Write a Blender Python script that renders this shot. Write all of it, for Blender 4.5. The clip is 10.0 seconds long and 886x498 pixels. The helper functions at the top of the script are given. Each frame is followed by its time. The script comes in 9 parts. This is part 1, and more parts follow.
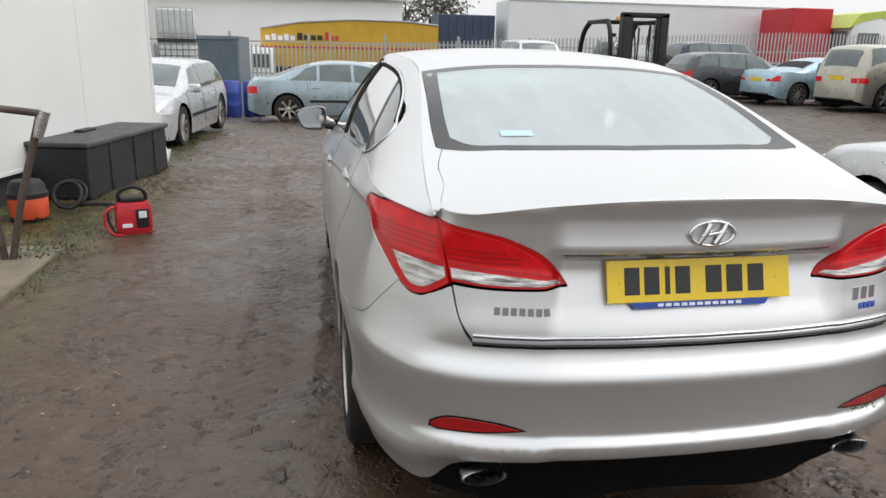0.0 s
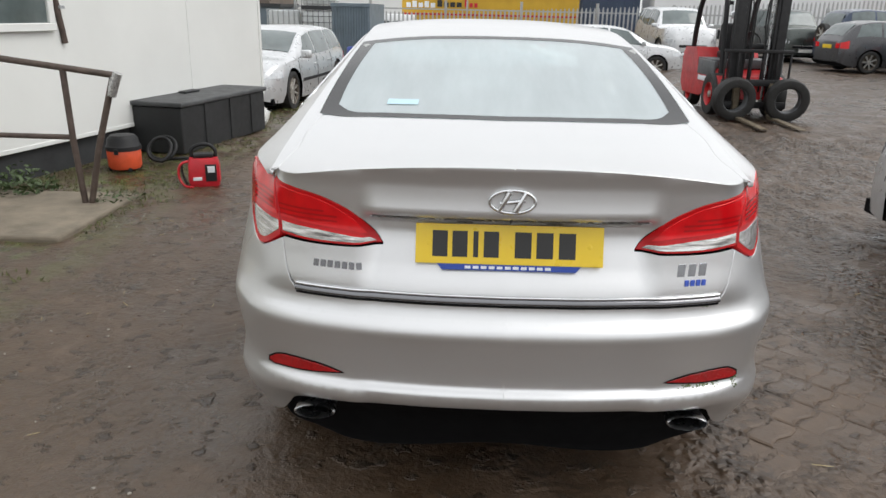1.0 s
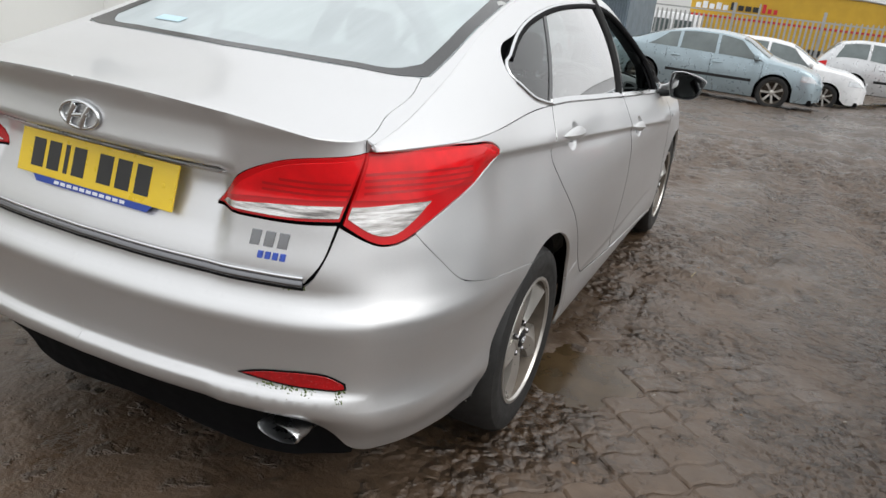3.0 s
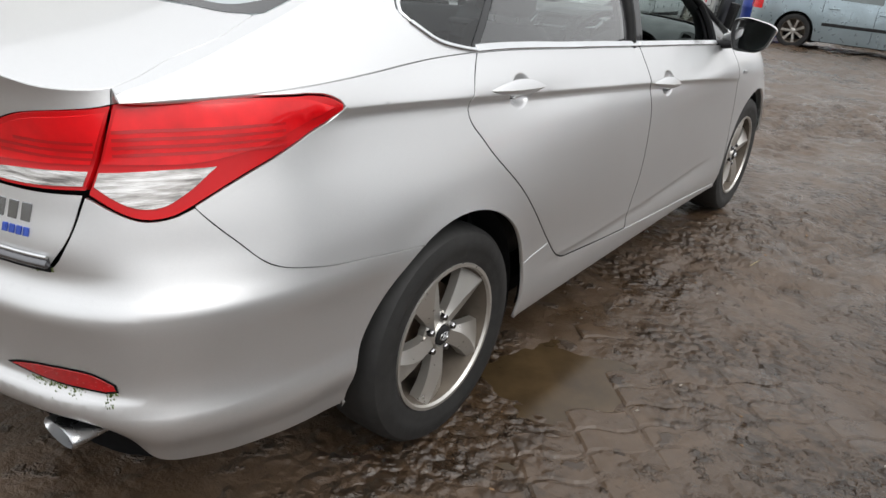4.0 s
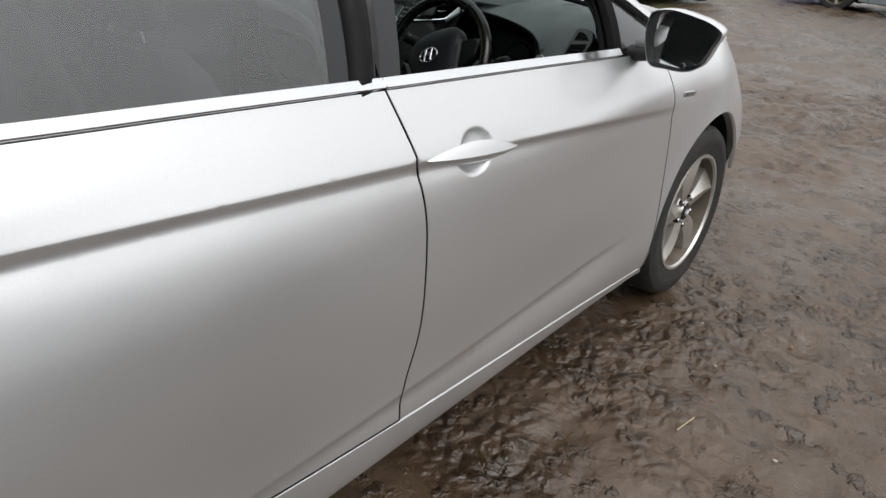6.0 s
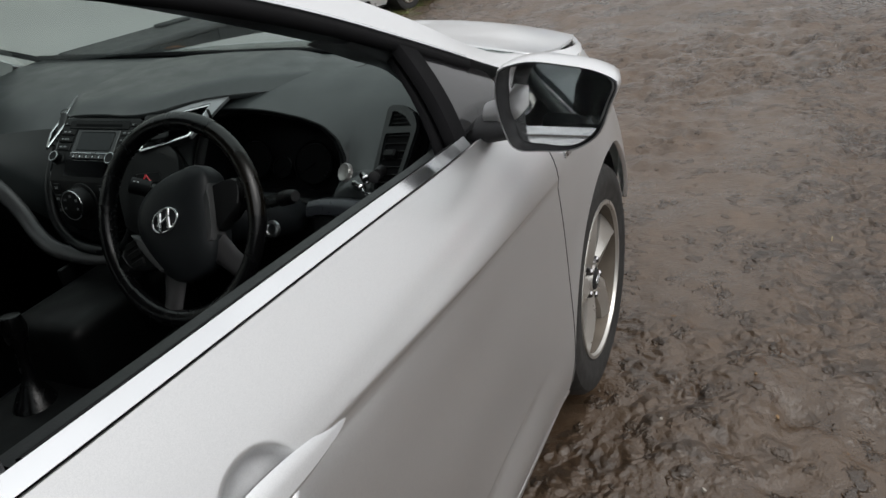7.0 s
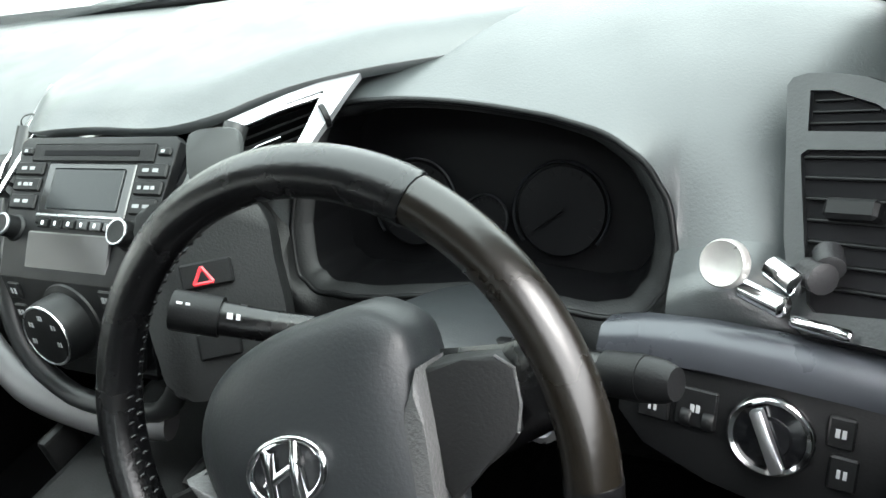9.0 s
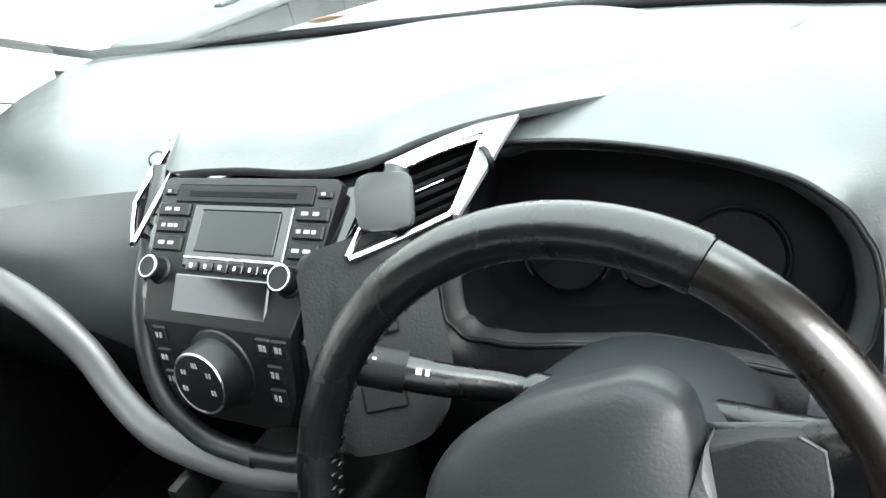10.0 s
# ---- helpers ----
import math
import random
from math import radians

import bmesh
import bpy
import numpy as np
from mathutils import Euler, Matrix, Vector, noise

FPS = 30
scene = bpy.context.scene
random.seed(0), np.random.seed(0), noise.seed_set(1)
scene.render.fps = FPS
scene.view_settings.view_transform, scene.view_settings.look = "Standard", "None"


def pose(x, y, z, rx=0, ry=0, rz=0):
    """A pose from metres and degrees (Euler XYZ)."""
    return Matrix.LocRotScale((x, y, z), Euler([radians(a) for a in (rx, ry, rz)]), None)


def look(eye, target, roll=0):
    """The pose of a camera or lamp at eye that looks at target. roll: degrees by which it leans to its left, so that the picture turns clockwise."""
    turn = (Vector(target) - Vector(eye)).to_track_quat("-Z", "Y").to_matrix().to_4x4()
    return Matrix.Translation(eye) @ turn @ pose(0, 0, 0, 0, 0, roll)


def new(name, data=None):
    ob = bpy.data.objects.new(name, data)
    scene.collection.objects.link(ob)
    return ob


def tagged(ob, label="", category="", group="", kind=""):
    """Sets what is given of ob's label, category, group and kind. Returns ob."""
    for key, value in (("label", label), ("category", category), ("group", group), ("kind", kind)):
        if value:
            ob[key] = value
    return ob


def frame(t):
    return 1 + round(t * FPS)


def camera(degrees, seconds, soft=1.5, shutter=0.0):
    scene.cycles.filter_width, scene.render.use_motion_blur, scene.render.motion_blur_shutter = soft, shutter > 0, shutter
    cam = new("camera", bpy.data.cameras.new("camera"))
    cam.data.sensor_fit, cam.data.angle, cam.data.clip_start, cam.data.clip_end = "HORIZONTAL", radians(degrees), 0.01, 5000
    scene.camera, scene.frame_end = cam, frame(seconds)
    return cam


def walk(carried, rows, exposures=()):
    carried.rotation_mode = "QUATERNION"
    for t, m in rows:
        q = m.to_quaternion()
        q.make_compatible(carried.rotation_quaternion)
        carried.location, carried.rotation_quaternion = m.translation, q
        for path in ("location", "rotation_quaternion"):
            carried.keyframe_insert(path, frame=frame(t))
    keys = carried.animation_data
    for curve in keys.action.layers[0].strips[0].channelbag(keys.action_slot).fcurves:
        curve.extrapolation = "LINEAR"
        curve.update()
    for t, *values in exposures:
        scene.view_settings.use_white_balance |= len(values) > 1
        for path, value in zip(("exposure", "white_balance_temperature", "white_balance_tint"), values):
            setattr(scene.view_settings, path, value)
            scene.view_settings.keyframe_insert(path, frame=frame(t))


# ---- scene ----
cam = camera(62.4, 10.0)
PATH = [
    (0, (-1.008, -2.626, 1.486), (-0.652, -0.731, 0.953), 1.2),
    (0.5, (-0.622, -2.817, 1.517), (-0.527, -0.911, 0.918), -1.2),
    (1, (-0.146, -2.873, 1.524), (-0.183, -0.972, 0.903), 1.3),
    (1.5, (0.262, -2.763, 1.49), (0.251, -0.872, 0.832), 3.6),
    (2, (0.692, -2.605, 1.466), (0.578, -0.74, 0.752), 6.2),
    (2.2, (0.856, -2.521, 1.484), (0.59, -0.671, 0.772), 5.9),
    (3.3, (1.645, -2.003, 1.401), (0.776, -0.339, 0.711), 6.9),
    (3.5, (1.737, -1.861, 1.393), (0.776, -0.266, 0.664), 6.0),
    (4, (1.895, -1.487, 1.378), (0.84, 0.013, 0.579), 4.4),
    (4.5, (2.005, -1.089, 1.366), (0.846, 0.296, 0.506), 5.9),
    (5, (1.935, -0.668, 1.36), (0.772, 0.691, 0.464), 5.5),
    (5.5, (1.867, -0.191, 1.345), (0.707, 1.19, 0.481), 3.4),
    (6, (1.716, 0.268, 1.373), (0.611, 1.668, 0.468), 3.6),
    (6.2, (1.648, 0.419, 1.397), (0.637, 1.902, 0.514), 1.5),
    (7.3, (1.153, 1.245, 1.379), (0.35, 2.817, 0.44), -10.1),
    (7.5, (1.041, 1.354, 1.352), (0.286, 2.94, 0.396), -9.9),
    (7.7, (0.945, 1.423, 1.335), (0.237, 3.018, 0.357), -10.1),
    (8, (0.851, 1.498, 1.308), (0.134, 3.073, 0.306), -11.2),
    (8.3, (0.778, 1.572, 1.275), (-0.007, 3.115, 0.273), -13.0),
    (8.5, (0.721, 1.606, 1.257), (-0.071, 3.138, 0.244), -12.4),
    (9, (0.631, 1.645, 1.231), (-0.248, 3.113, 0.196), -13.4),
    (9.5, (0.558, 1.64, 1.234), (-0.36, 3.085, 0.199), -13.4),
    (9.6, (0.548, 1.636, 1.242), (-0.374, 3.087, 0.221), -14.0),
    (10, (0.501, 1.623, 1.262), (-0.435, 3.1, 0.293), -13.7),
]
EXPOSURE = [(0, 0.05), (2.2, 0.0), (3.4, 0.05), (4.5, 0.18), (5.5, 0.27), (6.2, 0.07), (6.6, 0.0), (7.4, -0.12), (7.8, 0.38), (8.1, 1.22), (8.5, 2.5), (9.0, 3.2), (9.5, 3.5), (10.0, 3.6)]
walk(cam, [(t, look(eye, target, roll)) for t, eye, target, roll in PATH], EXPOSURE)

# ---- light: a bright overcast sky and a soft sun behind it ----
world = bpy.data.worlds.new("overcast_sky")
world.use_nodes = True
scene.world = world
wn, wl = world.node_tree.nodes, world.node_tree.links
wn.clear()
w_out, w_bg = wn.new("ShaderNodeOutputWorld"), wn.new("ShaderNodeBackground")
w_sky, w_grey, w_mix = wn.new("ShaderNodeTexSky"), wn.new("ShaderNodeHueSaturation"), wn.new("ShaderNodeMix")
w_sky.sky_type, w_sky.sun_disc = "NISHITA", False
w_sky.sun_elevation, w_sky.sun_rotation = radians(50), radians(97)
w_sky.air_density, w_sky.dust_density = 1.0, 4.0
w_grey.inputs["Saturation"].default_value, w_grey.inputs["Value"].default_value = 0.12, 0.13
w_mix.data_type = "RGBA"
w_mix.inputs[0].default_value = 0.72
w_co, w_sep, w_rise, w_cloud = wn.new("ShaderNodeTexCoord"), wn.new("ShaderNodeSeparateXYZ"), wn.new("ShaderNodeMapRange"), wn.new("ShaderNodeMix")
w_rise.inputs["To Min"].default_value, w_rise.inputs["To Max"].default_value = 0.0, 1.0
w_cloud.data_type = "RGBA"  # an even cloud cover, brighter overhead than at the horizon
w_cloud.inputs[6].default_value, w_cloud.inputs[7].default_value = (1.14, 1.15, 1.165, 1), (1.86, 1.90, 1.94, 1)
wl.new(w_co.outputs["Generated"], w_sep.inputs[0])
wl.new(w_sep.outputs[2], w_rise.inputs["Value"])
wl.new(w_rise.outputs[0], w_cloud.inputs[0])
wl.new(w_cloud.outputs[2], w_mix.inputs[7])
wl.new(w_sky.outputs[0], w_grey.inputs["Color"])
wl.new(w_grey.outputs[0], w_mix.inputs[6])
wl.new(w_mix.outputs[2], w_bg.inputs[0])
w_bg.inputs[1].default_value = 0.95
wl.new(w_bg.outputs[0], w_out.inputs[0])

sun = new("sun", bpy.data.lights.new("sun", "SUN"))
sun.data.energy, sun.data.angle, sun.data.color = 1.0, radians(40), (1.0, 0.97, 0.93)
sun.matrix_world = look((8, -1.0, 9.5), (0, 0, 0))


# ---- materials ----
def nodes_of(name):
    m = bpy.data.materials.new(name)
    m.use_nodes = True
    n = m.node_tree.nodes
    return m, n, m.node_tree.links, n["Principled BSDF"]


def noise_node(n, l, co, scale, detail=5, rough=0.55):
    t = n.new("ShaderNodeTexNoise")
    t.inputs["Scale"].default_value, t.inputs["Detail"].default_value, t.inputs["Roughness"].default_value = scale, detail, rough
    l.new(co, t.inputs["Vector"])
    return t.outputs["Fac"]


def ramp_node(n, l, fac, stops):
    r = n.new("ShaderNodeValToRGB")
    r.color_ramp.elements[0].position, r.color_ramp.elements[1].position = stops[0][0], stops[-1][0]
    r.color_ramp.elements[0].color, r.color_ramp.elements[1].color = (*stops[0][1], 1), (*stops[-1][1], 1)
    for p, c in stops[1:-1]:
        r.color_ramp.elements.new(p).color = (*c, 1)
    l.new(fac, r.inputs[0])
    return r.outputs[0]


def span_node(n, l, fac, a, b):
    r = n.new("ShaderNodeMapRange")
    r.inputs["From Min"].default_value, r.inputs["From Max"].default_value = 0.3, 0.7
    r.inputs["To Min"].default_value, r.inputs["To Max"].default_value = a, b
    l.new(fac, r.inputs["Value"])
    return r.outputs[0]


def surface(name, base, rough=0.5, metal=0.0, var=0.12, scale=6.0, bump=0.0, grain=120.0, coat=0.0, spread=0.08, spec=0.5, distance=0.002):
    """A painted, plastic, metal or mineral surface: colour drifts at one scale, gloss and relief at a finer one."""
    m, n, l, p = nodes_of(name)
    co = n.new("ShaderNodeTexCoord").outputs["Object"]
    lo, hi = [max(c * (1 - var), 0) for c in base], [min(c * (1 + var), 1) for c in base]
    l.new(ramp_node(n, l, noise_node(n, l, co, scale), [(0.3, lo), (0.7, hi)]), p.inputs["Base Color"])
    fine = noise_node(n, l, co, grain, 3)
    l.new(span_node(n, l, noise_node(n, l, co, scale * 3.1), max(rough - spread, 0.02), min(rough + spread, 1)), p.inputs["Roughness"])
    p.inputs["Metallic"].default_value, p.inputs["Coat Weight"].default_value = metal, coat
    p.inputs["Coat Roughness"].default_value, p.inputs["Specular IOR Level"].default_value = 0.06, spec
    if bump:
        b = n.new("ShaderNodeBump")
        b.inputs["Strength"].default_value, b.inputs["Distance"].default_value = bump, distance
        l.new(fine, b.inputs["Height"])
        l.new(b.outputs[0], p.inputs["Normal"])
    return m


def pane(name, tint, rough=0.0, gloss=1.0, film=0.0):
    """Thin glass: light goes straight through, tinted, and the sky mirrors in it by Fresnel; film is a haze of damp
    that also paints in reflected sky.
    """
    m, n, l, p = nodes_of(name)
    n.remove(p)
    clear, shine, mix, fres = n.new("ShaderNodeBsdfTransparent"), n.new("ShaderNodeBsdfGlossy"), n.new("ShaderNodeMixShader"), n.new("ShaderNodeLayerWeight")
    clear.inputs[0].default_value = (*tint, 1)
    shine.inputs["Roughness"].default_value = rough
    fres.inputs[0].default_value = 0.5
    steep, k = n.new("ShaderNodeMath"), n.new("ShaderNodeMath")
    steep.operation, steep.inputs[1].default_value = "POWER", 5.0
    k.operation, k.use_clamp = "MULTIPLY_ADD", True
    k.inputs[1].default_value, k.inputs[2].default_value = 0.92 * gloss, 0.045 * gloss
    l.new(fres.outputs["Facing"], steep.inputs[0])
    l.new(steep.outputs[0], k.inputs[0])
    l.new(k.outputs[0], mix.inputs[0])
    l.new(clear.outputs[0], mix.inputs[1])
    l.new(shine.outputs[0], mix.inputs[2])
    last = mix.outputs[0]
    if film:
        co = n.new("ShaderNodeTexCoord").outputs["Object"]
        haze, mix2 = n.new("ShaderNodeBsdfDiffuse"), n.new("ShaderNodeMixShader")
        haze.inputs[0].default_value = (0.62, 0.68, 0.70, 1)
        mapping = n.new("ShaderNodeMapping")
        mapping.inputs["Scale"].default_value = (2.2, 0.5, 0.5)
        l.new(co, mapping.inputs[0])
        l.new(span_node(n, l, noise_node(n, l, mapping.outputs[0], 5.0, 6, 0.6), film * 0.86, film), mix2.inputs[0])
        l.new(last, mix2.inputs[1])
        l.new(haze.outputs[0], mix2.inputs[2])
        last = mix2.outputs[0]
    l.new(last, n["Material Output"].inputs[0])
    return m


def paint_silver():
    m, n, l, p = nodes_of("silver_metallic_paint")
    co = n.new("ShaderNodeTexCoord").outputs["Object"]
    flake = n.new("ShaderNodeTexVoronoi")
    flake.inputs["Scale"].default_value = 1800
    l.new(co, flake.inputs["Vector"])
    sep = ramp_node(n, l, flake.outputs["Color"], [(0.0, (0.60, 0.605, 0.61)), (1.0, (0.73, 0.73, 0.735))])
    l.new(sep, p.inputs["Base Color"])
    dirt = noise_node(n, l, co, 3.0, 6, 0.6)
    l.new(span_node(n, l, dirt, 0.34, 0.45), p.inputs["Roughness"])
    p.inputs["Metallic"].default_value = 0.80
    p.inputs["Coat Weight"].default_value = 0.55
    l.new(span_node(n, l, noise_node(n, l, co, 9.0), 0.04, 0.14), p.inputs["Coat Roughness"])
    return m


SILVER = paint_silver()
BLACK_TRIM = surface("black_plastic_trim", (0.015, 0.015, 0.016), 0.5, bump=0.25, grain=400, spec=0.3)
GLOSS_BLACK = surface("gloss_black_trim", (0.012, 0.012, 0.013), 0.12, var=0.05, spread=0.03)
# near-black that puts shade into gaps, ducts and underbody; also matt black trim
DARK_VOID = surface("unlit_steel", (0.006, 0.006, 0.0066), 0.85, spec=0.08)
RUBBER = surface("tyre_rubber", (0.015, 0.0147, 0.0143), 0.66, var=0.35, scale=9, bump=0.3, grain=260)
SEAL = surface("rubber_seal", (0.007, 0.007, 0.0078), 0.75, spec=0.12)
CHROME = surface("chrome", (0.72, 0.73, 0.74), 0.12, 1.0, var=0.04, spread=0.05)
DARK_CHROME = surface("dark_chrome", (0.20, 0.20, 0.21), 0.18, 1.0, var=0.05)
BADGE_CHROME = surface("badge_chrome", (0.36, 0.37, 0.39), 0.20, 1.0, var=0.05)
SATIN_CHROME = surface("satin_chrome", (0.55, 0.56, 0.57), 0.28, 1.0, var=0.05)
ALLOY = surface("painted_alloy", (0.56, 0.54, 0.505), 0.30, 0.80, var=0.05, scale=10, coat=0.15, spread=0.03)
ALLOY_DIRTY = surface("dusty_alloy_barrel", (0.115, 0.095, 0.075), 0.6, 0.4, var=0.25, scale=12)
BRAKE = surface("rusty_brake_disc", (0.10, 0.065, 0.045), 0.75, 0.3, var=0.4, scale=24, bump=0.3)
LAMP_RED = surface("red_lamp_plastic", (0.66, 0.004, 0.008), 0.16, var=0.16, scale=16, coat=0.35, spread=0.03, spec=0.3)
LAMP_DEEP = surface("deep_red_lamp_plastic", (0.50, 0.003, 0.006), 0.22, var=0.12, coat=0.15, spec=0.3, spread=0.03)
LAMP_RIB = surface("ribbed_red_lamp_plastic", (0.42, 0.003, 0.006), 0.16, var=0.12, coat=0.4, spread=0.03)


def lamp_clear():
    """Clear plastic over faceted bright reflectors: fine ribs, streaks of light and dark."""
    m, n, l, p = nodes_of("ribbed_clear_lamp_plastic")
    co = n.new("ShaderNodeTexCoord").outputs["Object"]
    mapping = n.new("ShaderNodeMapping")
    mapping.inputs["Scale"].default_value = (9, 9, 95)
    l.new(co, mapping.inputs[0])
    l.new(ramp_node(n, l, noise_node(n, l, mapping.outputs[0], 1.0, 4, 0.6), [(0.34, (0.10, 0.09, 0.085)), (0.47, (0.46, 0.44, 0.42)), (0.62, (0.80, 0.79, 0.78))]), p.inputs["Base Color"])
    p.inputs["Metallic"].default_value, p.inputs["Roughness"].default_value = 0.75, 0.22
    p.inputs["Coat Weight"].default_value, p.inputs["Coat Roughness"].default_value = 0.7, 0.05
    b = n.new("ShaderNodeBump")
    b.inputs["Strength"].default_value, b.inputs["Distance"].default_value = 0.5, 0.002
    l.new(noise_node(n, l, mapping.outputs[0], 1.6, 3), b.inputs["Height"])
    l.new(b.outputs[0], p.inputs["Normal"])
    return m


LAMP_CLEAR = lamp_clear()
LAMP_AMBER = surface("amber_bulb", (0.60, 0.28, 0.06), 0.2, coat=0.6)
REFLECTOR_RED = surface("red_reflector", (0.40, 0.003, 0.006), 0.22, var=0.2, scale=60, coat=0.5, bump=0.4, grain=500)
PLATE_YELLOW = surface("yellow_reflective_plate", (0.78, 0.54, 0.010), 0.32, var=0.05, coat=0.4)
PLATE_BLACK = surface("black_plate_print", (0.02, 0.02, 0.02), 0.4)
PLATE_BLUE = surface("blue_plate_strip", (0.02, 0.06, 0.34), 0.4)
WHITE_PRINT = surface("white_print", (0.75, 0.77, 0.80), 0.45)
BLUE_CHROME = surface("blue_badge", (0.05, 0.10, 0.45), 0.3, 0.4)
MOSS = surface("green_moss", (0.10, 0.14, 0.03), 0.9, var=0.5, scale=80, bump=1.0, grain=300, distance=0.004)
GLASS = pane("tinted_car_glass", (0.66, 0.72, 0.71), rough=0.03, gloss=3.2)
# the pale film holds damp and the sky's reflection as one diffuse colour
GLASS_REAR = pane("damp_sky_haze_rear_glass", (0.66, 0.74, 0.74), film=0.66)
GLASS_SCREEN = pane("green_tinted_windscreen", (0.58, 0.66, 0.64))
GLASS_DARK = pane("privacy_glass", (0.34, 0.37, 0.38), gloss=1.5)
MIRROR = surface("mirror_silvering", (0.85, 0.87, 0.87), 0.02, 1.0, var=0.01, spread=0.01)
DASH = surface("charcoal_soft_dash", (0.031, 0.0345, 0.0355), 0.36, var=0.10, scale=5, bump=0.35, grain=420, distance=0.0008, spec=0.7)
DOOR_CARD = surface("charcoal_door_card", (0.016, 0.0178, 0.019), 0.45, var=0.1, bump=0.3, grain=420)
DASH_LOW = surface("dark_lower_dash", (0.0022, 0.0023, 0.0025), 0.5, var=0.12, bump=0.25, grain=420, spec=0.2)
LEATHER = surface("worn_black_leather", (0.0022, 0.0022, 0.0025), 0.26, var=0.15, scale=14, bump=0.14, grain=320, spread=0.03, spec=0.42)
LEATHER_WORN = surface("leather_worn_gold_highlight", (0.0044, 0.0036, 0.0026), 0.26, var=0.2, scale=5, bump=0.05, grain=300, spread=0.05)
INSTRUMENT = surface("matt_instrument_black", (0.0022, 0.0022, 0.0025), 0.4, var=0.1, spec=0.06)
PIANO = surface("gloss_radio_black", (0.0035, 0.0037, 0.0043), 0.10, var=0.05, spread=0.03)
GREY_SATIN = surface("grey_satin_trim", (0.30, 0.30, 0.31), 0.36, 0.5)
BUTTON = surface("dark_grey_buttons", (0.0030, 0.0032, 0.0035), 0.46, bump=0.12, grain=500, spec=0.22)
AIRBAG = surface("grained_airbag_leather", (0.0110, 0.0128, 0.0142), 0.46, var=0.12, scale=9, bump=0.25, grain=420, spread=0.04, spec=0.34, distance=0.0010)
BEZEL = surface("grey_instrument_bezel", (0.0085, 0.0089, 0.0092), 0.52, bump=0.2, grain=420, spec=0.20)
VENT_GREY = surface("grey_vent_frame", (0.0115, 0.0130, 0.0138), 0.42, bump=0.15, grain=420, spec=0.40)
CHEEK = surface("grey_grained_cheek", (0.055, 0.056, 0.057), 0.55, bump=0.6, grain=350)
SPOON = surface("worn_satin_disc", (0.36, 0.355, 0.34), 0.34, 0.55, var=0.18, scale=40)
SCREEN = surface("unlit_display", (0.008, 0.0095, 0.0105), 0.14, var=0.05, spread=0.02, spec=0.22)
PRINT_GREY = surface("grey_button_print", (0.20, 0.205, 0.21), 0.5)
HAZARD_RED = surface("red_hazard_print", (0.55, 0.02, 0.03), 0.4)
RAIL_SATIN = surface("dark_satin_rail", (0.012, 0.0125, 0.013), 0.38, 0.2)
BAND_SATIN = surface("grey_satin_band", (0.058, 0.056, 0.058), 0.40, 0.30, var=0.08, spread=0.04)
FABRIC = surface("dark_grey_seat_cloth", (0.030, 0.031, 0.033), 0.9, var=0.2, bump=0.8, grain=500)
LINER = surface("pale_grey_headlining", (0.42, 0.43, 0.42), 0.9, bump=0.3, grain=600)
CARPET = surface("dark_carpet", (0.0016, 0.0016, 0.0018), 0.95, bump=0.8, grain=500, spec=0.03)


# ---- builders ----
def thing(name, label, category, at=(0, 0, 0), turn=0.0, group="", kind=""):
    ob = new(name)
    ob.empty_display_size = 0.1
    ob.matrix_world = pose(*at, 0, 0, turn)
    return tagged(ob, label, category, group, kind)


def part(name, bm, material, parent=None, label="", smooth_angle=None):
    """Links a bmesh as one mesh object under a thing or a part."""
    me = bpy.data.meshes.new(name)
    bm.to_mesh(me)
    bm.free()
    for m in material if isinstance(material, (list, tuple)) else (material,):
        me.materials.append(m)
    if smooth_angle is not None:
        for f in me.polygons:
            f.use_smooth = True
        me.set_sharp_from_angle(angle=radians(smooth_angle))
    ob = new(name, me)
    ob.parent = parent
    if label:
        ob["label"] = label
    return ob


def box(bm, lo, hi, bevel=0.0, segments=2, m=None):
    """A box from corner to corner, its edges rounded."""
    r = bmesh.ops.create_cube(bm, size=1)
    vs = r["verts"]
    for v in vs:
        v.co = Vector([lo[i] + (hi[i] - lo[i]) * (v.co[i] + 0.5) for i in range(3)])
    if bevel:
        es = list({e for v in vs for e in v.link_edges})
        r = bmesh.ops.bevel(bm, geom=es, offset=bevel, segments=segments, affect="EDGES", profile=0.5)
        vs = list({v for f in r["faces"] for v in f.verts} | {v for v in vs if v.is_valid})
    if m is not None:
        bmesh.ops.transform(bm, matrix=m, verts=vs)
    return vs


def boxes(*specs):
    bm = bmesh.new()
    for s in specs:
        box(bm, *s)
    return bm


def prism(bm, outline, z0, z1, m=None, bevel=0.0):
    """A flat outline drawn up from z0 to z1."""
    a = [bm.verts.new((x, y, z0)) for x, y in outline]
    b = [bm.verts.new((x, y, z1)) for x, y in outline]
    n = len(a)
    fs = [bm.faces.new(a[::-1]), bm.faces.new(b)]
    for i in range(n):
        fs.append(bm.faces.new((a[i], a[(i + 1) % n], b[(i + 1) % n], b[i])))
    vs = a + b
    if bevel:
        es = list(fs[1].edges)
        r = bmesh.ops.bevel(bm, geom=es, offset=bevel, segments=2, affect="EDGES", profile=0.5)
        vs = list({v for f in r["faces"] for v in f.verts} | {v for v in vs if v.is_valid})
    bmesh.ops.recalc_face_normals(bm, faces=list({f for v in vs for f in v.link_faces}))
    if m is not None:
        bmesh.ops.transform(bm, matrix=m, verts=vs)
    return vs


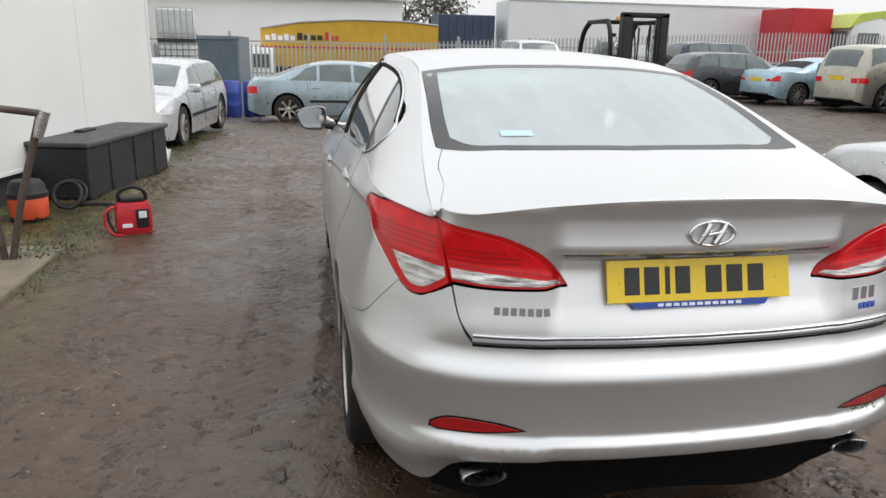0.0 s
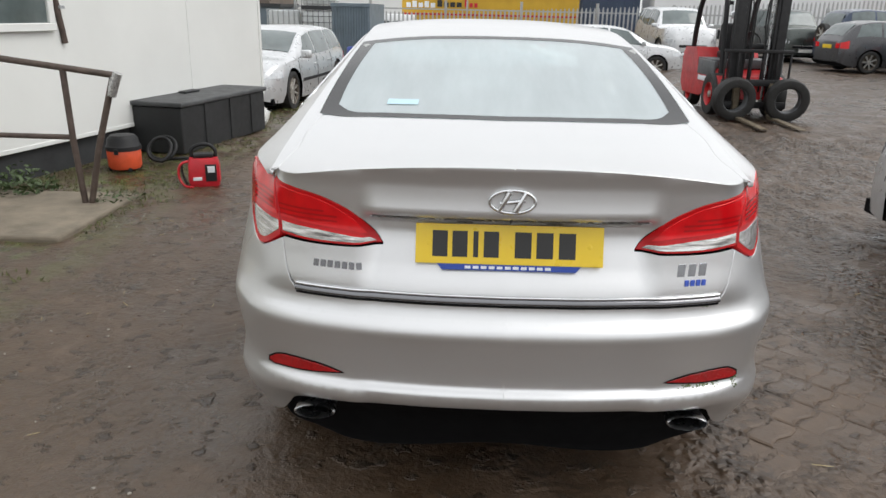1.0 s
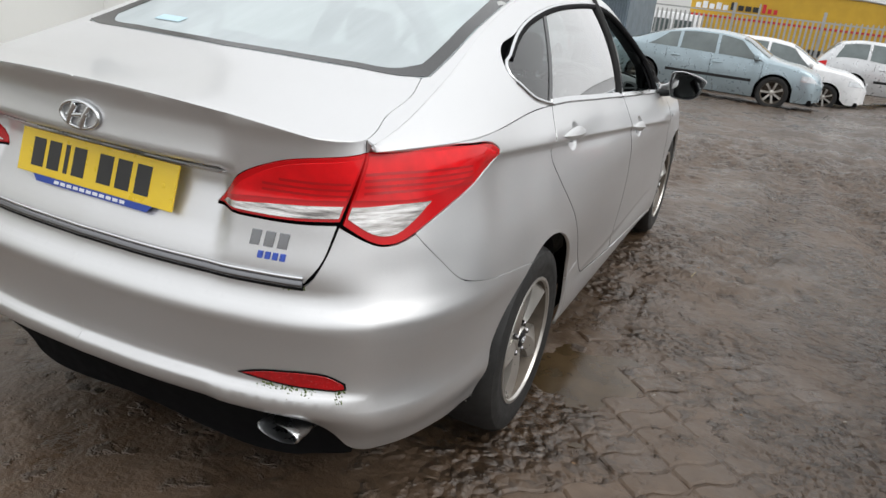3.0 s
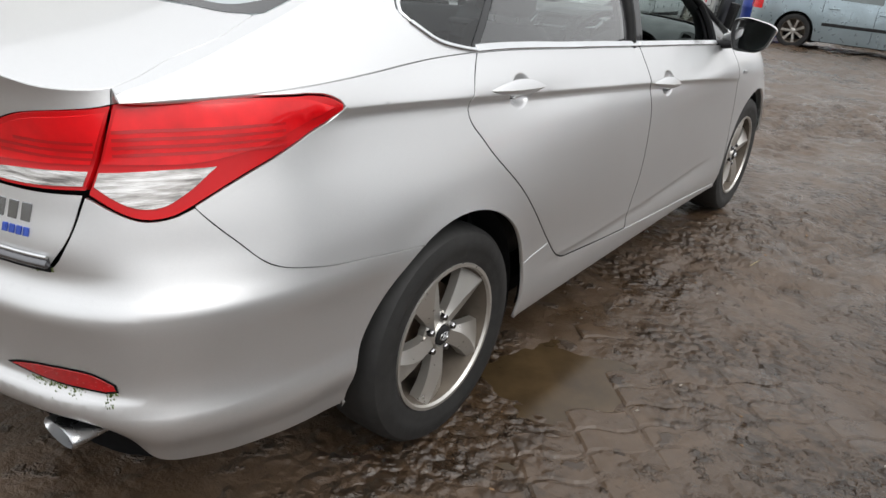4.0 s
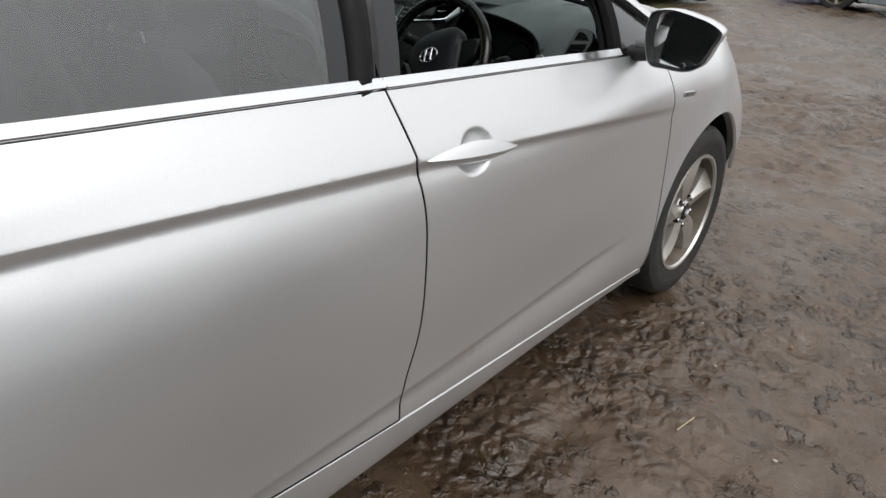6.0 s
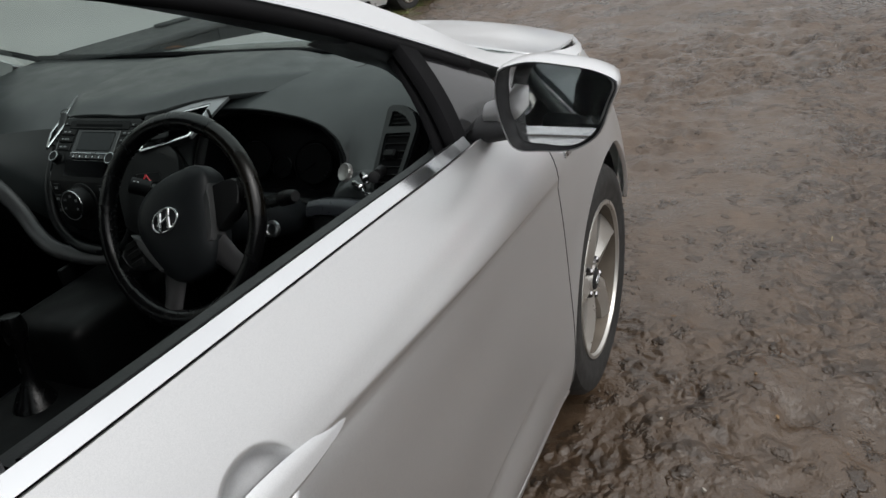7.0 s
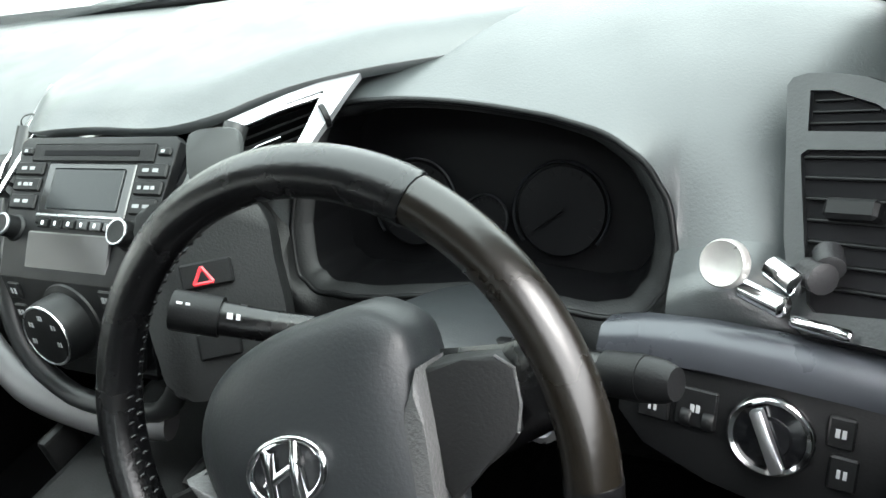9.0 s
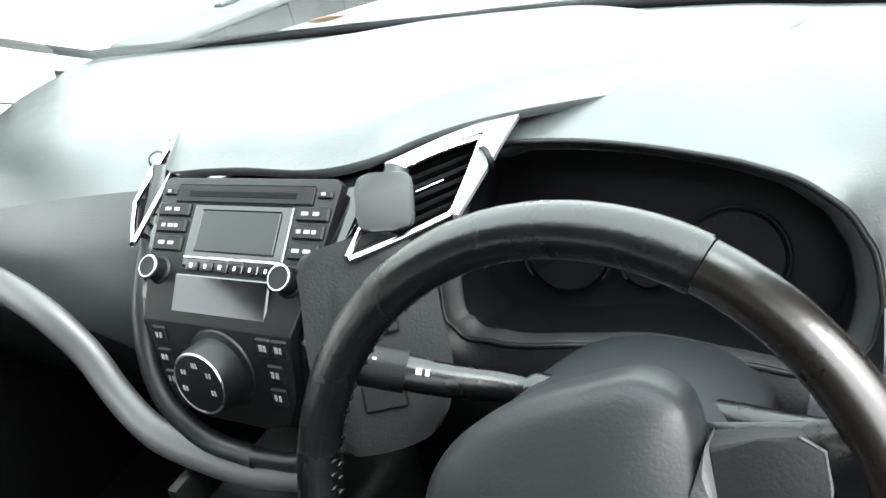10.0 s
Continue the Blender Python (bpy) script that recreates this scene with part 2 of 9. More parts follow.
def lathe(bm, profile, steps=32, m=None, close=False):
    """A profile of (radius, height) turned round z."""
    rings = []
    for i in range(steps):
        a = 2 * math.pi * i / steps
        rings.append([bm.verts.new((r * math.cos(a), r * math.sin(a), h)) for r, h in profile])
    k = len(profile)
    fs = []
    for i in range(steps):
        p, q = rings[i], rings[(i + 1) % steps]
        for j in range(k if close else k - 1):
            fs.append(bm.faces.new((p[j], q[j], q[(j + 1) % k], p[(j + 1) % k])))
    vs = [v for r in rings for v in r]
    bmesh.ops.remove_doubles(bm, verts=vs, dist=1e-6)
    vs = [v for v in vs if v.is_valid]
    bmesh.ops.recalc_face_normals(bm, faces=list({f for v in vs for f in v.link_faces}))
    if m is not None:
        bmesh.ops.transform(bm, matrix=m, verts=vs)
    return vs


def loft(bm, rings, closed=True, caps=True):
    """Skins a run of rings of points."""
    vs = [[bm.verts.new(p) for p in r] for r in rings]
    k = len(vs[0])
    for a, b in zip(vs, vs[1:]):
        for j in range(k if closed else k - 1):
            bm.faces.new((a[j], a[(j + 1) % k], b[(j + 1) % k], b[j]))
    if caps and closed:
        bm.faces.new(vs[0][::-1])
        bm.faces.new(vs[-1])
    bmesh.ops.recalc_face_normals(bm, faces=bm.faces[:])
    return vs


def tube(bm, points, radius, sides=10, closed=False, flat=1.0):
    """A round bar along a run of points."""
    pts = [Vector(p) for p in points]
    n = len(pts)
    rings, up = [], None
    for i, p in enumerate(pts):
        a = pts[(i - 1) % n] if closed or i else p
        b = pts[(i + 1) % n] if closed or i < n - 1 else p
        t = (b - a).normalized()
        if up is None:
            up = t.orthogonal().normalized()
        up = (up - t * up.dot(t)).normalized()
        w = t.cross(up)
        r = radius(i / (n - 1)) if callable(radius) else radius
        rings.append([bm.verts.new(p + up * r * math.cos(2 * math.pi * j / sides) + w * r * flat * math.sin(2 * math.pi * j / sides)) for j in range(sides)])
    fs = []
    for i in range(n if closed else n - 1):
        a, b = rings[i], rings[(i + 1) % n]
        for j in range(sides):
            fs.append(bm.faces.new((a[j], a[(j + 1) % sides], b[(j + 1) % sides], b[j])))
    if not closed:
        fs += [bm.faces.new(rings[0][::-1]), bm.faces.new(rings[-1])]
    bmesh.ops.recalc_face_normals(bm, faces=fs)
    return [v for r in rings for v in r]


def through_points(points, step=0.02, closed=False):
    """Points spaced along a smooth curve through the given ones (any dimension)."""
    pts = [tuple(p) for p in points]
    if closed:
        pts = pts[-2:] + pts + pts[:3]
    rows = chord(pts)
    f = spline(rows)
    a, b = (rows[2][0], rows[-3][0]) if closed else (0, rows[-1][0])
    n = max(int((b - a) / step), 2)
    return [tuple(np.atleast_1d(f(a + (b - a) * i / n))) for i in range(n if closed else n + 1)]


def outline(*runs, step=0.02):
    """A closed outline of smooth runs that meet in corners; a run of two points is straight."""
    pts = []
    for r in runs:
        q = through_points(r, step)
        pts += q[1:] if pts and math.dist(pts[-1], q[0]) < 1e-6 else q
    return pts[:-1] if math.dist(pts[0], pts[-1]) < 1e-6 else pts


def shrunk(poly, d):
    """The outline drawn in by d."""
    n = len(poly)
    area = sum(poly[i][0] * poly[(i + 1) % n][1] - poly[(i + 1) % n][0] * poly[i][1] for i in range(n))
    g = 1 if area > 0 else -1
    res = []
    for i in range(n):
        (ax, ay), (bx, by), (cx, cy) = poly[i - 1], poly[i], poly[(i + 1) % n]
        e1, e2 = Vector((bx - ax, by - ay)), Vector((cx - bx, cy - by))
        if e1.length < 1e-9 or e2.length < 1e-9:
            res.append((bx, by))
            continue
        e1.normalize(), e2.normalize()
        nn = Vector((-e1.y - e2.y, e1.x + e2.x))
        k = nn.length
        if k < 1e-6:
            res.append((bx, by))
            continue
        nn = nn / k * min(2 / max(k, 0.5), 2.5) * d * g
        res.append((bx + nn.x, by + nn.y))
    return res


def inside(poly, x, y):
    c, j = False, len(poly) - 1
    for i in range(len(poly)):
        (xi, yi), (xj, yj) = poly[i], poly[j]
        if (yi > y) != (yj > y) and x < (xj - xi) * (y - yi) / (yj - yi) + xi:
            c = not c
        j = i
    return c


def tidy(poly, step):
    """The outline with long edges split and crowded points thinned."""
    res = []
    n = len(poly)
    for i in range(n):
        a, b = poly[i], poly[(i + 1) % n]
        if res and math.dist(res[-1], a) < step * 0.12:
            continue
        k = max(1, int(math.dist(a, b) / step + 0.5))
        res += [(a[0] + (b[0] - a[0]) * q / k, a[1] + (b[1] - a[1]) * q / k) for q in range(k)]
    return res


def skin(pieces, material, name, parent, label="", step=0.022, rim=0.012, lift=0.0, gap=0.0014, mirror=False, lines=()):
    """A curved panel: each piece is (surface function, outline in its two coordinates); the edges are folded in.
    mirror: False right side, True left side, 'both' both halves in one mesh."""
    co, nor, tris = [], [], []
    for fn, poly in pieces:
        if gap:
            poly = [(0.0 if mirror == "both" and abs(a[0]) < 1e-4 else b[0], b[1]) for a, b in zip(poly, shrunk(poly, gap))]
        poly = tidy(poly, step)
        n = len(poly)
        xs, ys = [p[0] for p in poly], [p[1] for p in poly]
        pts = [Vector(p) for p in poly]
        edge = np.array(poly)
        near = {}
        for a, b in lines:
            for i in (-1, 0, 1):
                for j in (-1, 0, 1):
                    near.setdefault((int(a * 25) + i, int(b * 25) + j), []).append((a, b))
        gx = np.arange(min(xs) + step / 2, max(xs), step)
        gy = np.arange(min(ys) + step / 2, max(ys), step)
        for i, x in enumerate(gx):
            for j, y in enumerate(gy):
                xx = x + (step / 2 if j % 2 else 0)
                if any((a - xx) ** 2 + (b - y) ** 2 < (0.3 * step) ** 2 for a, b in near.get((int(xx * 25), int(y * 25)), ())):
                    continue
                if inside(poly, xx, y) and ((edge[:, 0] - xx) ** 2 + (edge[:, 1] - y) ** 2).min() > (0.55 * step) ** 2:
                    pts.append(Vector((xx, y)))
        for x, y in lines:
            if inside(poly, x, y) and ((edge[:, 0] - x) ** 2 + (edge[:, 1] - y) ** 2).min() > (0.3 * step) ** 2:
                pts.append(Vector((x, y)))
        v2, _, f2, *_ = delaunay(pts, [], [list(range(n))], 1, 1e-7)
        base = len(co)
        p3, n3 = [], []
        for v in v2:
            e = 2e-3
            p = fn(v.x, v.y)
            du, dv = fn(v.x + e, v.y) - fn(v.x - e, v.y), fn(v.x, v.y + e) - fn(v.x, v.y - e)
            q = np.cross(du, dv)
            q = q / (np.linalg.norm(q) + 1e-12)
            if q[0] * p[0] * 0.4 + q[1] * (p[1] - 1.3) * 0.3 + q[2] * (p[2] - 0.6) < 0:
                q = -q
            if mirror == "both" and abs(v.x) < 1e-5:
                q[0], p[0] = 0.0, 0.0
                q = q / np.linalg.norm(q)
            p3.append(p + q * lift), n3.append(q)
        order = []
        for f in f2:
            a, b, c = f
            if np.dot(np.cross(p3[b] - p3[a], p3[c] - p3[a]), n3[a]) < 0:
                f = (a, c, b)
            order.append(tuple(f))
        co += p3
        nor += n3
        tris += [tuple(base + k for k in f) for f in order]
        if rim:
            count = {}
            for f in order:
                for k in range(3):
                    a, b = f[k], f[(k + 1) % 3]
                    count[(a, b)] = 1
            loops = [(a, b) for a, b in count if (b, a) not in count and not (mirror == "both" and abs(p3[a][0]) < 1e-4 and abs(p3[b][0]) < 1e-4)]
            made = {}
            for a, b in loops:
                out = np.cross(p3[b] - p3[a], n3[a])
                out = out / (np.linalg.norm(out) + 1e-12)
                for k in (a, b):
                    made.setdefault(k, []).append(out)
            index = {}
            for k, outs in made.items():
                out = np.mean(outs, axis=0)
                out = out / (np.linalg.norm(out) + 1e-12)
                index[k] = len(co)
                co += [p3[k], p3[k] - n3[k] * rim]
                nor += [(out * 0.7 + n3[k] * 0.7), out]
            for a, b in loops:
                tris.append((index[b], index[a], index[a] + 1))
                tris.append((index[b], index[a] + 1, index[b] + 1))
    co, nor = np.array(co), np.array(nor)
    flip = lambda a: a * np.array([-1, 1, 1])
    if mirror is True:
        co, nor, tris = flip(co), flip(nor), [t[::-1] for t in tris]
    elif mirror == "both":
        k = len(co)
        tris = tris + [tuple(i + k for i in t[::-1]) for t in tris]
        co, nor = np.vstack([co, flip(co)]), np.vstack([nor, flip(nor)])
    me = bpy.data.meshes.new(name)
    me.from_pydata([tuple(c) for c in co], [], tris)
    me.materials.append(material)
    for f in me.polygons:
        f.use_smooth = True
    me.normals_split_custom_set_from_vertices([tuple(v / (np.linalg.norm(v) + 1e-12)) for v in nor])
    ob = new(name, me)
    ob.parent = parent
    if label:
        ob["label"] = label
    return ob


def frame_at(p, right, up):
    """A pose whose x runs to the right and y up along a face, z out of it."""
    r = Vector(right).normalized()
    u = (Vector(up) - r * r.dot(Vector(up))).normalized()
    n = r.cross(u)
    return Matrix(((r.x, u.x, n.x, p[0]), (r.y, u.y, n.y, p[1]), (r.z, u.z, n.z, p[2]), (0, 0, 0, 1)))
# ---- the saloon's surfaces: x to its right, y ahead from the rear axle, z up ----


def spline(keys):
    """A smooth curve through rows of (t, value, ...); returns a function of t."""
    t = np.array([k[0] for k in keys], float)
    p = np.array([k[1:] for k in keys], float)
    m = np.zeros_like(p)
    d = np.diff(p, axis=0) / np.diff(t)[:, None]
    m[0], m[-1] = d[0], d[-1]
    for i in range(1, len(t) - 1):
        a, b = t[i] - t[i - 1], t[i + 1] - t[i]
        m[i] = (d[i - 1] * b + d[i] * a) / (a + b)

    def at(x):
        x = min(max(x, t[0]), t[-1])
        i = min(int(np.searchsorted(t, x, side="right")) - 1, len(t) - 2)
        h = t[i + 1] - t[i]
        q = (x - t[i]) / h
        v = (2 * q**3 - 3 * q**2 + 1) * p[i] + (q**3 - 2 * q**2 + q) * h * m[i] + (3 * q**2 - 2 * q**3) * p[i + 1] + (q**3 - q**2) * h * m[i + 1]
        return float(v[0]) if len(v) == 1 else v

    return at


def chord(points):
    """Rows of (length so far, x, y) for a run of points."""
    rows, total = [], 0.0
    for i, p in enumerate(points):
        if i:
            total += math.dist(points[i - 1], p)
        rows.append((total, *p))
    return rows


def smooth(a, b, x):
    q = min(max((x - a) / (b - a), 0.0), 1.0)
    return q * q * (3 - 2 * q)


PLAN = chord([(0, -1.02), (0.25, -1.01), (0.48, -0.976), (0.63, -0.93), (0.745, -0.86), (0.825, -0.74), (0.868, -0.58), (0.887, -0.35), (0.897, 0.0),
              (0.905, 0.6), (0.906, 1.3), (0.905, 2.0), (0.908, 2.5), (0.905, 2.85), (0.862, 3.2), (0.75, 3.48), (0.54, 3.66), (0.27, 3.73), (0, 3.745)])
plan = spline(PLAN)
PLAN_END = PLAN[-1][0]


def plan_at_y(y):
    """The length along the plan at which the side is at y."""
    lo, hi = 0.45, PLAN_END - 0.3
    for _ in range(40):
        mid = (lo + hi) / 2
        lo, hi = (mid, hi) if plan(mid)[1] < y else (lo, mid)
    return lo


def plan_at_x(x):
    """The length along the rear face at which it is x out."""
    lo, hi = 0.0, 0.9
    for _ in range(40):
        mid = (lo + hi) / 2
        lo, hi = (mid, hi) if plan(mid)[0] < x else (lo, mid)
    return lo


REAR = [(0.20, -0.17), (0.33, -0.11), (0.40, -0.045), (0.43, -0.012), (0.458, 0.0), (0.478, -0.002), (0.490, -0.018), (0.51, -0.020), (0.55, -0.013), (0.60, -0.003), (0.635, 0.005), (0.664, 0.011), (0.679, 0.007), (0.692, -0.004), (0.705, -0.019), (0.72, -0.029), (0.74, -0.033), (0.76, -0.031),
        (0.857, -0.075), (0.945, -0.104), (0.964, -0.101), (0.975, -0.082), (0.985, -0.060), (0.994, -0.0505), (1.02, -0.0485), (1.05, -0.051), (1.078, -0.051), (1.10, -0.044), (1.128, -0.031), (1.15, -0.034)]
REAR_OUT = [(0.20, -0.17), (0.33, -0.11), (0.39, -0.045), (0.42, -0.012), (0.452, 0.0), (0.472, -0.002), (0.486, -0.017), (0.51, -0.019), (0.55, -0.012), (0.60, -0.003), (0.635, 0.005), (0.664, 0.010), (0.679, 0.006), (0.692, -0.004), (0.705, -0.018), (0.72, -0.026), (0.74, -0.029), (0.76, -0.027),
            (0.857, -0.045), (0.9, -0.053), (0.95, -0.066), (0.985, -0.064), (1.035, -0.058), (1.07, -0.052), (1.095, -0.043), (1.15, -0.042)]
CORNER = [(0.2, -0.115), (0.29, -0.062), (0.34, -0.036), (0.38, -0.011), (0.405, -0.001), (0.44, 0.0), (0.465, -0.009), (0.5, -0.014), (0.6, -0.002), (0.655, 0.006), (0.675, 0.005), (0.69, -0.002), (0.71, -0.014), (0.76, -0.035), (0.85, -0.058), (0.95, -0.083), (1.03, -0.10), (1.09, -0.13), (1.15, -0.17)]
HIND = [(0.2, -0.095), (0.28, -0.047), (0.33, -0.029), (0.37, -0.011), (0.39, -0.005), (0.42, -0.006), (0.45, -0.011), (0.5, -0.009), (0.6, 0.004), (0.648, 0.015), (0.668, 0.015), (0.70, 0.010), (0.75, 0.002), (0.80, -0.009), (0.86, -0.024), (0.92, -0.038), (0.97, -0.046), (1.02, -0.051), (1.1, -0.085), (1.15, -0.12)]
WHEEL = [(0.17, -0.04), (0.25, -0.015), (0.5, 0.002), (0.62, 0.016), (0.68, 0.016), (0.74, 0.010), (0.80, 0.0), (0.86, -0.014), (0.92, -0.028), (0.96, -0.036), (1.0, -0.043), (1.08, -0.09), (1.15, -0.13)]
DOOR = [(0.16, -0.07), (0.22, -0.03), (0.3, -0.010), (0.42, -0.010), (0.6, 0.0), (0.72, 0.002), (0.82, -0.003), (0.9, -0.019), (0.97, -0.05), (1.03, -0.08), (1.15, -0.14)]
DOOR_FRONT = [(0.16, -0.07), (0.22, -0.03), (0.3, -0.010), (0.42, -0.010), (0.6, 0.0), (0.72, 0.004), (0.80, 0.010), (0.85, 0.009), (0.9, -0.014), (0.97, -0.052), (1.03, -0.084), (1.15, -0.14)]
FORE = [(0.2, -0.03), (0.35, 0.0), (0.6, 0.0), (0.75, -0.005), (0.83, -0.02), (0.9, -0.055), (0.97, -0.12)]
NOSE = [(0.2, -0.1), (0.35, -0.02), (0.5, 0.0), (0.65, -0.03), (0.78, -0.1), (0.9, -0.2)]
SECTIONS = [(0.0, spline(REAR)), (plan_at_x(0.375), spline(REAR)), (plan_at_x(0.44), spline(REAR_OUT)), (plan_at_x(0.60), spline(REAR_OUT)), (plan_at_y(-0.80), spline(CORNER)), (plan_at_y(-0.45), spline(HIND)),
            (plan_at_y(0.0), spline(WHEEL)), (plan_at_y(0.9), spline(DOOR)), (plan_at_y(1.9), spline(DOOR_FRONT)), (plan_at_y(2.77), spline(FORE)), (plan_at_y(3.45), spline(NOSE)), (PLAN_END, spline(NOSE))]
crease_z = spline([(-1.0, 1.03), (-0.36, 1.02), (0.4, 0.967), (1.24, 0.905), (1.9, 0.855), (2.45, 0.80), (3.0, 0.76)])
fold_z = spline([(0.2, 0.42), (0.7, 0.395), (1.3, 0.40), (2.3, 0.44)])


CUPS = ((0.315, 0.977), (1.405, 0.884))  # finger hollows behind the door handles


def hollow(y, z):
    for cy, cz in CUPS:
        r = ((y - cy) / 0.060) ** 2 + ((z - cz) / 0.050) ** 2
        if r < 1:
            return 0.017 * smooth(0.0, 0.8, 1 - r)
    return 0.0


def side_offset(s, z):
    i = 0
    while i < len(SECTIONS) - 2 and s > SECTIONS[i + 1][0]:
        i += 1
    (a, fa), (b, fb) = SECTIONS[i], SECTIONS[i + 1]
    q = smooth(a, b, s)
    d = fa(z) * (1 - q) + fb(z) * q
    y = plan(s)[1]
    if y > -0.6:
        h = z - crease_z(y)
        k = smooth(-0.62, -0.30, y) * (1 - smooth(2.0, 2.6, y))
        if h < 0:
            d -= k * 0.019 * (1 - math.exp(-((h / 0.015) ** 2))) * math.exp(h / 0.15)
        k = smooth(0.45, 0.75, y) * (1 - smooth(1.9, 2.3, y))
        h = z - fold_z(y)
        if h < 0 and k > 0:
            d -= k * 0.010 * (1 - math.exp(-((h / 0.016) ** 2))) * math.exp(h / 0.07)
        for hub in (0.0, 2.77):
            r = math.hypot(y - hub, z - 0.325)
            if z > 0.2:
                d += 0.006 * math.exp(-((r - 0.36) / 0.045) ** 2)
        if 0.2 < y < 1.5:
            d -= hollow(y, z)
    return d


def side(s, z):
    """A point of the body's flank and tail, right half: s along the plan from the tail's middle, at height z."""
    if s < 0 or s > PLAN_END:
        return side(-s if s < 0 else 2 * PLAN_END - s, z) * np.array([-1, 1, 1])
    p, e = plan(s), 1e-3
    a, b = plan(max(s - e, 0)), plan(min(s + e, PLAN_END))
    t = (b - a) / np.linalg.norm(b - a)
    d = side_offset(s, z)
    return np.array([p[0] + t[1] * d, p[1] - t[0] * d, z])


belt_z = spline([(-0.95, 1.055), (-0.7, 1.062), (-0.36, 1.075), (0.0, 1.09), (0.17, 1.09), (0.7, 1.062), (1.24, 1.03), (2.0, 0.985), (2.5, 0.95), (2.8, 0.93), (3.3, 0.87), (3.7, 0.78)])
rail = spline([(-0.95, 0.69, 1.055), (-0.75, 0.69, 1.085), (-0.43, 0.665, 1.175), (0.0, 0.605, 1.315), (0.4, 0.565, 1.408), (0.9, 0.578, 1.444), (1.3, 0.59, 1.441), (1.75, 0.605, 1.362),
               (2.2, 0.675, 1.178), (2.5, 0.735, 1.028), (2.75, 0.765, 0.962), (3.2, 0.725, 0.892), (3.7, 0.55, 0.79)])
crown = spline([(-0.99, 1.134), (-0.75, 1.145), (-0.43, 1.195), (0.0, 1.335), (0.4, 1.437), (0.9, 1.480), (1.3, 1.477), (1.75, 1.40), (2.2, 1.21), (2.56, 1.042), (2.75, 1.015), (3.2, 0.968), (3.745, 0.82)])
belt_x = spline([(y, side(plan_at_y(y), belt_z(y))[0]) for y in np.linspace(-0.83, 3.3, 32)])


def glass(y, z):
    """A point of the upper flank, right half, between the belt and the roof rail."""
    xb, zb = belt_x(y), belt_z(y)
    xr, zr = rail(y)
    q = (z - zb) / max(zr - zb, 0.02)
    return np.array([xb + (xr - xb) * q + 0.085 * (zr - zb) * 4 * q * (1 - q), y, z])


def top(x, y):
    """A point of the boot lid, rear glass, roof, windscreen or bonnet."""
    xr, zr = rail(y)
    zc = crown(y)
    return np.array([x, y, zr + (zc - zr) * (1 - min(abs(x) / xr, 1.3) ** 2.6)])


# ---- the silver saloon ----
from mathutils.geometry import delaunay_2d_cdt as delaunay

car = thing("saloon_car", "silver metallic four-door saloon car with red tail lamps, parked on mud", "car")


def sy(y):
    return plan_at_y(y)


def tail_z(s):
    p = side(s, 1.09)
    return float(top(p[0], p[1])[2])


def arch(hub, r, a0, a1, n=26):
    return [(sy(hub + r * math.cos(radians(a0 + (a1 - a0) * i / n))), 0.325 + r * math.sin(radians(a0 + (a1 - a0) * i / n))) for i in range(n + 1)]


LID_SEAM = [(0.618, 0.752), (0.656, 0.80), (0.69, 0.893)]
CREASE = [(s, crease_z(plan(s)[1]) + h) for h in (0.006, 0.0, -0.006, -0.012, -0.020, -0.030) for s in np.arange(plan_at_y(-0.45), plan_at_y(2.6), 0.014)]
CREASE += [(s, fold_z(plan(s)[1]) + h) for h in (0.004, -0.004, -0.010, -0.018) for s in np.arange(plan_at_y(0.4), plan_at_y(2.3), 0.014)]
CREASE += [(sy(cy) + 0.060 * r * math.cos(a), cz + 0.050 * r * math.sin(a)) for cy, cz in CUPS for r in (1.09, 1.03, 0.985, 0.93, 0.86, 0.76, 0.6, 0.3) for a in np.linspace(0, 2 * math.pi, int(6 + 58 * r), endpoint=False)]
STEP_LINES = [(s, z) for z in (0.955, 0.961, 0.966, 0.970, 0.974, 0.978, 0.982, 0.986, 0.990, 0.996, 1.003) for s in np.arange(0.006, 0.43, 0.016)]
BUMPER_LINES = [(s, z) for z in (0.658, 0.667, 0.676, 0.685, 0.694, 0.703, 0.713, 0.724, 0.470, 0.478, 0.484, 0.490, 0.497) for s in np.arange(0.004, 0.80, 0.014)]
LAMP_TOP = [(0.368, 0.896), (0.398, 0.935), (0.432, 0.971), (0.515, 1.014), (0.757, 1.054)]
lid_top = [(s, tail_z(s)) for s in np.linspace(0.757, 0.0, 22)]
lid = outline([(0.0, 0.752), (0.618, 0.752)], LID_SEAM, [(0.69, 0.893), (0.55, 0.888), (0.368, 0.892)], LAMP_TOP, [(0.757, 1.054), lid_top[0]], lid_top, [(0.0, lid_top[-1][1]), (0.0, 0.752)])
deck_rim = [tuple(side(s, tail_z(s))[:2]) for s in np.linspace(0.0, 0.757, 24)]
DECK_SIDE = [deck_rim[-1], (0.662, -0.74), (0.640, -0.66), (0.634, -0.53), (0.604, -0.420)]
deck = outline(deck_rim, DECK_SIDE, [(0.604, -0.420), (0.40, -0.455), (0.0, -0.478)], [(0.0, -0.478), (0.0, deck_rim[0][1])])
skin([(side, [(max(s, -0.0), z) for s, z in lid]), (top, deck)], SILVER, "boot_lid", car, "silver boot lid with a raised tail lip", mirror="both", step=0.018, lines=STEP_LINES, rim=0.003)

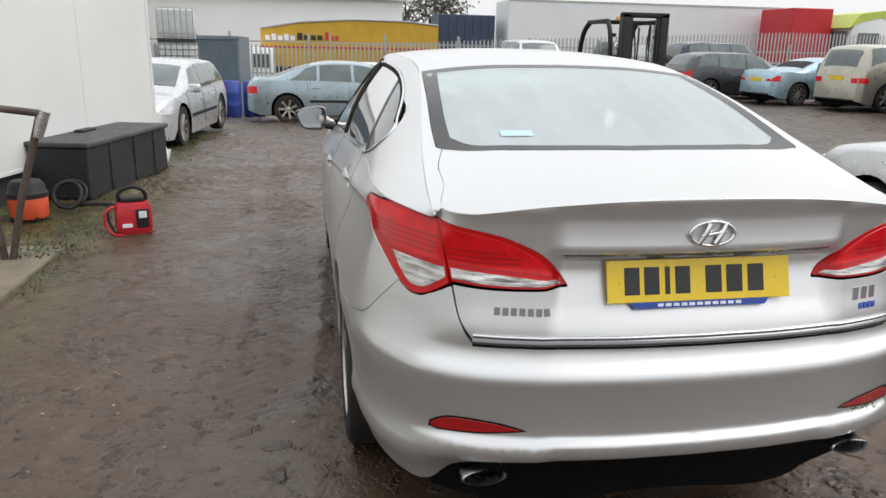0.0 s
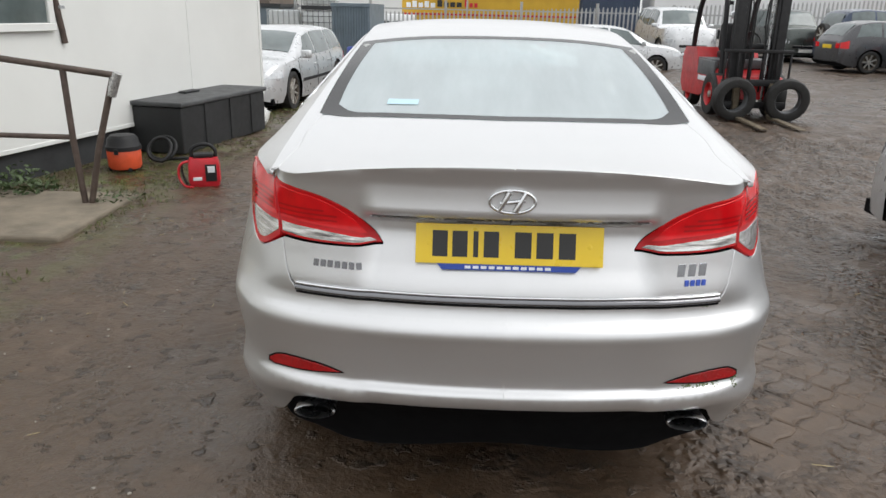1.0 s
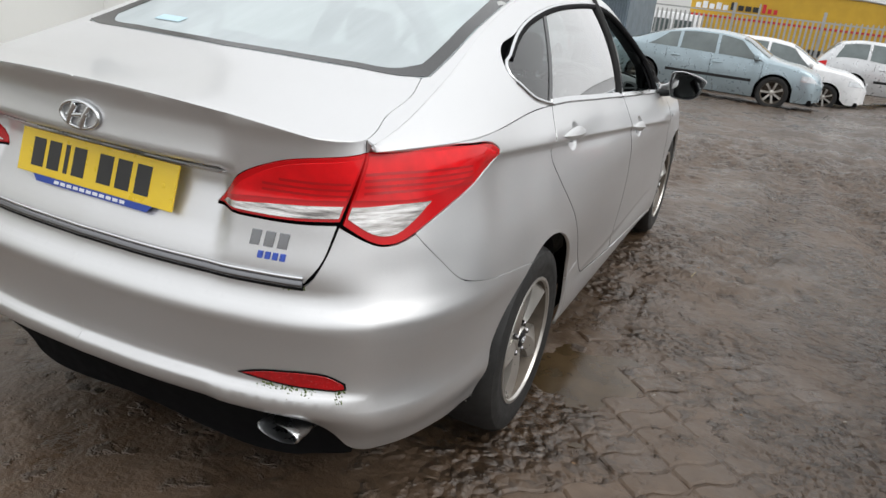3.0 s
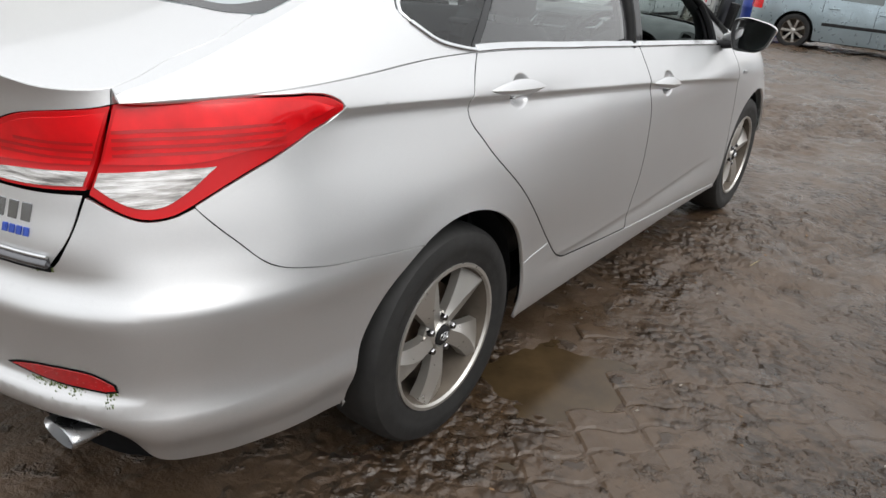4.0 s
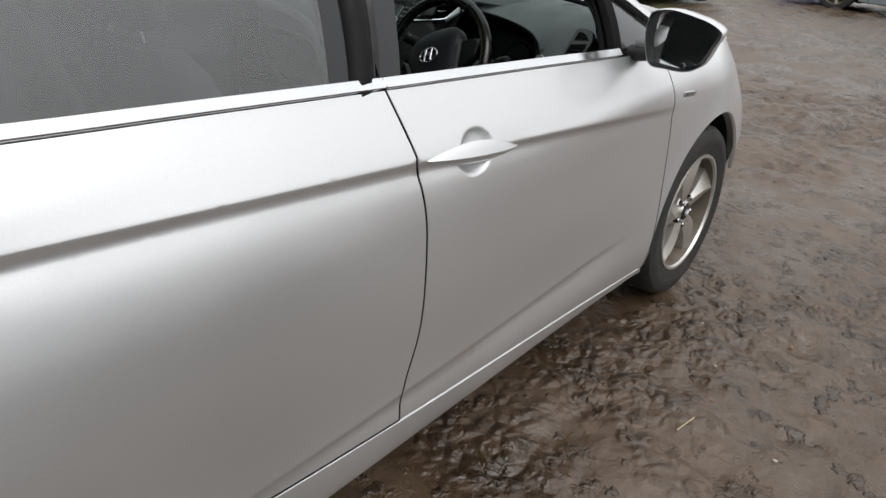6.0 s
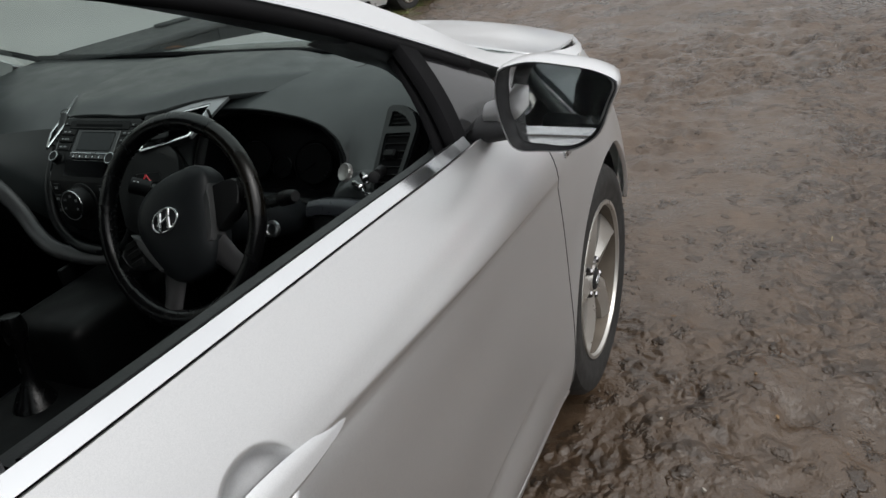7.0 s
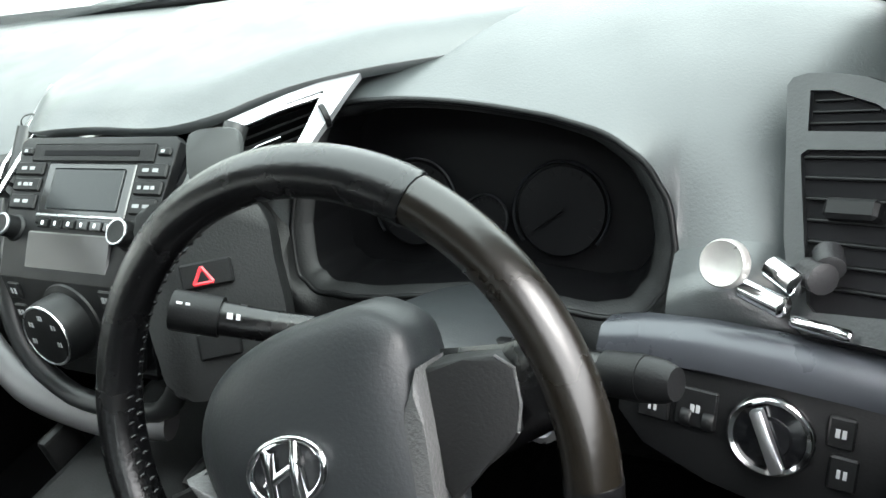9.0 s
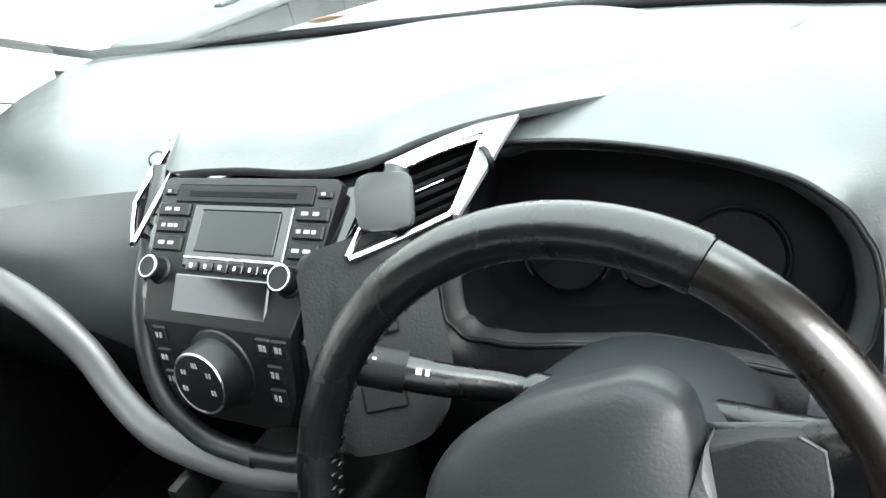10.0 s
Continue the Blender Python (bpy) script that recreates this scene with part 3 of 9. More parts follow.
BUMPER_TOP = [(0.0, 0.742), (0.30, 0.742), (0.61, 0.742)]
bumper = outline(BUMPER_TOP, [(0.61, 0.742), (0.630, 0.755), (0.659, 0.80), (0.694, 0.889)], [(0.694, 0.889), (0.76, 0.862), (0.83, 0.845), (0.88, 0.850), (0.924, 0.866)],
                 [(0.924, 0.864), (1.0, 0.795), (1.06, 0.740), (1.156, 0.712), (1.33, 0.686), (sy(-0.165), 0.667)], arch(0.0, 0.38, 115.7, 190),
                 [(sy(-0.375), 0.283), (1.1, 0.284), (0.93, 0.285), (0.80, 0.290)], [(0.80, 0.290), (0.76, 0.299), (0.718, 0.332), (0.665, 0.377), (0.60, 0.404), (0.50, 0.417), (0.35, 0.425), (0.0, 0.430)], [(0.0, 0.430), (0.0, 0.742)])
skin([(side, bumper)], SILVER, "rear_bumper", car, "silver rear bumper with a soft shoulder", mirror="both", step=0.02, lines=BUMPER_LINES)


def behind(s, z):
    p, q = side(s, z), side(s, min(max(z, 0.2), 1.1))
    n = np.array([p[0], 0.5 * (p[1] - 1.3), 0])
    return p - 0.03 * n / (np.linalg.norm(n) + 1e-9)


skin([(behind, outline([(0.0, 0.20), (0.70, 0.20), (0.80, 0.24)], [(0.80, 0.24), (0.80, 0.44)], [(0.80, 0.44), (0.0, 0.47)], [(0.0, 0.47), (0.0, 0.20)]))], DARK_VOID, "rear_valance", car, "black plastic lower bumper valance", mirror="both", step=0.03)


# dark strip and bright bead stand in for the chrome's ground and sky reflections
bm = bmesh.new()
ends = np.concatenate([-np.linspace(0.622, 0.0, 40), np.linspace(0.0, 0.622, 40)[1:]])
tube(bm, [side(q, 0.7605) + np.array([0, -0.004, 0]) for q in ends], 0.0115, 10, flat=0.62)
part("boot_trim_strip", bm, DARK_CHROME, car, "chrome strip along the boot lid's lower edge, its ground reflection put in as dark chrome", smooth_angle=60)
bm = bmesh.new()
tube(bm, [side(q, 0.7725) + np.array([0, -0.005, 0]) for q in ends], 0.0042, 8)
part("boot_trim_highlight", bm, CHROME, car, "highlight along the boot strip, added as a bright chrome bead", smooth_angle=60)
bm = bmesh.new()
tube(bm, [side(q, 0.7465) + np.array([0, -0.002, 0]) for q in ends], 0.006, 8)
part("boot_seal", bm, SEAL, car, "dark gap under the boot lid", smooth_angle=60)

for m in (False, True):
    g = np.array([-1 if m else 1, 1, 1])
    rim_pts = [side(0.7575, tail_z(0.757)), side(0.7585, 1.055), side(0.775, 1.0565), side(plan_at_y(-0.80), 1.058), glass(-0.80, 1.068), np.append(rail(-0.80)[:1], (-0.80, rail(-0.80)[1]))]
    mid_pt = sum(rim_pts) / len(rim_pts) + np.array([0.003, -0.003, 0.003])
    bm = bmesh.new()
    fan = [bm.verts.new(p * g) for p in rim_pts]
    hub_v = bm.verts.new(mid_pt * g)
    for i in range(6):
        bm.faces.new((fan[i], fan[(i + 1) % 6], hub_v))
    bmesh.ops.recalc_face_normals(bm, faces=bm.faces[:])
    if sum((f.normal.y for f in bm.faces), 0.0) > 0:
        bmesh.ops.reverse_faces(bm, faces=bm.faces[:])
    part("corner_filler", bm, SILVER, car, "", smooth_angle=180)
    skin([(top, outline([(0.61, -0.80), (0.672, -0.79)], [(0.672, -0.79), (0.665, -0.55)], [(0.665, -0.55), (0.61, -0.55)], [(0.61, -0.55), (0.61, -0.80)]))], SILVER, "corner_filler", car, "", mirror=m, lift=-0.005, rim=0.0, gap=0.0, step=0.02)

# tail lamps
INNER = outline(LAMP_TOP, [(0.757, 1.054), (0.695, 0.90)], [(0.695, 0.90), (0.55, 0.893), (0.368, 0.896)])
INNER_CLEAR = outline([(0.385, 0.901), (0.55, 0.899), (0.692, 0.907)], [(0.692, 0.907), (0.702, 0.936)], [(0.702, 0.936), (0.56, 0.928), (0.405, 0.914)], [(0.405, 0.914), (0.385, 0.901)])
OUTER = outline([(0.763, 1.056), (1.0, 1.061), (1.20, 1.056)], [(1.20, 1.056), (1.255, 1.045), (1.288, 1.024), (1.262, 1.006), (1.20, 0.986)], [(1.20, 0.986), (1.05, 0.926), (0.926, 0.872), (0.88, 0.853), (0.83, 0.848), (0.76, 0.866), (0.702, 0.894)], [(0.702, 0.894), (0.763, 1.056)])
OUTER_CLEAR = outline([(0.722, 0.935), (0.86, 0.938), (0.985, 0.940)], [(0.985, 0.940), (0.915, 0.895), (0.86, 0.869), (0.815, 0.868), (0.76, 0.884), (0.712, 0.908)], [(0.712, 0.908), (0.722, 0.935)])
for k, m in (("right", False), ("left", True)):
    for shape, clear in ((INNER, INNER_CLEAR), (OUTER, OUTER_CLEAR)):
        lamp = skin([(side, shape)], LAMP_DEEP, "tail_lamp", car, "deep red moulded tail lamp", mirror=m, lift=0.001, step=0.02, rim=0.03)
        z0 = 0.946 if shape is OUTER else 0.938
        red = outline(*([[(0.728, 0.948), (0.98, 0.950), (1.05, 0.962), (1.20, 1.010)], [(1.20, 1.010), (1.262, 1.026)], [(1.262, 1.026), (1.20, 1.047), (1.0, 1.052), (0.768, 1.047)], [(0.768, 1.047), (0.728, 0.948)]] if shape is OUTER else
                        [[(0.446, 0.930), (0.56, 0.938), (0.706, 0.946)], [(0.706, 0.946), (0.747, 1.044)], [(0.747, 1.044), (0.52, 1.005), (0.447, 0.966)], [(0.447, 0.966), (0.408, 0.922)], [(0.408, 0.922), (0.446, 0.930)]]))
        skin([(side, red)], LAMP_RED, "red_lens", lamp, "bright red lens", mirror=m, lift=0.004, step=0.02, rim=0.004)
        skin([(side, clear)], LAMP_CLEAR, "clear_lens", lamp, "ribbed clear lens", mirror=m, lift=0.004, step=0.02, rim=0.004)
        # fine ribs moulded in the lenses
        rows = [0.962, 0.976, 0.990, 1.004] if shape is OUTER else [0.952, 0.966, 0.980]
        for z in rows:
            a, b = (0.755, 1.13) if shape is OUTER else (0.50, 0.715)
            if shape is INNER and z > 0.97:
                a = 0.54
            skin([(side, outline([(a, z), (b, z + 0.003)], [(b, z + 0.003), (b, z + 0.008)], [(b, z + 0.008), (a, z + 0.006)], [(a, z + 0.006), (a, z)]))], LAMP_RIB, "lens_rib", lamp, "", mirror=m, lift=0.0052, step=0.03, rim=0.0, gap=0.0)
    REFLECTOR = outline([(0.478, 0.511), (0.545, 0.529), (0.62, 0.538)], [(0.62, 0.538), (0.692, 0.534), (0.732, 0.514)], [(0.732, 0.514), (0.738, 0.506), (0.712, 0.497)], [(0.712, 0.497), (0.60, 0.500), (0.478, 0.511)])
    skin([(side, shrunk(REFLECTOR, -0.0045))], DARK_VOID, "reflector_recess", car, "dark joint round the reflector", mirror=m, lift=0.0012, step=0.02, rim=0.0, gap=0.0)
    skin([(side, REFLECTOR)], REFLECTOR_RED, "rear_reflector", car, "red bumper reflector", mirror=m, lift=0.0028, step=0.02, rim=0.01)

# green moss in the joints of the tail
rnd = random.Random(4)
bm = bmesh.new()
for cs, n_, w in ((0.545, 26, 0.012), (0.60, 40, 0.018), (0.65, 26, 0.012), (0.722, 30, 0.006)):
    for i in range(n_):
        s = rnd.gauss(cs, w)
        drop = abs(rnd.gauss(0, 0.007)) * (2.0 if cs > 0.7 else 1.0)
        p = side(s, 0.4945 + 0.010 * abs(s - 0.62) - drop)
        bmesh.ops.create_icosphere(bm, subdivisions=1, radius=rnd.uniform(0.0008, 0.0022), matrix=Matrix.Translation(p) @ Matrix.Diagonal((1.3, 0.5, rnd.uniform(0.8, 3.0), 1)))
for i in range(24):
    p = side(rnd.uniform(0.57, 0.625), rnd.gauss(0.742, 0.003))
    bmesh.ops.create_icosphere(bm, subdivisions=1, radius=rnd.uniform(0.001, 0.003), matrix=Matrix.Translation(p))
tagged(part("moss", bm, MOSS, None), "green moss growing in the bumper joint under the reflector", "moss", kind="stuff")

# doors, quarter panels, wings, sills
R_SEAM = [(sy(0.150), belt_z(0.15)), (sy(0.082), 1.009), (sy(0.064), 0.949), (sy(0.121), 0.866), (sy(0.287), 0.709), (sy(0.53), 0.462), (sy(0.592), 0.402), (sy(0.645), 0.374), (sy(0.72), 0.3625)]
B_SEAM = [(sy(1.195), 0.325), (sy(1.203), 0.396), (sy(1.238), 0.52), (sy(1.248), 0.68), (sy(1.247), 0.78), (sy(1.231), 0.906), (sy(1.203), belt_z(1.203))]
F_SEAM = [(sy(2.385), 0.247), (sy(2.39), 0.5), (sy(2.365), 0.75), (sy(2.345), belt_z(2.345) + 0.004)]
DOOR_FOOT = [(sy(0.72), 0.3625), (sy(0.9), 0.347), (sy(1.195), 0.325)]
FRONT_FOOT = [(sy(1.195), 0.325), (sy(1.8), 0.286), (sy(2.385), 0.247)]


def belt_run(a, b, n=14):
    return [(sy(y), belt_z(y)) for y in np.linspace(a, b, n)]


R_RUN = through_points(R_SEAM, 0.015)
R_CUT = min(range(len(R_RUN)), key=lambda k: math.dist(R_RUN[k], (sy(0.53), 0.462)))
rear_door = outline(R_SEAM, DOOR_FOOT, B_SEAM, belt_run(1.203, 0.15))
front_door = outline(FRONT_FOOT, F_SEAM, belt_run(2.345, 1.203), B_SEAM[::-1])
LAMP_TIP = [(1.20, 0.983), (1.265, 1.003), (1.291, 1.024), (1.258, 1.048), (1.20, 1.059)]
quarter = outline([(0.924, 0.869), (1.05, 0.923), (1.20, 0.983)], LAMP_TIP, [(1.20, 1.059), (1.0, 1.064), (0.765, 1.058)], [(0.765, 1.058), (0.79, 1.0595)], [(sy(y), belt_z(y)) for y in np.linspace(-0.775, 0.15, 14)],
                  R_RUN[:R_CUT + 1], [R_RUN[R_CUT], (sy(0.358), 0.44)], arch(0.0, 0.38, 18, 115), [(sy(-0.165), 0.667), (1.33, 0.686), (1.156, 0.712), (1.06, 0.740), (1.0, 0.795), (0.924, 0.864)])
sill = outline([(sy(0.358), 0.440), R_RUN[R_CUT]], R_RUN[R_CUT:], [(sy(0.72), 0.3615), (sy(0.9), 0.345), (sy(1.195), 0.323), (sy(1.8), 0.284), (sy(2.385), 0.246)], [(sy(2.385), 0.246), (sy(2.40), 0.222)],
               [(sy(2.40), 0.222), (sy(1.3), 0.232), (sy(0.37), 0.236)], arch(0.0, 0.38, -13, 17))
wing = outline([(sy(2.39), 0.247), (sy(2.395), 0.30)], arch(2.77, 0.38, 184, 12)[1:], [(sy(3.14), 0.40), (sy(3.30), 0.42)], [(sy(3.30), 0.42), (sy(3.34), 0.86)], [(sy(y), belt_z(y)) for y in np.linspace(3.33, 2.35, 12)], F_SEAM[::-1])
prow = outline([(sy(3.31), 0.2), (sy(3.31), 0.86)], [(s, 0.86 - 0.16 * (s - sy(3.31)) / (PLAN_END - sy(3.31))) for s in np.linspace(sy(3.31), PLAN_END, 12)], [(PLAN_END, 0.70), (PLAN_END, 0.2)], [(PLAN_END, 0.2), (sy(3.31), 0.2)])


def pillar_poly():
    """The rear pillar and the roof rail above the windows, on the upper flank."""
    low = [(y, belt_z(y)) for y in np.linspace(-0.80, 0.15, 14)]
    rim = [(0.15, belt_z(0.15)), (0.08, 1.103), (0.0, 1.127), (-0.065, 1.166)]
    tip = [(-0.065, 1.166), (-0.085, 1.192), (-0.075, 1.212), (0.155, 1.300), (0.50, 1.372), (0.9, 1.405), (1.3, 1.402), (1.5, 1.374), (1.75, 1.304), (1.95, 1.229), (2.12, 1.154), (2.35, 1.049), (2.45, 1.004), (2.55, 0.985)]
    end = [(2.55, 0.985), (2.62, rail(2.62)[1])]
    up = [(y, rail(y)[1]) for y in np.linspace(2.62, -0.80, 44)]
    return outline(low, rim, tip, end, up, [up[-1], low[0]])


PILLAR = pillar_poly()
for m in (False, True):
    g = "left" if m else "right"
    skin([(side, quarter), (glass, PILLAR)], SILVER, "rear_quarter_panel", car, "silver rear wing and pillar", mirror=m, step=0.02, lines=CREASE)
    skin([(side, sill)], SILVER, "sill", car, "", mirror=m, step=0.02, gap=0.0022)
    skin([(side, wing)], SILVER, "front_wing", car, "", mirror=m, step=0.03)
    for name, shape, y0, y1, hy, hz in (("rear_door", rear_door, 0.15, 1.203, 0.305, 0.988), ("front_door", front_door, 1.203, 2.345, 1.40, 0.893)):
        door = skin([(side, shape)], SILVER, name, car, "silver door with a sharp shoulder crease", mirror=m, step=0.02, lines=CREASE, gap=0.0034)
        g = -1 if m else 1
        # chrome strip along the waist
        strip = [(sy(y), belt_z(y) + 0.002) for y in np.linspace(y0 + 0.002, min(y1, 2.08) - 0.002, 24)]
        strip += [(s, z + 0.015) for s, z in strip[::-1]]
        skin([(lambda s, z: side(s, z) + np.array([0.30 * max(belt_z(plan(s)[1]) + 0.017 - z, 0.0), 0, 0]), strip)], CHROME, "waist_strip", door, "chrome strip under the window", mirror=m, lift=0.003, rim=0.012, gap=0.0, step=0.012)
        seal = [(sy(y), belt_z(y) - 0.0005) for y in np.linspace(y0 + 0.004, min(y1, 2.10) - 0.004, 24)]
        seal += [(s, z + 0.0035) for s, z in seal[::-1]]
        skin([(side, seal)], SEAL, "waist_seal", door, "", mirror=m, lift=0.002, rim=0.0, gap=0.0, step=0.02)
        # grip: a bowed bar over a scooped cup


        bm = bmesh.new()
        rings = []
        for q in np.linspace(-1, 1, 23):
            y = hy + 0.146 * q
            z = (0.9865 - 0.0095 * q) if hy < 1 else (0.8835 - 0.0165 * q)
            full = max(1 - abs(q) ** 1.9, 0.0)
            up, down, out = 0.001 + 0.026 * full, 0.001 + 0.019 * full, 0.0015 + 0.019 * full ** 0.75
            c = side(sy(y), z)
            c[0] += hollow(y, z)
            # a sharp ridge between a face that looks up and one that looks down
            cut = [(0.20, 1.0), (0.42, 0.88), (0.72, 0.46), (0.94, 0.10), (1.0, 0.0), (0.95, -0.10), (0.72, -0.52), (0.42, -0.90), (0.20, -1.0), (-0.06, -0.7), (-0.06, 0.7)]
            rings.append([((c[0] + out * h) * g, y, z + (up if v > 0 else down) * v) for h, v in cut])
        loft(bm, rings)
        part("door_handle", bm, SILVER, door, "silver pull handle", smooth_angle=35)
for run in (R_SEAM, B_SEAM, F_SEAM, DOOR_FOOT):
    for g in (1, -1):
        bm = bmesh.new()
        tube(bm, [(side(a, b) - np.array([0.0016, 0, 0])) * np.array([g, 1, 1]) for a, b in through_points(run, 0.02)], 0.0022, 6)
        part("panel_joint", bm, DARK_VOID, car, "dark joint between body panels", smooth_angle=80)
for name, shape, mm in (("front_bumper", prow, "both"),):
    skin([(side, shape)], SILVER, name, car, "silver front bumper", mirror=mm, step=0.04)

# roof, bonnet and glass
GL_LOW = [(0.0, -0.476), (0.40, -0.452), (0.57, -0.430), (0.617, -0.405)]
GL_SIDE = [(0.617, -0.405), (0.612, -0.30), (0.585, 0.0), (0.558, 0.30)]
GL_TOP = [(0.558, 0.30), (0.45, 0.315), (0.0, 0.33)]
rear_glass = outline(GL_LOW, GL_SIDE, GL_TOP, [(0.0, 0.33), (0.0, -0.476)])
skin([(top, rear_glass)], GLASS_REAR, "rear_window", car, "damp heated rear window, its sky reflection put in as pale haze, with a black edge", mirror="both", rim=0.004, step=0.03, gap=0.0015)


dark_band = outline([(0.0, -0.476), (0.40, -0.452), (0.57, -0.430), (0.617, -0.405)], GL_SIDE, GL_TOP, [(0.0, 0.33), (0.0, 0.285)], [(0.0, 0.285), (0.40, 0.27), (0.505, 0.255)], [(0.505, 0.255), (0.535, 0.0), (0.56, -0.28), (0.562, -0.34)], [(0.562, -0.34), (0.52, -0.392), (0.38, -0.415), (0.0, -0.436)], [(0.0, -0.436), (0.0, -0.476)])
skin([(top, dark_band)], GLOSS_BLACK, "window_border", car, "black printed edge of the rear window", mirror="both", rim=0.0, lift=0.0012, gap=0.0015, step=0.02)
roof = outline([(0.0, 0.335), (0.45, 0.32), (0.560, 0.305)], [(rail(y)[0] - 0.003, y) for y in np.linspace(0.305, 1.78, 26)], [(rail(1.78)[0] - 0.003, 1.78), (0.4, 1.80), (0.0, 1.815)], [(0.0, 1.815), (0.0, 0.335)])
skin([(top, roof)], SILVER, "roof", car, "silver roof panel", mirror="both", step=0.04)
side_c = outline([(0.560, 0.302), (0.587, 0.0), (0.614, -0.30), (0.619, -0.40)], [(0.619, -0.40), (0.604, -0.420)], DECK_SIDE[::-1], [DECK_SIDE[0], (rail(-0.80)[0] + 0.004, -0.80)], [(rail(y)[0] + 0.002, y) for y in np.linspace(-0.80, 0.302, 22)])
for m in (False, True):
    skin([(top, side_c)], SILVER, "pillar_cap", car, "", mirror=m, step=0.02, rim=0.006, gap=0.001)
screen = outline([(0.0, 1.82), (0.4, 1.805), (rail(1.785)[0] - 0.03, 1.785)], [(rail(y)[0] - 0.03, y) for y in np.linspace(1.785, 2.66, 20)], [(rail(2.66)[0] - 0.03, 2.66), (0.4, 2.74), (0.0, 2.77)], [(0.0, 2.77), (0.0, 1.82)])
skin([(top, screen)], GLASS_SCREEN, "windscreen", car, "clear windscreen", mirror="both", rim=0.004, step=0.05)
post = outline([(rail(y)[0] - 0.03, y) for y in np.linspace(1.785, 2.66, 20)], [(rail(2.66)[0] - 0.03, 2.66), (rail(2.66)[0], 2.66)], [(rail(y)[0], y) for y in np.linspace(2.66, 1.785, 20)])
for m in (False, True):
    skin([(top, post)], SILVER, "windscreen_pillar", car, "", mirror=m, rim=0.008, step=0.03, gap=0.001)
hood = outline([(0.0, 2.80), (0.4, 2.775), (rail(2.70)[0] - 0.02, 2.69)], [(rail(y)[0] - 0.005, y) for y in np.linspace(2.70, 3.45, 16)], [(rail(3.45)[0] - 0.005, 3.45), (0.3, 3.66), (0.0, 3.70)], [(0.0, 3.70), (0.0, 2.80)])
skin([(top, hood)], SILVER, "bonnet", car, "silver bonnet", mirror="both", step=0.05)
shoulder = [(y, belt_z(y)) for y in np.linspace(2.34, 3.33, 12)] + [(y, rail(y)[1]) for y in np.linspace(3.33, 2.60, 12)] + [(2.56, 0.99), (2.42, 0.985)]
for m in (False, True):
    skin([(glass, shoulder)], SILVER, "wing_top", car, "", mirror=m, step=0.03, gap=0.001)

# side windows
DLO = [(-0.062, 1.170), (-0.080, 1.192), (-0.068, 1.210), (0.155, 1.296), (0.50, 1.368), (0.9, 1.401), (1.3, 1.398), (1.5, 1.37), (1.75, 1.30), (1.95, 1.225), (2.12, 1.150), (2.35, 1.045), (2.45, 1.0)]


def dlo_z(y):
    return spline(DLO[2:])(y)


def low_z(y):
    return spline([(-0.062, 1.172), (0.0, 1.132), (0.08, 1.110), (0.15, belt_z(0.15) + 0.012), (0.3, belt_z(0.3) + 0.012), (0.7, belt_z(0.7) + 0.012), (1.24, belt_z(1.24) + 0.012), (2.0, belt_z(2.0) + 0.012), (2.42, belt_z(2.42) + 0.02)])(y)


def window_poly(a, b, lean_a=0.0, lean_b=0.0, inset=0.0):
    """The stretch of the window band between two lines, each leaning by so much per metre up."""
    za, zb = low_z(a) + inset, low_z(b) + inset
    bot = [(y, low_z(y) + inset) for y in np.linspace(a, b, 16)]
    at = a
    for _ in range(20):
        at = a + lean_a * (dlo_z(min(max(at, -0.06), 2.4)) - inset - za)
    bt = b
    for _ in range(20):
        bt = b + lean_b * (dlo_z(min(max(bt, -0.06), 2.4)) - inset - zb)
    return bot + [(y, dlo_z(y) - inset) for y in np.linspace(bt, at, 20)]


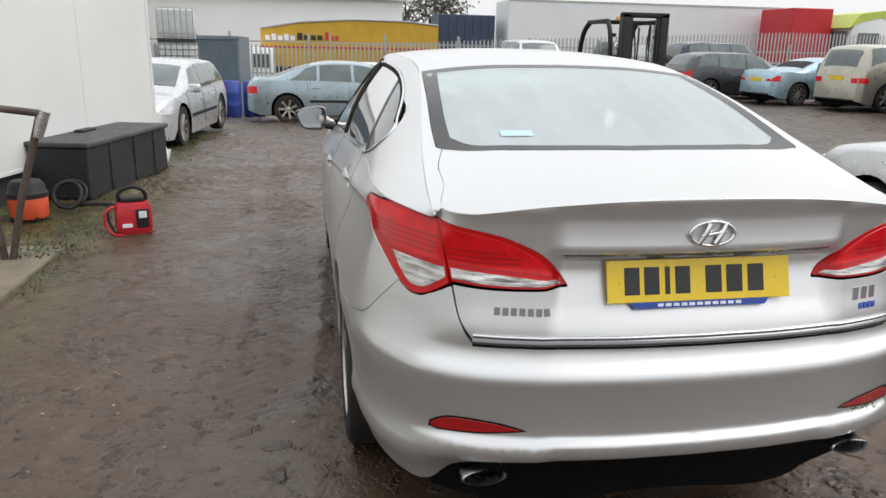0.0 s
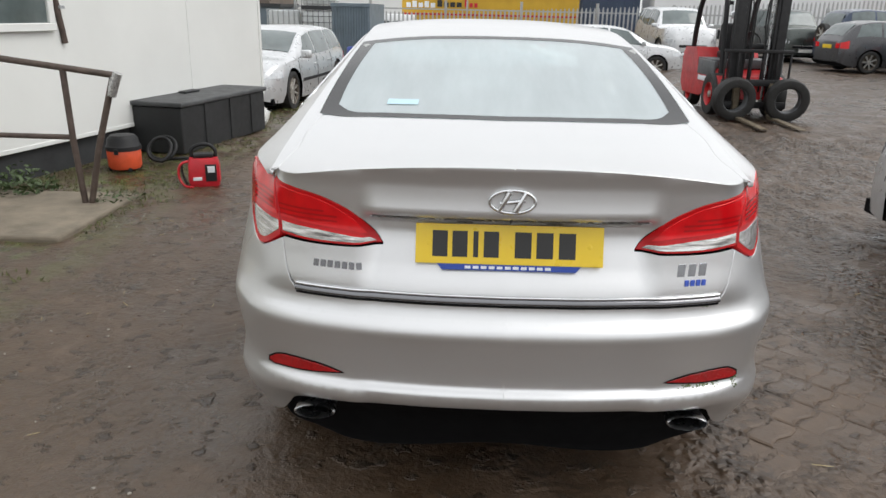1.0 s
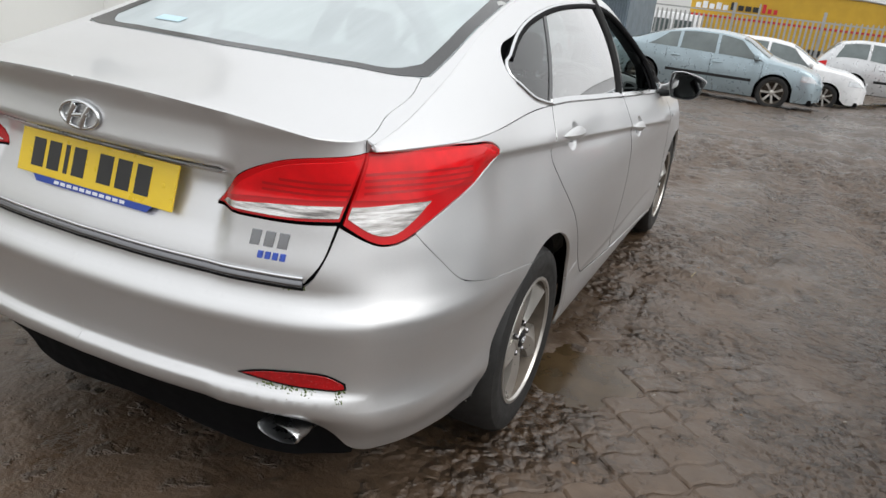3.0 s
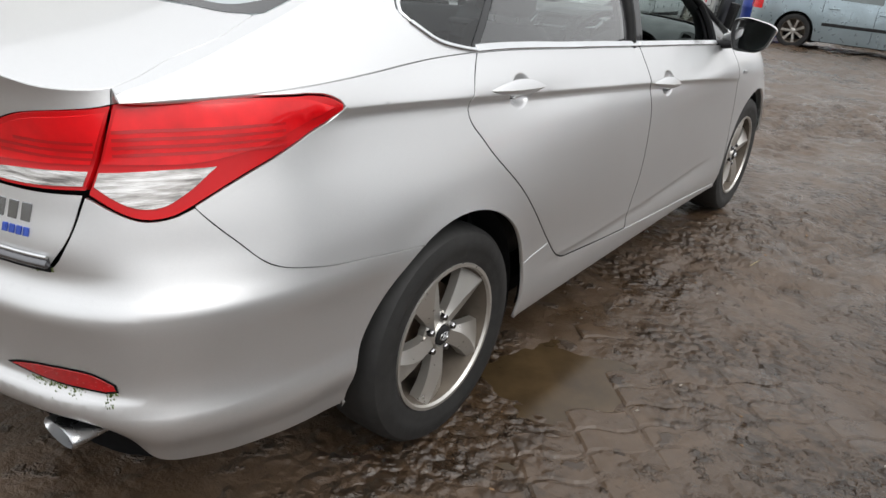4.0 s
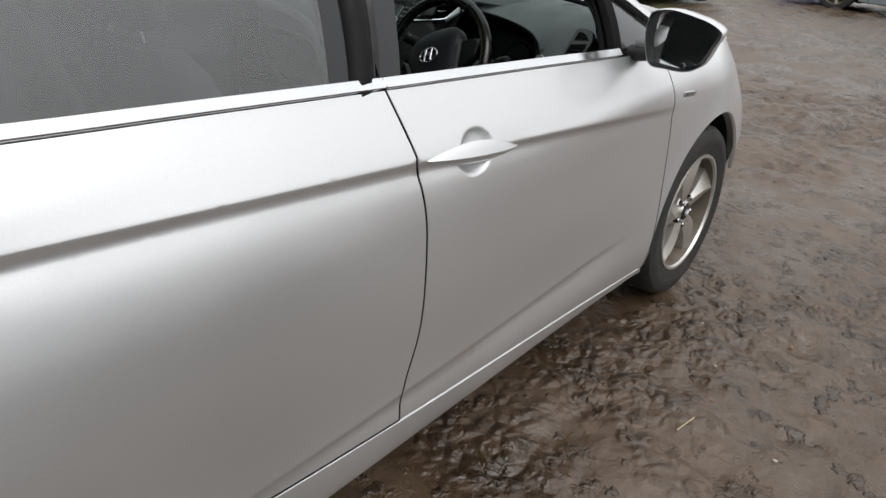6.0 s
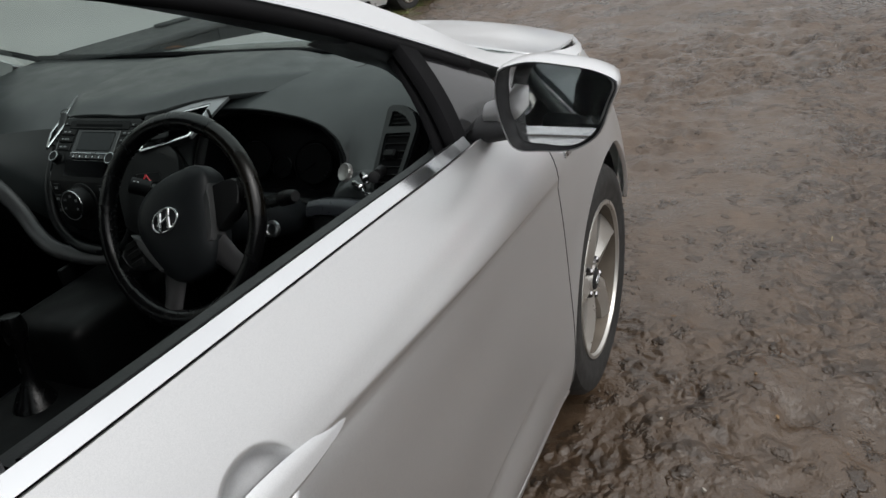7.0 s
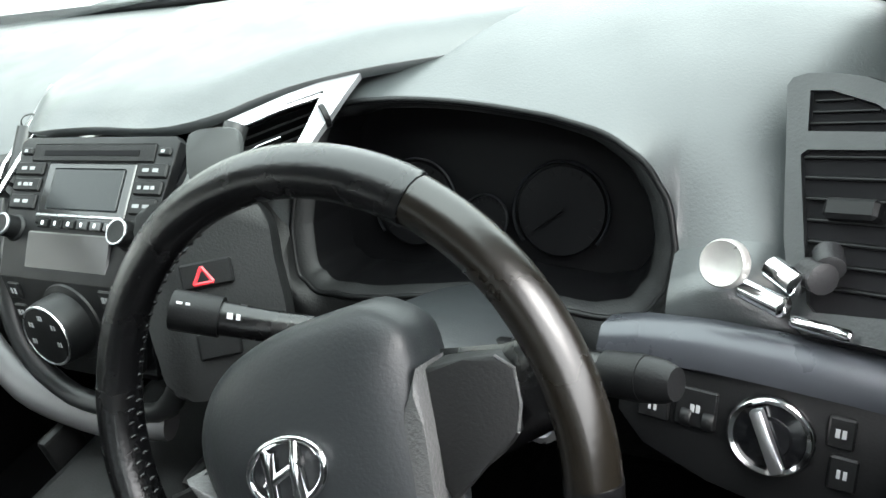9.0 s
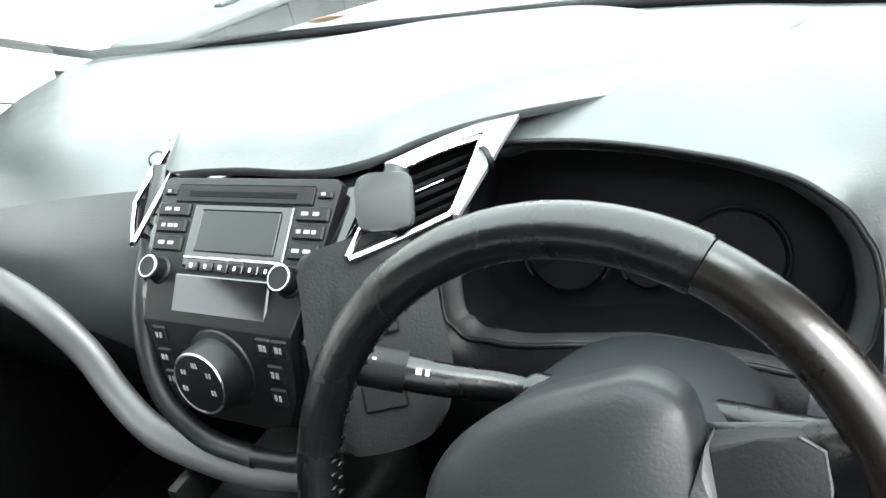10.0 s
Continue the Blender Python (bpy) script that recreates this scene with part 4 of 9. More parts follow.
CL = 1.35  # lean of the bar behind the rear door's glass
for m in (False, True):
    g = -1 if m else 1
    qg = [(y, low_z(y)) for y in np.linspace(-0.062, 0.135, 8)] + [(0.135 + CL * (dlo_z(0.45) - low_z(0.135)) * q, low_z(0.135) + (dlo_z(0.45) - low_z(0.135)) * q) for q in np.linspace(0.1, 1, 8)] + [(y, dlo_z(y)) for y in np.linspace(0.44, -0.068, 14)]
    skin([(glass, qg)], GLASS_DARK, "quarter_light", car, "dark fixed quarter window", mirror=m, rim=0.003, lift=-0.004, step=0.03)
    bar = [(0.135, low_z(0.135)), (0.165, low_z(0.165)), (0.165 + CL * 0.262, dlo_z(0.53)), (0.135 + CL * 0.262, dlo_z(0.49))]
    skin([(glass, bar)], GLOSS_BLACK, "window_bar", car, "", mirror=m, rim=0.006, lift=-0.001, step=0.02, gap=0.0)
    skin([(glass, window_poly(0.168, 1.082, CL, 0.16))], GLASS, "rear_door_window", car, "tinted rear door window", mirror=m, rim=0.003, lift=-0.006, step=0.03)
    skin([(glass, window_poly(1.084, 1.196, 0.16, 0.16))], GLOSS_BLACK, "pillar_trim", car, "gloss black door pillar trim", mirror=m, rim=0.01, lift=-0.012, step=0.03)
    skin([(glass, window_poly(1.204, 1.262, 0.16, 0.22))], GLOSS_BLACK, "pillar_trim", car, "gloss black door pillar trim", mirror=m, rim=0.01, lift=-0.012, step=0.03)
    if m:
        skin([(glass, window_poly(1.264, 2.04, 0.2, 0.45))], GLASS, "front_door_window", car, "tinted front door window", mirror=m, rim=0.003, lift=-0.006, step=0.03)
    tri = [(2.095, low_z(2.095)), (2.36, low_z(2.36)), (2.37, 1.03), (2.15, 1.135)]
    skin([(glass, tri)], GLASS if m else GLOSS_BLACK, "front_quarter_light", car, "", mirror=m, rim=0.003, lift=-0.008, step=0.03)
    sail = [(2.02, low_z(2.02) - 0.02), (2.37, low_z(2.37) - 0.01), (2.38, 1.022), (2.14, 1.130), (2.10, 1.145)]
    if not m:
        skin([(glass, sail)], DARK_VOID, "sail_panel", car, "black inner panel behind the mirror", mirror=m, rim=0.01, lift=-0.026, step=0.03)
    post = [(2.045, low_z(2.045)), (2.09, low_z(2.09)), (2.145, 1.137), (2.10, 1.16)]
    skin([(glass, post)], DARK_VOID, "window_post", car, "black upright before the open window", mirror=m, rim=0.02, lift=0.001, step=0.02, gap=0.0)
    # bright outline round the window band
    run = [(-0.062, 1.170), (-0.080, 1.192), (-0.068, 1.210)] + [(y, dlo_z(y)) for y in np.linspace(0.0, 2.3, 50)]
    low = [(-0.062, 1.170), (0.0, 1.128), (0.08, 1.106), (0.15, belt_z(0.15) + 0.004)]
    bm = bmesh.new()
    tube(bm, [glass(y, z) * np.array([g, 1, 1]) for y, z in through_points(run, 0.025)], 0.006, 8)
    part("window_surround", bm, CHROME, car, "chrome strip round the side windows", smooth_angle=60)
    bm = bmesh.new()
    tube(bm, [glass(y, z) * np.array([g, 1, 1]) for y, z in through_points(low, 0.02)], 0.008, 8)
    part("window_surround", bm, CHROME, car, "chrome strip round the side windows", smooth_angle=60)
    inner = [(y, z - 0.012) for y, z in run[3:]]
    bm = bmesh.new()
    tube(bm, [(glass(y, z) - np.array([0.012, 0, 0])) * np.array([g, 1, 1]) for y, z in inner], 0.014, 8)
    part("window_seal", bm, SEAL, car, "black rubber window seal", smooth_angle=60)

# dark structure behind the skins
def structure(s, z):
    p = side(s, z)
    n = np.array([p[0], 0.8 * (p[1] - 1.3) if p[1] < -0.3 or p[1] > 2.9 else 0, 0])
    return p - 0.035 * n / (np.linalg.norm(n) + 1e-9)


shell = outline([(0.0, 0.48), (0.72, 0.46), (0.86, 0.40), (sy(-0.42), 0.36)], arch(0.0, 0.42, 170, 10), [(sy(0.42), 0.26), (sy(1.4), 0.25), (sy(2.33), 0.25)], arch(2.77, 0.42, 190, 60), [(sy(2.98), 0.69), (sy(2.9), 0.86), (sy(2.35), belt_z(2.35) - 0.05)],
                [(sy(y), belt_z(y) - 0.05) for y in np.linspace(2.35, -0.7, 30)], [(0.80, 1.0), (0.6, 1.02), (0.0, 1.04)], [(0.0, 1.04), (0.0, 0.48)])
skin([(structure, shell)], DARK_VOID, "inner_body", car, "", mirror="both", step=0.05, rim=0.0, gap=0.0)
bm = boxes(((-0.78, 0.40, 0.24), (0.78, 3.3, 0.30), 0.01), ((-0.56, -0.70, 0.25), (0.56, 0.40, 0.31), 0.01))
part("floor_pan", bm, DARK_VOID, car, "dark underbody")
for hub in (0.0, 2.77):
    for g in (1, -1):
        bm = bmesh.new()
        loft(bm, [[(g * x, hub + r * math.cos(a), 0.325 + r * math.sin(a)) for a in np.linspace(radians(-15), radians(188), 28)] for x, r in ((0.85, 0.388), (0.80, 0.392), (0.58, 0.395), (0.58, 0.05))], closed=False)
        part("wheel_arch_liner", bm, BLACK_TRIM, car, "black plastic wheel arch liner", smooth_angle=60)

# exhaust tips
for g in (1, -1):
    bm = bmesh.new()
    lathe(bm, [(0.046, 0.16), (0.052, 0.02), (0.053, 0.0), (0.049, -0.004), (0.046, 0.003), (0.043, 0.12), (0.0, 0.13)], 28, pose(g * 0.562, -0.928, 0.360, -90, 0, 0) @ Matrix.Diagonal((1.18, 0.46, 1, 1)))
    part("exhaust_tip", bm, SATIN_CHROME, car, "oval chrome exhaust tip", smooth_angle=40)

# number plate, badges
UPP = (0, 0.029, 0.101)
plate_at = frame_at((0.0, -0.9405, 0.9095), (1, 0, 0), UPP)
bm = bmesh.new()
box(bm, (-0.26, -0.0555, -0.004), (0.26, 0.0555, 0.0015), 0.001, 1, plate_at)
plate = part("number_plate", bm, PLATE_YELLOW, car, "yellow rear number plate")
for x, w in ((-0.192, 0.042), (-0.137, 0.042), (-0.093, 0.014), (-0.050, 0.042), (0.038, 0.046), (0.098, 0.046), (0.160, 0.046)):
    bm = bmesh.new()
    box(bm, (x - w / 2, -0.036, 0.0018), (x + w / 2, 0.036, 0.0024), 0, 1, plate_at)
    part("plate_bar", bm, PLATE_BLACK, plate, "plain black bar")
bm = bmesh.new()
prism(bm, [(-0.20, -0.0555), (-0.185, -0.072), (0.185, -0.072), (0.20, -0.0555)], -0.003, 0.0012, plate_at)
part("dealer_strip", bm, PLATE_BLUE, plate, "blue strip under the plate")
bm = bmesh.new()
for i in range(11):
    box(bm, (-0.122 + i * 0.0222, -0.068, 0.0014), (-0.122 + i * 0.0222 + 0.016, -0.060, 0.002), 0, 1, plate_at)
part("dealer_print", bm, WHITE_PRINT, plate, "")
for x in (-0.222, 0.222):
    bm = bmesh.new()
    lathe(bm, [(0.0, 0.003), (0.006, 0.0025), (0.007, 0.001)], 12, plate_at @ Matrix.Translation((x, 0, 0)))
    part("plate_screw", bm, PLATE_YELLOW, plate, "")


def emblem(w, h, t, m, parent, name="emblem"):
    """A plain oval ring with a slanted bar across it."""
    bm = bmesh.new()
    tube(bm, [m @ Vector((w * math.cos(a), h * math.sin(a), t * 0.6)) for a in np.linspace(0, 2 * math.pi, 40, endpoint=False)], t * 0.62, 8, True)
    for x in (-0.40, 0.40):
        tube(bm, [m @ Vector((w * (x + 0.24 * q) * 0.9, h * 0.80 * q, t * (0.8 + 0.3 * (1 - q * q)))) for q in np.linspace(-1, 1, 7)], lambda q: t * (0.75 + 0.5 * q if x < 0 else 1.25 - 0.5 * q), 8)
    tube(bm, [m @ Vector((w * 0.55 * q, h * 0.16 * q, t * 1.1)) for q in np.linspace(-1, 1, 5)], t * 0.75, 8)
    return part(name, bm, CHROME, parent, "chrome oval emblem", smooth_angle=60)


p = side(0.0, 1.035)
emblem(0.061, 0.031, 0.008, frame_at((0.0, p[1] + 0.001, 1.041), (1, 0, 0), (0, 0.03, 1)), car)


def badge(x0, z0, w, h, n, material, slant=0.0, seed=1, thin=0.35):
    """A raised badge of plain strokes on the boot lid."""
    for i in range(n):
        bm = bmesh.new()
        x = x0 + w * i / n
        s = plan_at_x(abs(x + w / n / 2))
        p = side(s, z0 + h / 2)
        q = side(s, z0 + h)
        k = 1 if x > 0 else -1
        a = side(max(s - 0.01, 0), z0 + h / 2)
        m = frame_at((k * p[0], p[1] - 0.001, z0), (abs(p[0] - a[0]), k * (p[1] - a[1]), 0), (0, q[1] - p[1], h / 2))
        ww = w / n * 0.72
        for lo, hi in (((-ww / 2, 0, 0), (ww / 2, h, 0.004)),):
            vs = box(bm, lo, hi, 0.0007, 1)
            for v in vs:
                v.co.x += slant * v.co.y
            bmesh.ops.transform(bm, matrix=m, verts=vs)
        part("badge_stroke", bm, material, car, "raised stroke of a badge")


badge(-0.565, 0.826, 0.150, 0.020, 7, DARK_CHROME, 0.0)
badge(0.475, 0.828, 0.098, 0.036, 3, BADGE_CHROME, 0.15)
badge(0.500, 0.802, 0.070, 0.017, 4, BLUE_CHROME, 0.1)
p = side(sy(2.45), 0.828)
for i in range(5):
    bm = bmesh.new()
    y = 2.425 + i * 0.021
    p = side(sy(y), 0.828)
    box(bm, (p[0] - 0.002, y, 0.822 - i * 0.003), (p[0] + 0.004, y + 0.016, 0.837 - i * 0.003), 0.001, 1)
    part("wing_badge_stroke", bm, SATIN_CHROME, car, "small chrome badge stroke")


# wheels
def wheel(at, g, turn):
    hubm = pose(*at, 0, 90 * g, 0)
    ob = new("wheel")
    ob.parent, ob.matrix_basis = car, hubm
    ob["label"] = "five-spoke silver alloy wheel with a muddy tyre"
    bm = bmesh.new()
    prof = [(0.215, -0.075), (0.222, -0.094), (0.245, -0.102), (0.285, -0.103), (0.308, -0.096), (0.320, -0.080), (0.3255, -0.05), (0.326, 0.0), (0.3255, 0.05), (0.320, 0.080), (0.308, 0.096), (0.285, 0.103), (0.262, 0.1035), (0.258, 0.1015), (0.245, 0.102), (0.222, 0.094), (0.213, 0.080)]
    lathe(bm, prof, 56)
    part("tyre", bm, RUBBER, ob, "worn black tyre", smooth_angle=35)
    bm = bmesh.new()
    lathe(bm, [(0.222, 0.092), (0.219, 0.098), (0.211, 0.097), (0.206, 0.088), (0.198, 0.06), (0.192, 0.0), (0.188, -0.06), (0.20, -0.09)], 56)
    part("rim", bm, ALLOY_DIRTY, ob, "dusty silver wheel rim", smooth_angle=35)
    bm = bmesh.new()
    lathe(bm, [(0.222, 0.092), (0.2205, 0.0985), (0.211, 0.0985), (0.2065, 0.090)], 56)
    part("rim_lip", bm, ALLOY, ob, "", smooth_angle=50)
    bm = bmesh.new()
    lathe(bm, [(0.0, 0.005), (0.14, 0.005), (0.142, -0.01), (0.0, -0.01)], 40)
    part("brake_disc", bm, BRAKE, ob, "rusty brake disc", smooth_angle=35)
    for i in range(5):
        a = turn + 72 * i
        bm = bmesh.new()
        rings = []
        for q in np.linspace(0, 1, 9):
            r = 0.040 + 0.166 * q
            c = 0.005 * math.sin(q * 3.0)  # the spokes flare and twist outwards
            w0, w1 = 0.025 + 0.042 * q**1.3, 0.025 + 0.042 * q**1.2
            h = 0.072 + 0.010 * math.sin(q * math.pi) + 0.014 * q * q
            ridge = c + w1 * (0.55 - 1.15 * q)
            low = h - 0.004 - 0.020 * q
            rings.append([(r, c - w0, low - 0.026), (r, c - w0 * 0.95, low - 0.003 + 0.012 * q), (r, ridge - 0.006 - 0.010 * (1 - q), h - 0.002), (r, ridge + 0.004, h + 0.003), (r, c + w1 * 0.95, low - 0.002), (r, c + w1, low - 0.028)])
        loft(bm, rings)
        bmesh.ops.transform(bm, matrix=pose(0, 0, 0, 0, 0, a), verts=bm.verts[:])
        part("spoke", bm, ALLOY, ob, "", smooth_angle=28)
    bm = bmesh.new()
    lathe(bm, [(0.070, 0.040), (0.068, 0.060), (0.062, 0.065), (0.044, 0.067), (0.040, 0.076), (0.036, 0.079), (0.034, 0.072), (0.030, 0.072)], 40)
    part("hub", bm, ALLOY, ob, "", smooth_angle=30)
    bm = bmesh.new()
    lathe(bm, [(0.031, 0.070), (0.030, 0.080), (0.026, 0.083), (0.0, 0.084)], 32)
    cap = part("centre_cap", bm, BLACK_TRIM, ob, "black centre cap with a chrome emblem", smooth_angle=40)
    emblem(0.019, 0.011, 0.0026, pose(0, 0, 0.084, 0, 0, 90), cap)
    for i in range(5):
        a = radians(turn + 36 + 72 * i)
        bm = bmesh.new()
        lathe(bm, [(0.0115, 0.045), (0.0110, 0.078), (0.008, 0.082), (0.0, 0.082)], 6, Matrix.Translation((0.054 * math.cos(a), 0.054 * math.sin(a), 0)))
        part("wheel_nut", bm, DARK_CHROME, ob, "", smooth_angle=30)
    return ob


for y, turns in ((0.0, (63, 20)), (2.77, (40, 11))):
    for g, t in zip((1, -1), turns):
        wheel((g * (0.792 if y < 1 else 0.786), y, 0.325), g, t)


# ---- the saloon's cabin ----
def cl(a, b):
    """A point of the instrument opening: a across from its middle, b up."""
    return (0.30 + a, 2.15 + 0.5 * b, 0.875 + 0.87 * b)


brow_b = spline([(0.152, 0.012), (0.157, 0.055), (0.168, 0.100), (0.21, 0.134), (0.26, 0.140), (0.30, 0.139), (0.39, 0.128), (0.442, 0.117), (0.492, 0.096), (0.522, 0.066), (0.535, 0.036), (0.539, 0.012)])
rim_b = spline([(0.152, 0.012), (0.157, -0.02), (0.173, -0.044), (0.212, -0.053), (0.30, -0.047), (0.368, -0.040), (0.449, -0.047), (0.498, -0.047), (0.527, -0.03), (0.537, -0.005), (0.539, 0.012)])
UPPER = {  # rows from the windscreen to the brow or the front face, at stations across the car
    -0.69: [(2.515, 1.045), (2.42, 1.042), (2.30, 1.022), (2.20, 0.985), (2.13, 0.925)],
    -0.45: [(2.540, 1.037), (2.43, 1.045), (2.30, 1.038), (2.20, 1.010), (2.13, 0.958)],
    -0.20: [(2.567, 1.028), (2.44, 1.034), (2.32, 1.028), (2.22, 1.012), (2.15, 0.975)],
    0.05: [(2.575, 1.024), (2.45, 1.024), (2.33, 1.016), (2.24, 1.004), (2.165, 0.965)],
    0.12: [(2.575, 1.024), (2.45, 1.024), (2.34, 1.016), (2.25, 1.000), (2.165, 0.945)],
    0.21: [(2.575, 1.022), (2.47, 1.030), (2.37, 1.030), (2.29, 1.016), None],
    0.30: [(2.57, 1.020), (2.47, 1.036), (2.38, 1.036), (2.295, 1.020), None],
    0.39: [(2.56, 1.018), (2.46, 1.034), (2.37, 1.030), (2.285, 1.012), None],
    0.48: [(2.54, 1.014), (2.44, 1.028), (2.35, 1.018), (2.26, 0.990), None],
    0.573: [(2.52, 1.008), (2.42, 1.020), (2.33, 1.004), (2.23, 0.966), (2.145, 0.920)],
    0.66: [(2.47, 0.990), (2.40, 1.004), (2.33, 0.995), (2.235, 0.950), (2.145, 0.882)],
    0.75: [(2.42, 0.968), (2.36, 0.982), (2.29, 0.972), (2.20, 0.932), (2.11, 0.866)],
}
LOWER = {
    -0.69: [(2.09, 0.86), (2.08, 0.79), (2.10, 0.72), (2.18, 0.60)],
    -0.45: [(2.095, 0.89), (2.08, 0.81), (2.10, 0.73), (2.18, 0.60)],
    -0.20: [(2.12, 0.90), (2.10, 0.81), (2.12, 0.73), (2.18, 0.60)],
    0.05: [(2.13, 0.90), (2.12, 0.81), (2.12, 0.73), (2.18, 0.60)],
    0.12: [(2.13, 0.89), (2.11, 0.81), (2.11, 0.73), (2.18, 0.60)],
    0.21: [(2.105, 0.80), (2.095, 0.77), (2.10, 0.72), (2.18, 0.60)],
    0.30: [(2.105, 0.805), (2.095, 0.77), (2.10, 0.72), (2.18, 0.60)],
    0.39: [(2.105, 0.81), (2.095, 0.78), (2.10, 0.72), (2.18, 0.60)],
    0.48: [(2.105, 0.815), (2.09, 0.79), (2.10, 0.72), (2.18, 0.60)],
    0.573: [(2.105, 0.885), (2.10, 0.850), (2.11, 0.76), (2.18, 0.60)],
    0.66: [(2.11, 0.855), (2.09, 0.835), (2.10, 0.76), (2.18, 0.60)],
    0.75: [(2.08, 0.842), (2.07, 0.82), (2.09, 0.75), (2.18, 0.60)],
}


def across(table, row):
    keys = [(x, *r[row]) for x, r in sorted(table.items()) if r[row]]
    return spline(keys)


upper_rows = [across(UPPER, i) for i in range(5)]
lower_rows = [across(LOWER, i) for i in range(4)]
STATIONS = list(np.linspace(-0.69, 0.14, 26)) + [0.3455 - 0.1935 * math.cos(math.pi * i / 47) for i in range(48)] + list(np.linspace(0.55, 0.75, 12))


def front_edge(x, upper):
    """The brow, or the rim under the dials; elsewhere the one edge between upper and lower face."""
    if 0.152 <= x <= 0.539:
        return cl(x - 0.30, (brow_b if upper else rim_b)(x))[1:]
    y, z = upper_rows[4](x)
    e = cl(0, 0.012)
    k = smooth(0.10, 0.152, x) * (1 - smooth(0.539, 0.63, x))
    return (y + (e[1] - y) * k, z + (e[2] - z) * k)


def dash_sheet(rows_at, n, stations=STATIONS):
    bm = bmesh.new()
    grid = []
    for x in stations:
        pts = through_points(rows_at(x), 0.01)
        f = spline(chord(pts))
        end = chord(pts)[-1][0]
        grid.append([bm.verts.new((x, *f(end * i / n))) for i in range(n + 1)])
    for a, b in zip(grid, grid[1:]):
        for i in range(n):
            bm.faces.new((a[i], b[i], b[i + 1], a[i + 1]))
    return bm


dash = part("dashboard", dash_sheet(lambda x: [r(x) for r in upper_rows[:4]] + [front_edge(x, True)], 30), DASH, car, "charcoal soft-grained dashboard with a hooded cowl", smooth_angle=50)
K = sum(x < -0.13 for x in STATIONS)
J = sum(x <= 0.5391 for x in STATIONS)
part("fascia_end", dash_sheet(lambda x: [front_edge(x, False)] + [r(x) for r in lower_rows], 24, STATIONS[J - 1:]), DASH, dash, "charcoal dashboard end beside the driver's door", smooth_angle=60)
bm = bmesh.new()
tube(bm, [(x, upper_rows[0](x)[0] + 0.004, upper_rows[0](x)[1] + 0.006) for x in np.linspace(-0.69, 0.75, 50)], 0.008, 8)
tube(bm, [(-0.68, 2.515, 1.048), (-0.72, 2.45, 1.085), (-0.74, 2.39, 1.118)], 0.008, 8)
part("screen_base_seal", bm, SEAL, dash, "black seal along the foot of the windscreen", smooth_angle=60)
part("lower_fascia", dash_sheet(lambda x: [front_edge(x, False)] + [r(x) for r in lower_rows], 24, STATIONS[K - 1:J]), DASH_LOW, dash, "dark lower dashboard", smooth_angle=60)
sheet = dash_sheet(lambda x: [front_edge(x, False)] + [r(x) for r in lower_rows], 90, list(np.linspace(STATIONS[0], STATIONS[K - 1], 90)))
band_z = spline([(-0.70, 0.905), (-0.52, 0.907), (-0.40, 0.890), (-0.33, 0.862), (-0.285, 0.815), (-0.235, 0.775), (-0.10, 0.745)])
# faces below the band get near-black plastic for the shade under it
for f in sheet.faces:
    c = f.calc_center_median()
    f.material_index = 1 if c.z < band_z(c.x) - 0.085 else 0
part("passenger_fascia", sheet, (DASH, DASH_LOW), dash, "charcoal passenger side of the dashboard, its lower shade put in as near-black", smooth_angle=60)
# lip of the cowl and the dark well behind it
bm = bmesh.new()
xs = 0.3455 - 0.1935 * np.cos(np.linspace(0, math.pi, 64))
edge_up = [cl(x - 0.30, brow_b(x)) for x in xs]
edge_dn = [cl(x - 0.30, rim_b(x)) for x in xs[::-1]]
ring = edge_up + edge_dn[1:-1]
cx = (0.345, 2.17, 0.905)


def shrink_ring(k, back):
    return [(cx[0] + (x - cx[0]) * k, cx[1] + (y - cx[1]) * k + back, cx[2] + (z - cx[2]) * k - back * 0.25) for x, y, z in ring]


loft(bm, [shrink_ring(0.905, 0.012), shrink_ring(0.895, 0.02), shrink_ring(0.885, 0.04), shrink_ring(0.88, 0.078)], caps=False)
part("instrument_well", bm, INSTRUMENT, dash, "dark cowl around the dials", smooth_angle=70)
bm = bmesh.new()
loft(bm, [ring, shrink_ring(0.985, 0.000), shrink_ring(0.955, 0.003), shrink_ring(0.915, 0.008), shrink_ring(0.905, 0.013)], caps=False)
part("instrument_bezel", bm, BEZEL, dash, "grey bezel round the dials", smooth_angle=70)
bm = bmesh.new()
tube(bm, ring, 0.0030, 8, True)
part("cowl_lip", bm, BUTTON, dash, "", smooth_angle=70)
bm = bmesh.new()
bm.faces.new([bm.verts.new(p) for p in shrink_ring(0.89, 0.072)])
bmesh.ops.recalc_face_normals(bm, faces=bm.faces[:])
cluster = part("instrument_panel", bm, INSTRUMENT, car, "unlit black instrument cluster with two round dials")
DIAL_UP = (0, 0.5, 0.87)
